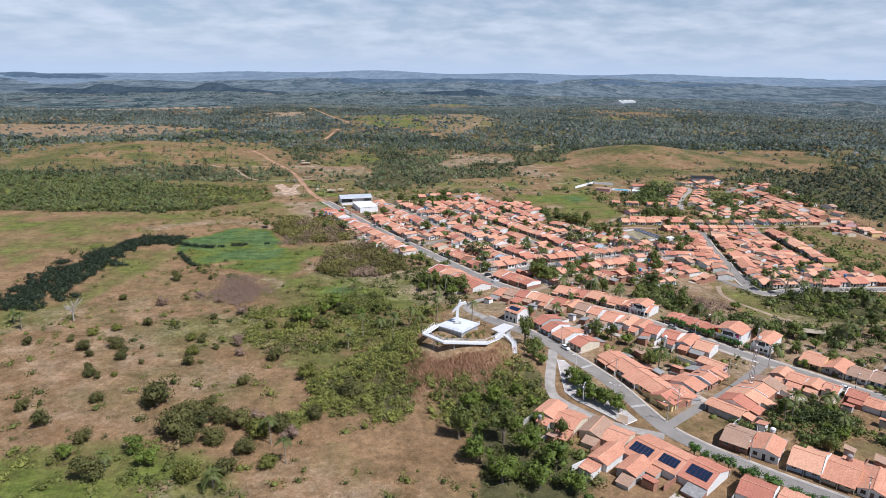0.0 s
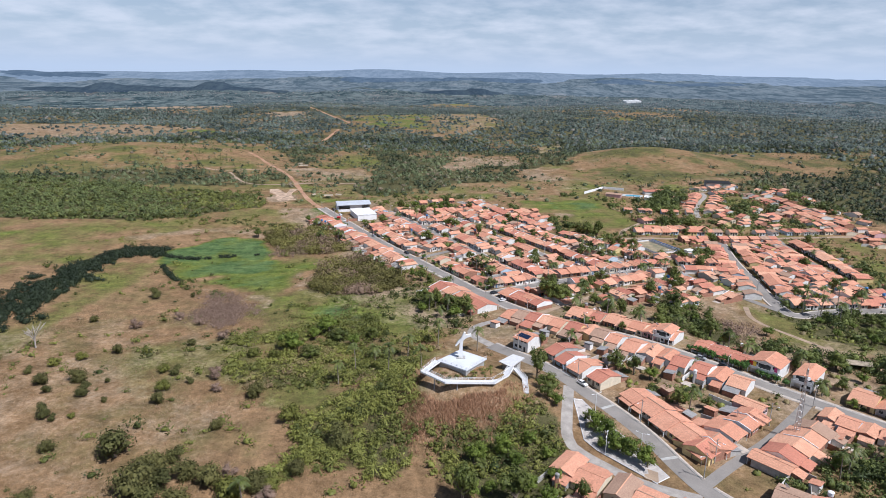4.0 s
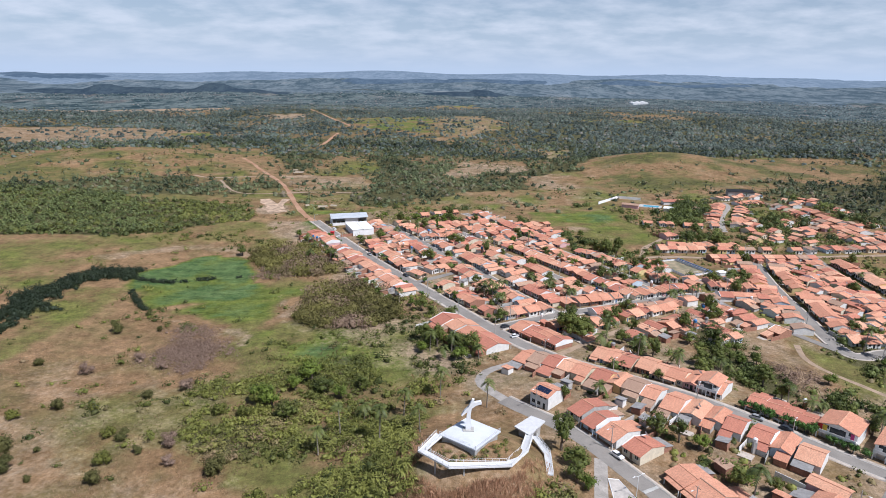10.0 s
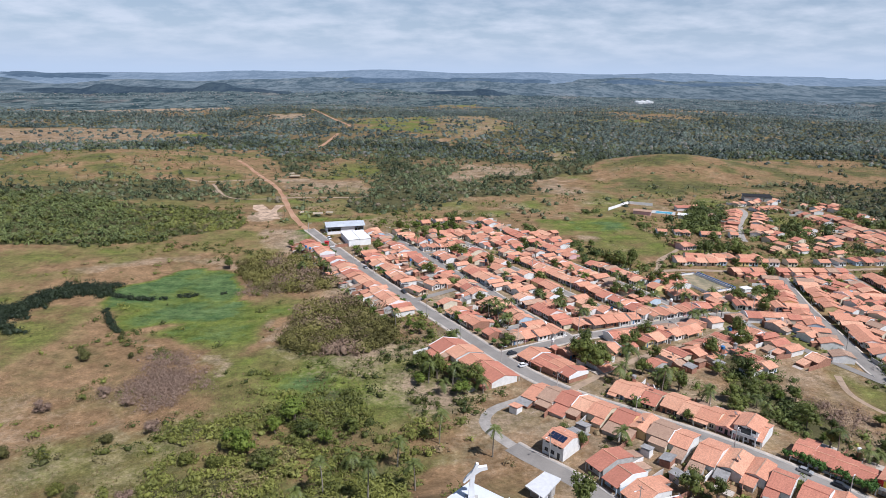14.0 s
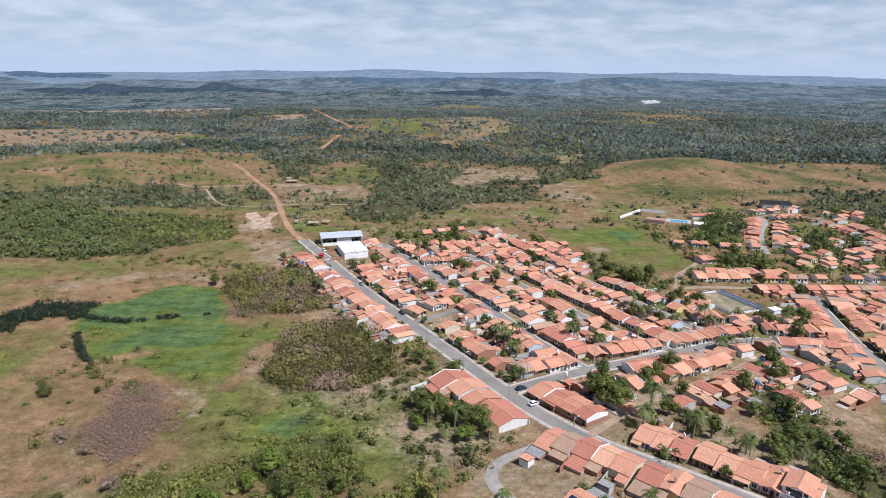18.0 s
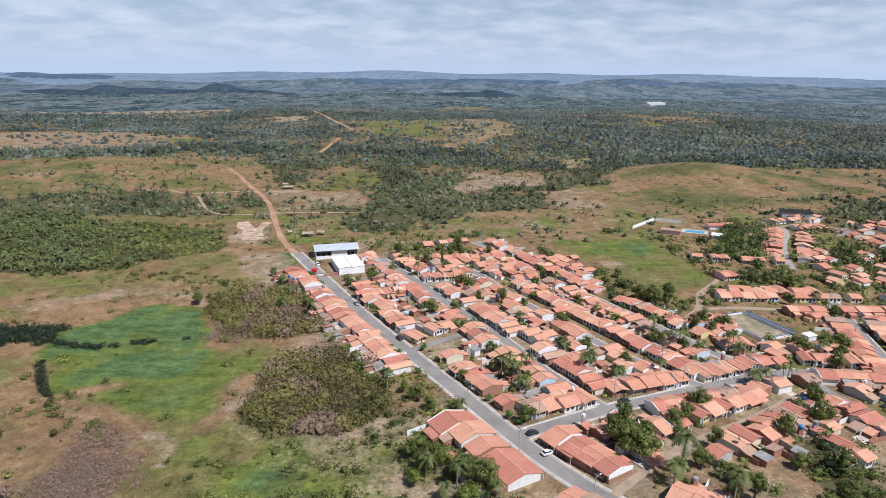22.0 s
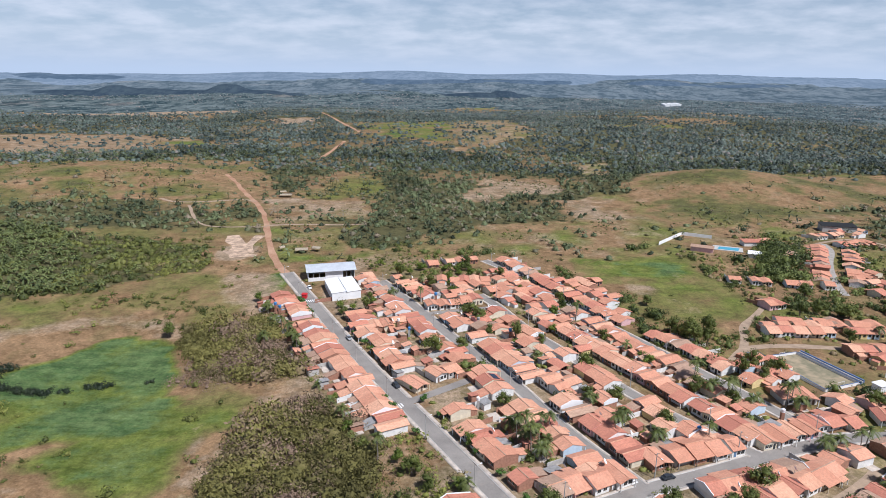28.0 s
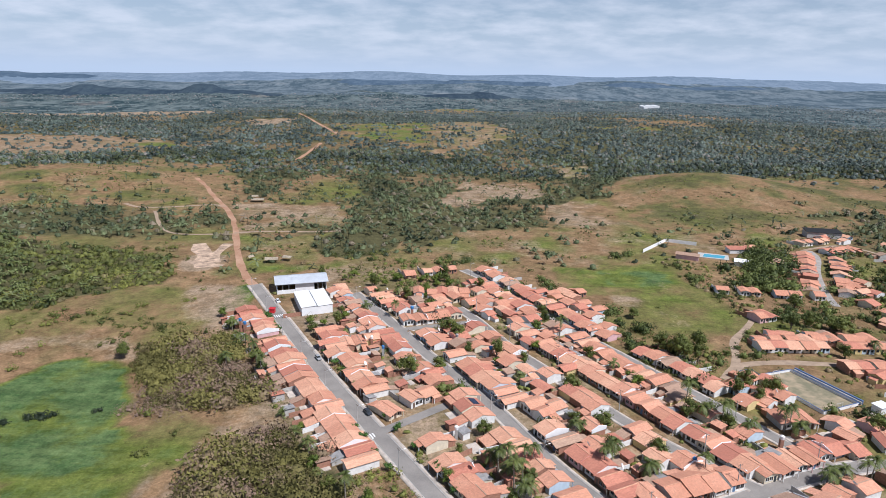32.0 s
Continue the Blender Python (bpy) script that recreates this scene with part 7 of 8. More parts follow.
# brush close by
p = np.stack([rng.uniform(-230, 300, 60000), rng.uniform(100, 620, 60000)], -1)
cv = cover(p[:, 0], p[:, 1])
kind = fnoise(p[:, 0], p[:, 1], 16, 17)
strip_ab = np.maximum(field(p[:, 0], p[:, 1], BRUSH_A, 3, 12), field(p[:, 0], p[:, 1], BRUSH_B, 3, 12))
hill = np.maximum(field(p[:, 0], p[:, 1], THICKET, 3, 22), field(p[:, 0], p[:, 1], FOOT_BRUSH, 2, 8))
dens = np.where(cv[:, 2] > 0.3, np.where(hill > 0.3, 0.1 + 0.75 * smooth(0.4, 0.56, fnoise(p[:, 0], p[:, 1], 21, 36)), 0.26), 0.0) + 0.02 * (field(p[:, 0], p[:, 1], RIM_FIELD, 2) < 0.5) + 0.035 * (fnoise(p[:, 0], p[:, 1], 40, 31) > 0.6) * (p[:, 0] < -20)
dens = np.maximum(dens, 0.3 * smooth(30, 10, near_line(p[:, 0], p[:, 1], [(10, 300), (0, 330), (-20, 372)])) * (p[:, 0] < 14))
dens = np.maximum(dens, 0.12 * smooth(1.2, 0.8, np.hypot((p[:, 0] + 40) / 46, (p[:, 1] - 322) / 22)))
dens = np.maximum(dens, 0.14 * smooth(1.2, 0.8, np.hypot((p[:, 0] + 92) / 46, (p[:, 1] - 140) / 36)))
dens = np.maximum(dens, 0.2 * smooth(12, 5, near_line(p[:, 0], p[:, 1], [(-118, 490), (-160, 500), (-200, 492)]) + 14 * (kind - 0.4)))
dens = np.maximum(dens, 0.22 * smooth(14, 6, near_line(p[:, 0], p[:, 1], [(72, 510), (84, 488), (104, 455), (118, 432)])))
dens = np.maximum(dens, 0.13 * smooth(0.5, 0.62, fnoise(p[:, 0], p[:, 1], 30, 61)) * (p[:, 0] > 105) * (p[:, 1] > 470))
dens = np.where(strip_ab > 0.4, 0.0, dens) * (1 - 0.97 * field(p[:, 0], p[:, 1], MEADOW, 2))
dens = dens * (cv[:, 0] < 0.9)
dens = np.maximum(dens, 0.6 * field(p[:, 0], p[:, 1], FOOT_BRUSH, 2, 8))
pick = rng.random(len(p)) < dens
p, hill, kind = p[pick], hill[pick], kind[pick]
pick = clear_of(p)
p, hill, kind = p[pick], hill[pick], kind[pick]
patchy = fnoise(p[:, 0], p[:, 1], 20, 71)
tint = np.stack([np.clip(0.35 * rng.random(len(p)) + 1.7 * (patchy - 0.4) + 0.28 * hill, 0, 1), np.clip(rng.normal(0.32, 0.16, len(p)) + 1.9 * (kind - 0.5) + 0.06 * hill, 0, 1)], -1)
sc = rng.uniform(0.4, 1.2, len(p)) ** 1.3 * 1.3 * (1 + 0.4 * (p[:, 0] < 60))
sc = np.where(hill > 0.3, rng.uniform(0.8, 2.4, len(p)), sc)
scatter("brush", BUSH, p, sc, tint, L_SHRUB, "dense green and brown brush on hill and pasture", "brush")
q = np.stack([rng.uniform(-136, -16, 9000), rng.uniform(336, 488, 9000)], -1)
inn = np.maximum(field(q[:, 0], q[:, 1], BRUSH_A, 2.5, 10), field(q[:, 0], q[:, 1], BRUSH_B, 2.5, 10))
q = q[rng.random(len(q)) < 0.3 * inn]
q = q[clear_of(q, 1.5, 2.0)]
pt, pd = fnoise(q[:, 0], q[:, 1], 17, 72), fnoise(q[:, 0], q[:, 1], 15, 73)
scatter("brown_brush", BILLOW, q, rng.uniform(1.5, 3.9, len(q)) * (0.65 + 0.9 * pt), np.stack([np.clip(0.5 * rng.random(len(q)) + 1.6 * (pt - 0.38), 0, 1), np.clip(0.5 * rng.random(len(q)) + 2.2 * (pd - 0.3), 0, 1)], -1), L_BRUSH, "dense billowing olive and brown brush beside the meadow", "brush")
tall = p[hill > 0.5]
tall = tall[fnoise(tall[:, 0], tall[:, 1], 15, 83) > 0.52][::7] + 0.5
tall = tall[clear_of(tall, 3, 3)]
scatter("thicket_trees", CANOPY, tall, rng.uniform(0.55, 1.0, len(tall)), np.stack([rng.random(len(tall)) ** 2 * 0.6, rng.random(len(tall)) * 0.35], -1), L_SHRUB, "dark rounded small trees standing above the brush", "trees")
thick = p[(hill > 0.5) & (p[:, 1] < 262) & (p[:, 0] > -50)][::2] + 0.8
thick = thick[clear_of(thick)]
scatter("young_palms", [palm_ball(60 + i, h, 17, 2.4, 0.24) for i, h in enumerate((0.4, 0.9, 1.8))], thick, rng.uniform(0.7, 1.3, len(thick)), np.stack([0.5 + 0.5 * rng.random(len(thick)), rng.random(len(thick)) * 0.7], -1), L_SHRUB, "young bright palms among the brush", "palms")
# grass and low shrubs inside the ring of the walkway
q = np.stack([rng.uniform(-3, 18, 260), rng.uniform(214.5, 228, 260)], -1)
q = q[(np.abs((q[:, 0] - 6.5) / 8.8) + np.abs((q[:, 1] - 225) / 8.6) > 1.0) & (near_line(q[:, 0], q[:, 1], [(w[0], w[1]) for w in WALK]) > 1.9) & (q[:, 1] > 214.6 + 0.1 * np.abs(q[:, 0] - 2)) & (q[:, 0] < 17)]
scatter("ring_shrubs", BUSH, q, rng.uniform(0.25, 0.75, len(q)), np.stack([rng.random(len(q)), rng.random(len(q))], -1), L_SHRUB, "low shrubs and grass between platform and walkway", "shrubs")
# shrubs in the yards
p = np.stack([rng.uniform(-70, 300, 14000), rng.uniform(150, 620, 14000)], -1)
inside = (near_line(p[:, 0], p[:, 1], TOWN + [(190, 200)]) < 85) | ((p[:, 0] > 90) & (p[:, 1] > 340))
inside &= (p[:, 0] > -64 + (520 - p[:, 1]) * 0.46) & ~((p[:, 0] < 40) & (p[:, 1] < 260))
inside &= ~((np.abs(p[:, 0] - 92) < 44) & (np.abs(p[:, 1] - 555) < 62) & (p[:, 0] + 0.55 * p[:, 1] > 365))
inside &= (field(p[:, 0], p[:, 1], RIM_FIELD, 2) < 0.4) & (field(p[:, 0], p[:, 1], MEADOW, 2) < 0.4)
p = p[inside & (rng.random(len(p)) < 0.06 + 0.8 * smooth(0.46, 0.58, fnoise(p[:, 0], p[:, 1], 26, 44)))]
p = p[clear_of(p, 3.0, 0.9)]
scatter("yard_shrubs", UNDER, p, rng.uniform(0.5, 1.45, len(p)), np.stack([rng.random(len(p)), rng.random(len(p)) ** 0.7], -1), L_SHRUB, "shrubs and young trees in the back yards", "shrubs")
# the dark tree belt by the meadow
BELT = [(-208, 280), (-205, 300), (-208, 342), (-207, 402), (-196, 420), (-178, 414)]
c, s, t = along(BELT, 0.55)
w = 7.0 + 11.0 * smooth(20, 150, t[-1] - t)
p = c + s * (rng.normal(0, 0.55, len(c)) * w)[:, None]
p = np.concatenate([p, p + rng.normal(0, 2, p.shape)])
big = len(p)
for arm, gap in (([(-178, 413), (-166, 409), (-154, 410)], 0.9), ([(-151, 412), (-148, 413)], 1.2), ([(-142, 416), (-135, 418)], 0.9), ([(-122, 421), (-120, 422)], 1.6), ([(-170, 394), (-165, 386), (-158, 376), (-150, 367)], 1.1)):
    q = along(arm, gap)[0]
    p = np.concatenate([p, q + rng.normal(0, 0.6, q.shape)])
sc = rng.uniform(1.2, 2.6, len(p))
sc[big:] = rng.uniform(0.9, 1.5, len(p) - big)
sc[:big] *= 0.4
sc[big:] *= 0.42
scatter("tree_belt", CANOPY, p, sc, np.stack([rng.random(len(p)) * 0.5, rng.random(len(p)) * 0.3], -1), L_BELT, "dark line of trees beside a green meadow", "tree belt")
# leafless purple-brown thickets
p = np.concatenate([np.stack([rng.normal(cx, r, n), rng.normal(cy, r * 1.1, n)], -1) for cx, cy, r, n in ((-107, 317, 7.0, 340), (-114, 338, 4.5, 60), (-100, 428, 6, 80), (-64, 384, 6, 60), (-48, 372, 6, 50), (-100, 300, 3, 30), (134, 296, 5, 50))])
scatter("dry_thicket", TWIG, p, rng.uniform(1.2, 2.7, len(p)), np.zeros((len(p), 2)), L_DRY, "leafless purple-brown thicket", "thicket")
# the dense palm wood and scrub west of the dirt road
p = np.stack([rng.uniform(-540, -118, 7600), rng.uniform(488, 690, 7600)], -1)
inn = field(p[:, 0], p[:, 1], PALM_WOOD, 6, 24, 5)
p = p[rng.random(len(p)) < 0.85 * inn]
p = p[clear_of(p, 6, 2)]
low = rng.random(len(p)) < 0.42
dark = fnoise(p[:, 0], p[:, 1], 40, 29)
scatter("wood_undergrowth", UNDER, p[low], rng.uniform(1.3, 2.7, low.sum()), np.stack([np.clip(0.3 * rng.random(low.sum()) + 1.2 * (dark[low] - 0.5), 0, 1), np.clip(rng.random(low.sum()) * 0.76 + 0.1 * (p[low, 0] > -200), 0, 1)], -1), L_SHRUB, "dark scrub under the palms", "brush")
pl = p[~low]
pl = pl[rng.random(len(pl)) < 0.08 + 0.75 * smooth(-205, -265, pl[:, 0] + 0.6 * (pl[:, 1] - 560))]
scatter("palm_grove", [palm_ball(70 + i, h, 9, 3.6, 0.6) for i, h in enumerate((2.0, 3.0, 4.2))], pl, rng.uniform(0.75, 1.2, len(pl)), np.stack([0.2 + 0.8 * rng.random(len(pl)), rng.random(len(pl)) * 0.8], -1), L_GROVEPALM, "dense grove of feathery green palms", "palms")
# dark trees and scrub among the last houses to the north-east
p = np.stack([rng.uniform(120, 340, 2600), rng.uniform(500, 680, 2600)], -1)
p = p[rng.random(len(p)) < (0.02 + 0.75 * smooth(0.5, 0.6, fnoise(p[:, 0], p[:, 1], 34, 53)) * smooth(222, 236, p[:, 0]) + 0.9 * bell(p[:, 0], p[:, 1], 212, 618, 14, 26) + 0.8 * bell(p[:, 0], p[:, 1], 190, 580, 14, 18) + 0.6 * bell(p[:, 0], p[:, 1], 180, 515, 22, 9) + 0.7 * bell(p[:, 0], p[:, 1], 116, 624, 12, 5)) * (field(p[:, 0], p[:, 1], MEADOW, 2) < 0.4)]
p = p[clear_of(p, 3.5, 1.5)]
scatter("edge_scrub", UNDER, p, rng.uniform(0.9, 2.3, len(p)), np.stack([rng.random(len(p)) * 0.5, rng.random(len(p)) ** 0.8], -1), L_SHRUB, "dark scrub and small trees at the edge of town", "scrub")
# scrub on the open rises north of the town
p = np.stack([rng.uniform(-560, 640, 46000), rng.uniform(556, 1020, 46000)], -1)
clump = fnoise(p[:, 0], p[:, 1], 26, 77) + 0.06 * bell(p[:, 0], p[:, 1], -90, 640, 190, 110)
for pts, r in (([(242, 714), (272, 721), (310, 724), (329, 711)], 5), ([(290, 824), (298, 826)], 7), ([(290, 769), (302, 769)], 8), ([(318, 747), (346, 750)], 9), ([(256, 722), (266, 724)], 5), ([(60, 812), (110, 818)], 8)):
    clump = clump + 0.4 * smooth(r, r * 0.4, near_line(p[:, 0], p[:, 1], pts))
stand = smooth(0.54, 0.64, clump)
pick = (rng.random(len(p)) < 0.1 + 0.6 * stand) & (wood(p[:, 0], p[:, 1]) < 0.35) & (np.abs(p[:, 0]) < 0.72 * p[:, 1] - 60) & ~((p[:, 0] > 50) & (p[:, 0] < 152) & (p[:, 1] < 612)) & (field(p[:, 0], p[:, 1], PALM_WOOD, 3) < 0.5) & ~((p[:, 0] < -140) & (p[:, 1] < 600))
p, stand = p[pick], stand[pick]
pick = clear_of(p, 2, 2.5)
p, stand = p[pick], stand[pick]
scatter("upland_scrub", LOW, p, rng.uniform(0.4, 1.0, len(p)) ** 1.5 * (0.3 + 0.75 * stand * rng.random(len(p))), np.stack([rng.random(len(p)) * 0.6 + 0.35 * (1 - stand), rng.random(len(p)) ** 0.8], -1), L_SHRUB, "scattered scrub on grassy rises", "scrub")
# forest: palms and broadleaf clumps
def forest(n, y0, y1, scale, palms, name, tm, d_mul=1.0, mat=L_FOREST):
    d = np.sqrt(rng.uniform(y0 ** 2, y1 ** 2, n))
    a = rng.uniform(radians(-41), radians(40), n)
    q = np.stack([np.sin(a) * d, np.cos(a) * d], -1)
    dn = wood(q[:, 0], q[:, 1]) * d_mul
    q = q[(rng.random(n) < dn) & (table_hill(q[:, 0], q[:, 1]) < 6)]
    q = q[(q[:, 1] > 440) & ((q[:, 0] > -150) | (q[:, 1] > 640)) & (near_line(q[:, 0], q[:, 1], RED) > 6) & (near_line(q[:, 0], q[:, 1], RED_FAR) > 9) & (near_line(q[:, 0], q[:, 1], RED_MID) > 8) & (near_line(q[:, 0], q[:, 1], SIDE) > 4) & (near_line(q[:, 0], q[:, 1], SIDE_C) > 3)]
    tk = np.array(TAKEN)
    near = q[:, 1] < 700
    okk = np.ones(len(q), bool)
    for a0, b0, r0 in tk:
        okk[near] &= np.hypot(q[near, 0] - a0, q[near, 1] - b0) > r0 + 3
    for pts, hw in STREETS:
        okk[near] &= near_line(q[near, 0], q[near, 1], pts) > hw + 4
    q = q[okk]
    fn, f2 = fnoise(q[:, 0], q[:, 1], 70, 51), fnoise(q[:, 0], q[:, 1], 22, 52)
    deep = 0.35 * smooth(300, 380, q[:, 0]) * smooth(860, 700, q[:, 1])
    tn = np.stack([np.clip(rng.random(len(q)) * 0.6 + 1.1 * (fn - 0.42) + 1.2 * (f2 - 0.5) - deep, 0, 1), np.clip(rng.normal(0.4, 0.28, len(q)) + 0.7 * (fn - 0.5), 0, 1)], -1)
    scatter(name, tm, q, rng.uniform(0.75, 1.25, len(q)) * scale, tn, mat, "palm and scrub forest across the plain" if palms else "mixed scrub woodland across the plain", "forest")


forest(10000, 440, 1150, 1.1, True, "palm_forest", FPALM)
forest(11500, 440, 1150, 1.35, False, "scrub_forest", CLUMP)
# the woods beyond about 1 km wear leaf colours with haze painted in
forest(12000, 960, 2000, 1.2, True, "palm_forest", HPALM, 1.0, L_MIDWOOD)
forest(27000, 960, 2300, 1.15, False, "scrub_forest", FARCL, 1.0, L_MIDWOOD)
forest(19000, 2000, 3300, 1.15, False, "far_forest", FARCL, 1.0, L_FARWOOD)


# grass tufts on the near slopes
def tuft(seed):
    q = np.random.default_rng(seed)
    v = []
    for i in range(9):
        a, r = q.uniform(0, 6.28), q.uniform(0.05, 0.7)
        x, y = math.cos(a) * r, math.sin(a) * r
        lx, ly = q.normal(0, 0.28, 2)
        c, s = math.cos(a + 1.5) * 0.055, math.sin(a + 1.5) * 0.055
        h = q.uniform(0.5, 1.15)
        v += [(x - c, y - s, 0), (x + c, y + s, 0), (x + lx + c * 0.3, y + ly + s * 0.3, h), (x + lx - c * 0.3, y + ly - s * 0.3, h)]
    return np.array(v), np.arange(36).reshape(-1, 4)


p = np.concatenate([np.stack([rng.uniform(-180, 45, 26000), rng.uniform(105, 330, 26000)], -1), np.stack([rng.normal(5, 16, 11000), rng.normal(210, 10, 11000)], -1)])
dn = np.maximum(1.0 * bell(p[:, 0], p[:, 1], 6, 212, 20, 12) * (1 - 0.7 * field(p[:, 0], p[:, 1], FOOT_BRUSH, 2, 8)), 0.75 * smooth(-8, -30, p[:, 0]) * smooth(0.4, 0.6, fnoise(p[:, 0], p[:, 1], 14, 61)))
p = p[rng.random(len(p)) < dn]
p = p[clear_of(p, 1.0, 0.5)]
cv = cover(p[:, 0], p[:, 1])
tn = np.stack([rng.random(len(p)), np.clip(1.25 - 0.9 * cv[:, 0] + rng.normal(0, 0.12, len(p)), 0, 1)], -1)
L_GRASS = leaf("dry_grass", (0.22, 0.135, 0.066), (0.37, 0.235, 0.125), (0.5, 0.3, 0.18), 0.9)
mound = p[:, 0] > -14
scatter("grass", [tuft(i) for i in range(6)], p[mound], rng.uniform(0.7, 1.5, mound.sum()), tn[mound], L_GRASS, "dry brown grass tufts on the slopes", "grass")
L_LOWGRASS = leaf("pasture_grass", (0.12, 0.1, 0.045), (0.25, 0.19, 0.095), (0.4, 0.275, 0.165), 0.9)
scatter("grass", [tuft(i) for i in range(6)], p[~mound], rng.uniform(0.4, 0.85, (~mound).sum()), tn[~mound], L_LOWGRASS, "low dry grass tufts on the pasture", "grass")


# ---- street furniture ----
def lamp_post(x, y, toward, h=8.5):
    """A concrete pole with a crossarm and a street lamp; toward: the angle in which the lamp reaches."""
    ob = thing("utility_pole", Matrix.Translation((x, y, gz1(x, y))) @ Matrix.Rotation(toward, 4, "Z"), "grey concrete utility pole with a street lamp", "pole", "utility poles")
    part("pole", Geo().tube([(0, 0, -0.6), (0, 0, h)], [0.17, 0.1], 7), M_CONC, ob)
    part("crossarm", Geo().box(-0.06, 0.06, -0.9, 0.9, h - 0.5, h - 0.38), M_WOOD, ob)
    arm = part("lamp_arm", Geo().tube([(0, 0, h - 1.4), (0.8, 0, h - 0.9), (1.9, 0, h - 0.8)], [0.05, 0.045, 0.04], 5), M_STEEL, ob)
    part("lamp_head", Geo().box(1.7, 2.4, -0.13, 0.13, h - 0.92, h - 0.76), M_WHITE, arm)


for pts, hw, gap, sg in ((MAIN, 3.0, 30, 1), (HILL, 2.8, 30, -1), (SECOND, 3.0, 32, 1), (THIRD, 2.9, 34, -1), (FOURTH, 2.9, 36, 1), (CROSS, 3.1, 32, -1), (EAST, 3.2, 40, 1), (TOWER, 3.0, 34, -1)):
    c, s, t = along(pts, 1.0)
    for k in range(12, len(c) - 4, gap):
        q = c[k] + s[k] * sg * (hw + 0.75)
        lamp_post(q[0], q[1], math.atan2(-s[k][1] * sg, -s[k][0] * sg))
for x, y, a in ((52, 222, 0.5), (61, 200, 2.6), (50, 199, 1.2)):
    ob = thing("park_lamp", level(x, y, gz1(x, y)) @ Matrix.Rotation(a, 4, "Z"), "white double-armed park lamp", "street lamp", "park lamps")
    part("pole", Geo().tube([(0, 0, -0.3), (0, 0, 7)], [0.1, 0.07], 7), M_WHITE, ob)
    for sgn in (-1, 1):
        arm = part("arm", Geo().tube([(0, 0, 6.9), (sgn * 1.4, 0, 7.2)], [0.05, 0.04], 5), M_WHITE, ob)
        part("lamp_head", Geo().box(min(sgn * 1.3, sgn * 2.1), max(sgn * 1.3, sgn * 2.1), -0.14, 0.14, 7.15, 7.3), M_WHITE, arm)


def car(x, y, ang, mat, label):
    """A small parked car with its nose along the angle."""
    ob = thing("car", level(x, y, gz1(x, y) + 0.1) @ Matrix.Rotation(ang, 4, "Z"), label, "car", "parked cars")
    prof = [(-2.05, 0.35), (-2.1, 0.8), (-1.9, 1.0), (-1.1, 1.05), (0.75, 1.02), (1.7, 0.9), (2.05, 0.72), (2.05, 0.35)]
    n = len(prof)
    v = [(px, -0.84, pz) for px, pz in prof] + [(px, 0.84, pz) for px, pz in prof]
    part("body", Geo().solid(v, [tuple(range(n)), tuple(range(2 * n - 1, n - 1, -1))] + [(i, n + i, n + (i + 1) % n, (i + 1) % n) for i in range(n)]), mat, ob)
    cab = [(-1.75, 1.02), (-1.35, 1.45), (0.25, 1.48), (0.95, 1.02)]
    v = [(px, -0.74 + 0.1 * (pz > 1.2), pz) for px, pz in cab] + [(px, 0.74 - 0.1 * (pz > 1.2), pz) for px, pz in cab]
    part("window_band", Geo().solid(v, [(0, 1, 2, 3), (7, 6, 5, 4), (0, 4, 5, 1), (2, 6, 7, 3)]), M_GLASS, ob)
    part("roof_panel", Geo().slab((-1.38, -0.66, 1.52), (0.28, -0.66, 1.54), (0.28, 0.66, 1.54), (-1.38, 0.66, 1.52), 0.08), mat, ob)
    for wx in (-1.3, 1.3):
        for wy in (-0.8, 0.8):
            part("wheel", Geo().tube([(wx, wy - 0.1, 0.31), (wx, wy + 0.1, 0.31)], [0.31, 0.31], 10), M_DARK, ob)


P_CARW, P_CARD, P_CARR = plain("white_car_paint", (0.75, 0.75, 0.75), 0.3, 0, 0.03), plain("dark_car_paint", (0.04, 0.045, 0.055), 0.3, 0, 0.1), plain("red_car_paint", (0.42, 0.03, 0.03), 0.3, 0, 0.05)
P_CARS = plain("silver_car_paint", (0.42, 0.43, 0.44), 0.3, 0.3, 0.05)
for x, y, a, m, lb in ((51.2, 239.5, -0.98, P_CARW, "white hatchback parked at the street side"), (26.5, 343.5, 0.5, P_CARD, "dark car parked near a street corner"), (150, 212, -0.8, P_CARW, "white car parked on the street"),
                       (-24, 418, -1.0, P_CARD, "dark car parked by the kerb"), (-50, 461, -1.05, P_CARS, "silver car parked by the kerb"), (36, 385, -1.1, P_CARS, "silver car parked by the kerb"), (62, 366.5, 0.4, P_CARD, "dark car parked by the kerb"),
                       (110, 256.5, -0.72, P_CARD, "dark car parked under street trees"), (103, 262, -0.72, P_CARS, "silver car parked under street trees"), (-84, 526, -1.05, P_CARW, "white car parked by the kerb"), (118, 379, 0.4, P_CARR, "red car by a house"), (30, 332, 0.5, P_CARW, "white van-like car beside a house")):
    car(x, y, a, m, lb)


def water_tank(x, y, z, mat, s=1.0):
    ob = thing("water_tank", level(x, y, z), "round plastic water tank on a small tower", "water tank", "water tanks")
    part("tower", Geo().box(-0.6 * s, 0.6 * s, -0.6 * s, 0.6 * s, -1.2, 3.6), M_BRICK if rnd.random() < 0.6 else M_CONC, ob)
    part("tank", Geo().tube([(0, 0, 3.6), (0, 0, 4.7), (0, 0, 4.9)], [0.7 * s, 0.82 * s, 0.55 * s], 12), mat, ob)
    part("lid", Geo().tube([(0, 0, 4.88), (0, 0, 5.0)], [0.5 * s, 0.4 * s], 12), mat, ob)


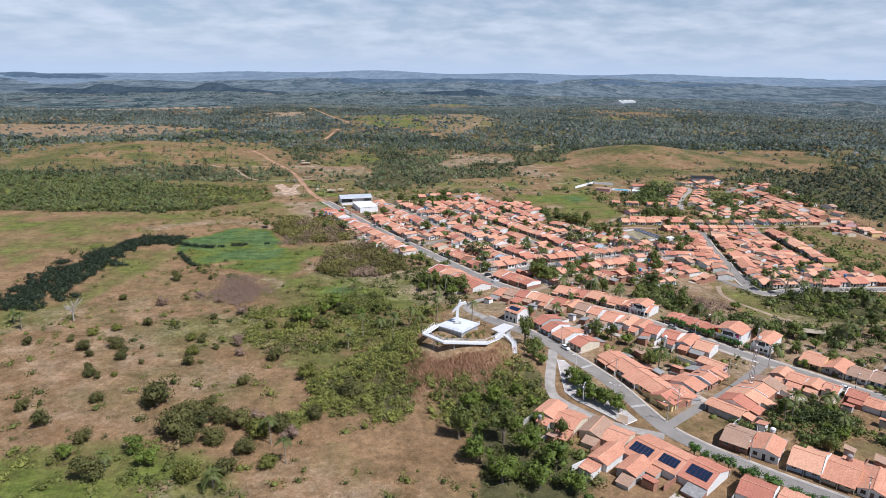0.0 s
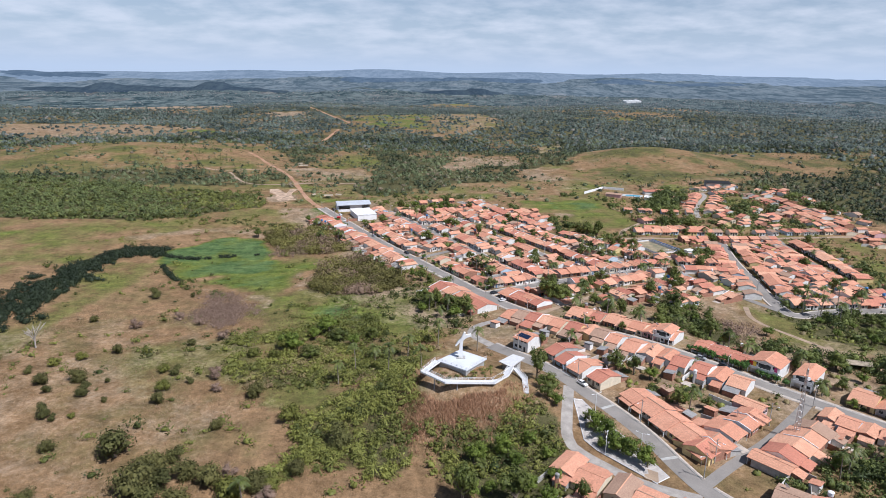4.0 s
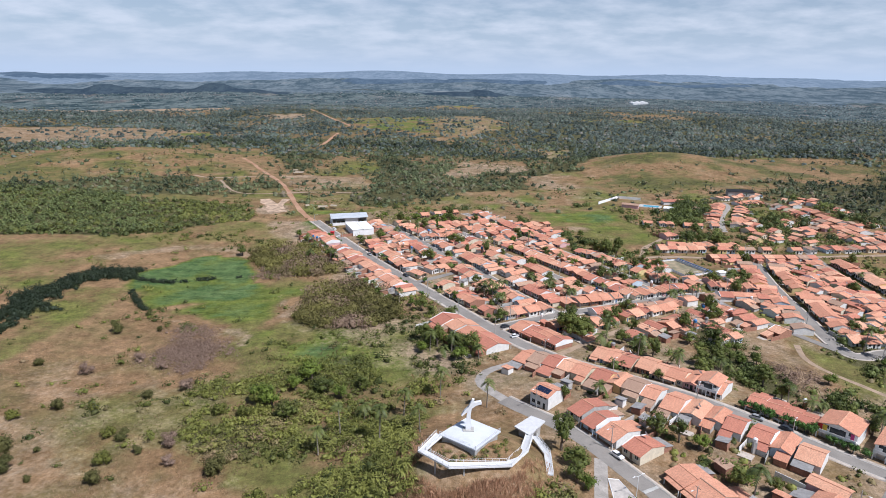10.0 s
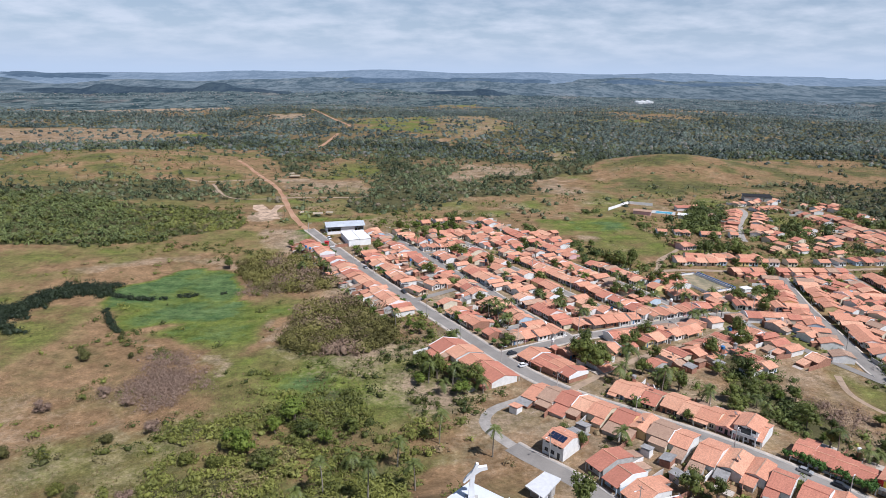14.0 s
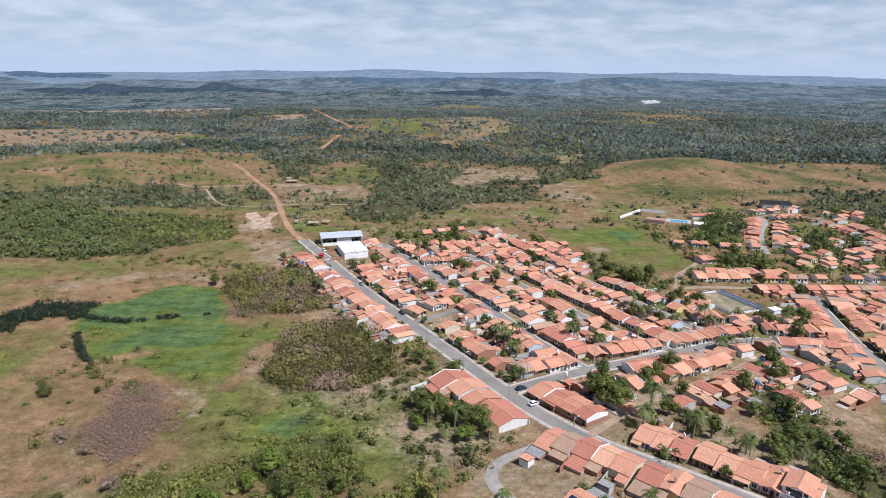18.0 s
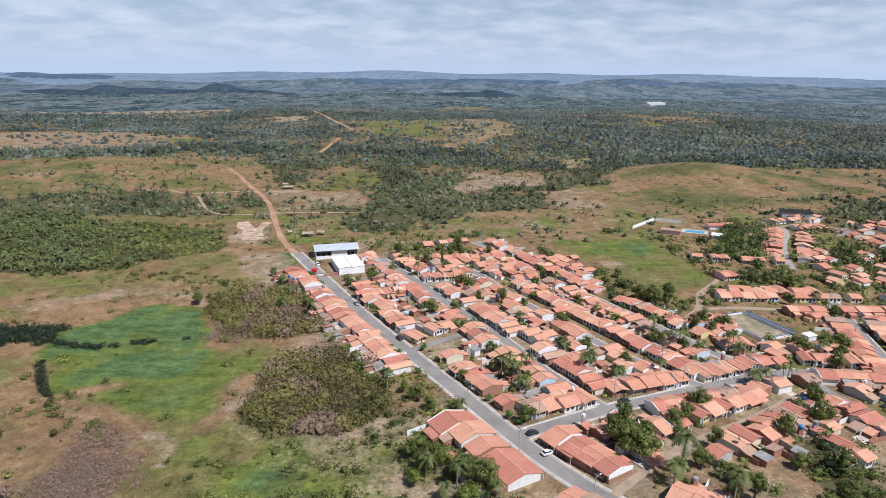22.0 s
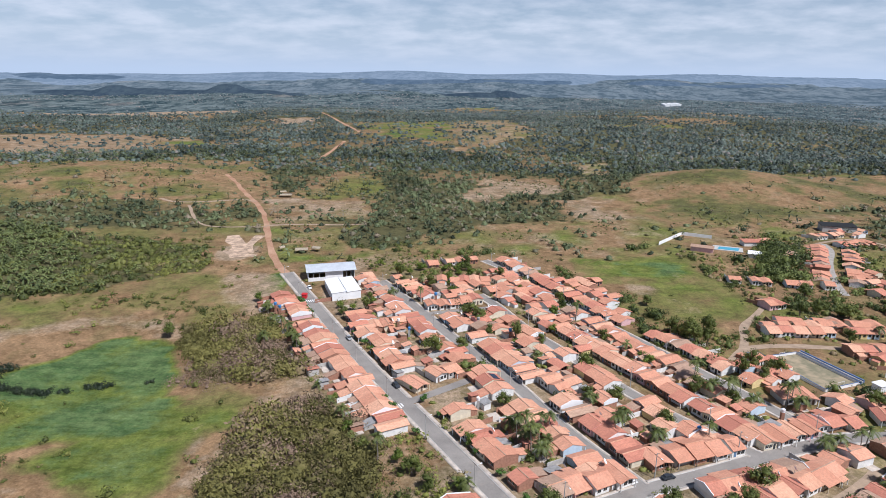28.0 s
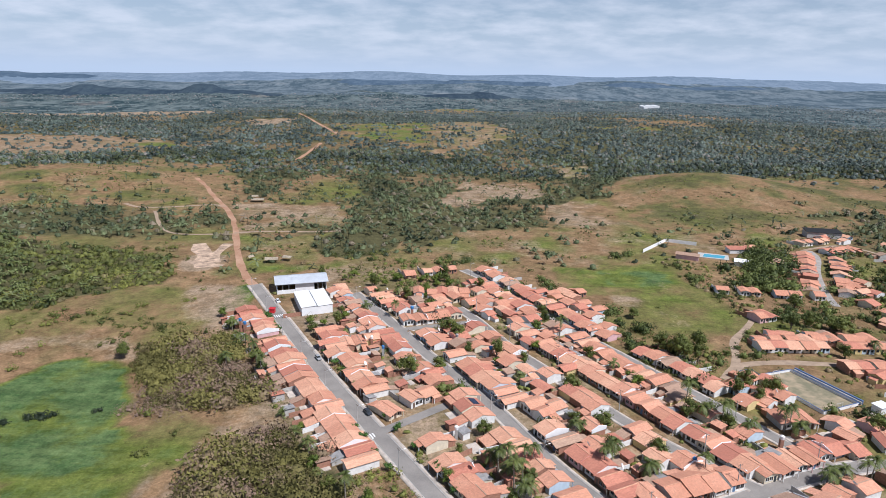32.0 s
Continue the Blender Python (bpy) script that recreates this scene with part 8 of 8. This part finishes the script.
def dish(x, y, z):
    ob = thing("satellite_dish", level(x, y, z) @ Matrix.Rotation(rnd.uniform(-0.4, 0.4), 4, "Z"), "white satellite dish on a short mast", "satellite dish", "satellite dishes")
    part("mast", Geo().tube([(0, 0, -2.5), (0, 0, 0.9)], [0.05, 0.05], 5), M_STEEL, ob)
    part("reflector", Geo().tube([(0, 0, 0.9), (0.15, 0, 1.0), (0.32, 0, 1.1)], [0.1, 0.62, 0.85], 10, False), M_WHITE, ob)


tops = [o for o in bpy.data.objects if o.name.startswith("house") and o.type == "EMPTY"]
rnd.shuffle(tops)
for o in tops[:30]:
    d = 11.5 + rnd.uniform(0, 2)
    v = o.matrix_world @ Vector((rnd.uniform(-2, 2), d, 0))
    if not on_road(v.x, v.y, 1.5):
        water_tank(v.x, v.y, o.matrix_world.translation.z, rnd.choice((M_BLUE, M_WHITE, M_FIBRO)), rnd.uniform(0.8, 1.1))
for o in tops[46:96]:
    v = o.matrix_world @ Vector((rnd.uniform(-2, 2), rnd.uniform(6, 8), 3.9))
    dish(v.x, v.y, v.z)

# zebra crossings
for cx, cy, ang, n in ((50, 366, radians(-58), 7), (-78, 508, radians(28), 8), (-22, 403, radians(32), 6)):
    ob = thing("zebra_crossing", level(cx, cy, gz1(cx, cy) + 0.135) @ Matrix.Rotation(ang, 4, "Z"), "white painted zebra crossing on asphalt", "road marking")
    for i in range(n):
        x = (i - n / 2) * 1.0
        part("stripe", Geo().slab((x, -1.5, 0), (x + 0.5, -1.5, 0), (x + 0.5, 1.5, 0), (x, 1.5, 0), 0.02), M_WHITE, ob)
# speed humps in faded white on the street below the hill
for cx, cy, ang in ((57.5, 226, radians(30)), (69.5, 198, radians(14))):
    ob = thing("road_hump", level(cx, cy, gz1(cx, cy) + 0.1) @ Matrix.Rotation(ang, 4, "Z"), "low pale hump across the street", "road hump")
    part("hump", Geo().slab((-3.2, -0.6, 0.02), (3.2, -0.6, 0.02), (3.2, 0, 0.09), (-3.2, 0, 0.09), 0.1).slab((-3.2, 0, 0.09), (3.2, 0, 0.09), (3.2, 0.6, 0.02), (-3.2, 0.6, 0.02), 0.1), M_KERB, ob)


# ---- the walled leisure compound to the north ----
def compound():
    for a, b in (((134, 634), (147, 650)), ((147, 650), (159, 665)), ((159, 665), (178, 656))):
        yard_wall(a, b, 2.4, M_WHITE)
    pool = thing("swimming_pool", level(179, 627, gz1(179, 627)) @ Matrix.Rotation(-0.35, 4, "Z"), "blue swimming pool with a pale deck", "pool")
    part("deck", Geo().slab((-10, -5, 0.35), (9, -5, 0.35), (9, 7, 0.35), (-10, 7, 0.35), 0.8), M_KERB, pool)
    part("water", Geo().slab((-7, -3, 0.42), (6, -3, 0.42), (7, 4.5, 0.42), (-6, 4, 0.42), 0.05), M_POOL, pool)
    for x, y, w, d, a, m, r in ((159, 621, 14, 4.5, -0.42, WALL[3], ROOF[3]), (189, 608, 9, 6, -0.4, WALL[0], M_WHITE), (200, 640, 14, 7, 0.05, WALL[0], ROOF[1]), (211, 644, 7, 6, 0.2, WALL[0], ROOF[0])):
        ob = thing("pavilion", level(x, y, gz1(x, y)) @ Matrix.Rotation(a, 4, "Z"), "low pavilion beside the pool", "pavilion")
        part("wall", Geo().box(-w / 2, w / 2, -d / 2, d / 2, -0.5, 2.8), m, ob)
        part("roof", Geo().slab((-w / 2 - 0.5, -d / 2 - 0.5, 3.0), (w / 2 + 0.5, -d / 2 - 0.5, 3.0), (w / 2 + 0.5, d / 2 + 0.5, 3.7), (-w / 2 - 0.5, d / 2 + 0.5, 3.7), 0.14), r, ob)


compound()
for x, y, w, d, a in ((-120, 597, 4, 3, 0.9), (-106, 594, 8, 5, 0.2), (-97, 598, 6, 4, -0.3), (-169, 778, 11, 7, 0.1), (-176, 792, 6, 4, 0.5), (166, 262, 9, 5, -0.3), (-58, 494, 4, 3, 0.2)):
    ob = thing("thatched_shed", level(x, y, gz1(x, y)) @ Matrix.Rotation(a, 4, "Z"), "small open shed with a weathered roof on posts", "shed", "sheds")
    part("roof", Geo().slab((-w / 2, -d / 2, 2.3), (w / 2, -d / 2, 2.3), (w / 2, 0, 3.3), (-w / 2, 0, 3.3), 0.15).slab((-w / 2, 0, 3.3), (w / 2, 0, 3.3), (w / 2, d / 2, 2.3), (-w / 2, d / 2, 2.3), 0.15), plain("old_thatch", (0.36, 0.3, 0.22), 0.95, 0, 0.2), ob)
    for px in (-w / 2 + 0.2, w / 2 - 0.2):
        for py in (-d / 2 + 0.2, d / 2 - 0.2):
            part("post", Geo().tube([(px, py, -0.5), (px, py, 2.35)], [0.09, 0.08], 5), M_WOOD, ob)


# ---- white works far out on the plain ----
works = Geo()
for i in range(6):
    bx, by = 770 + 22 * (i % 3), 2800 + 34 * (i // 3)
    bz = gz1(bx, by)
    works.solid([(bx - 9, by - 14, bz - 3), (bx + 9, by - 14, bz - 3), (bx + 9, by + 14, bz - 3), (bx - 9, by + 14, bz - 3), (bx - 9, by - 14, bz + 7), (bx + 9, by - 14, bz + 7), (bx + 9, by + 14, bz + 7), (bx - 9, by + 14, bz + 7), (bx, by - 14, bz + 10), (bx, by + 14, bz + 10)],
                [(0, 1, 5, 8, 4), (2, 3, 7, 9, 6), (1, 2, 6, 5), (3, 0, 4, 7), (4, 8, 9, 7), (8, 5, 6, 9)])
tagged(new("distant_sheds", works.mesh("distant_sheds", M_WHITE)), "white sheds far out among the woods", "sheds", kind="stuff")
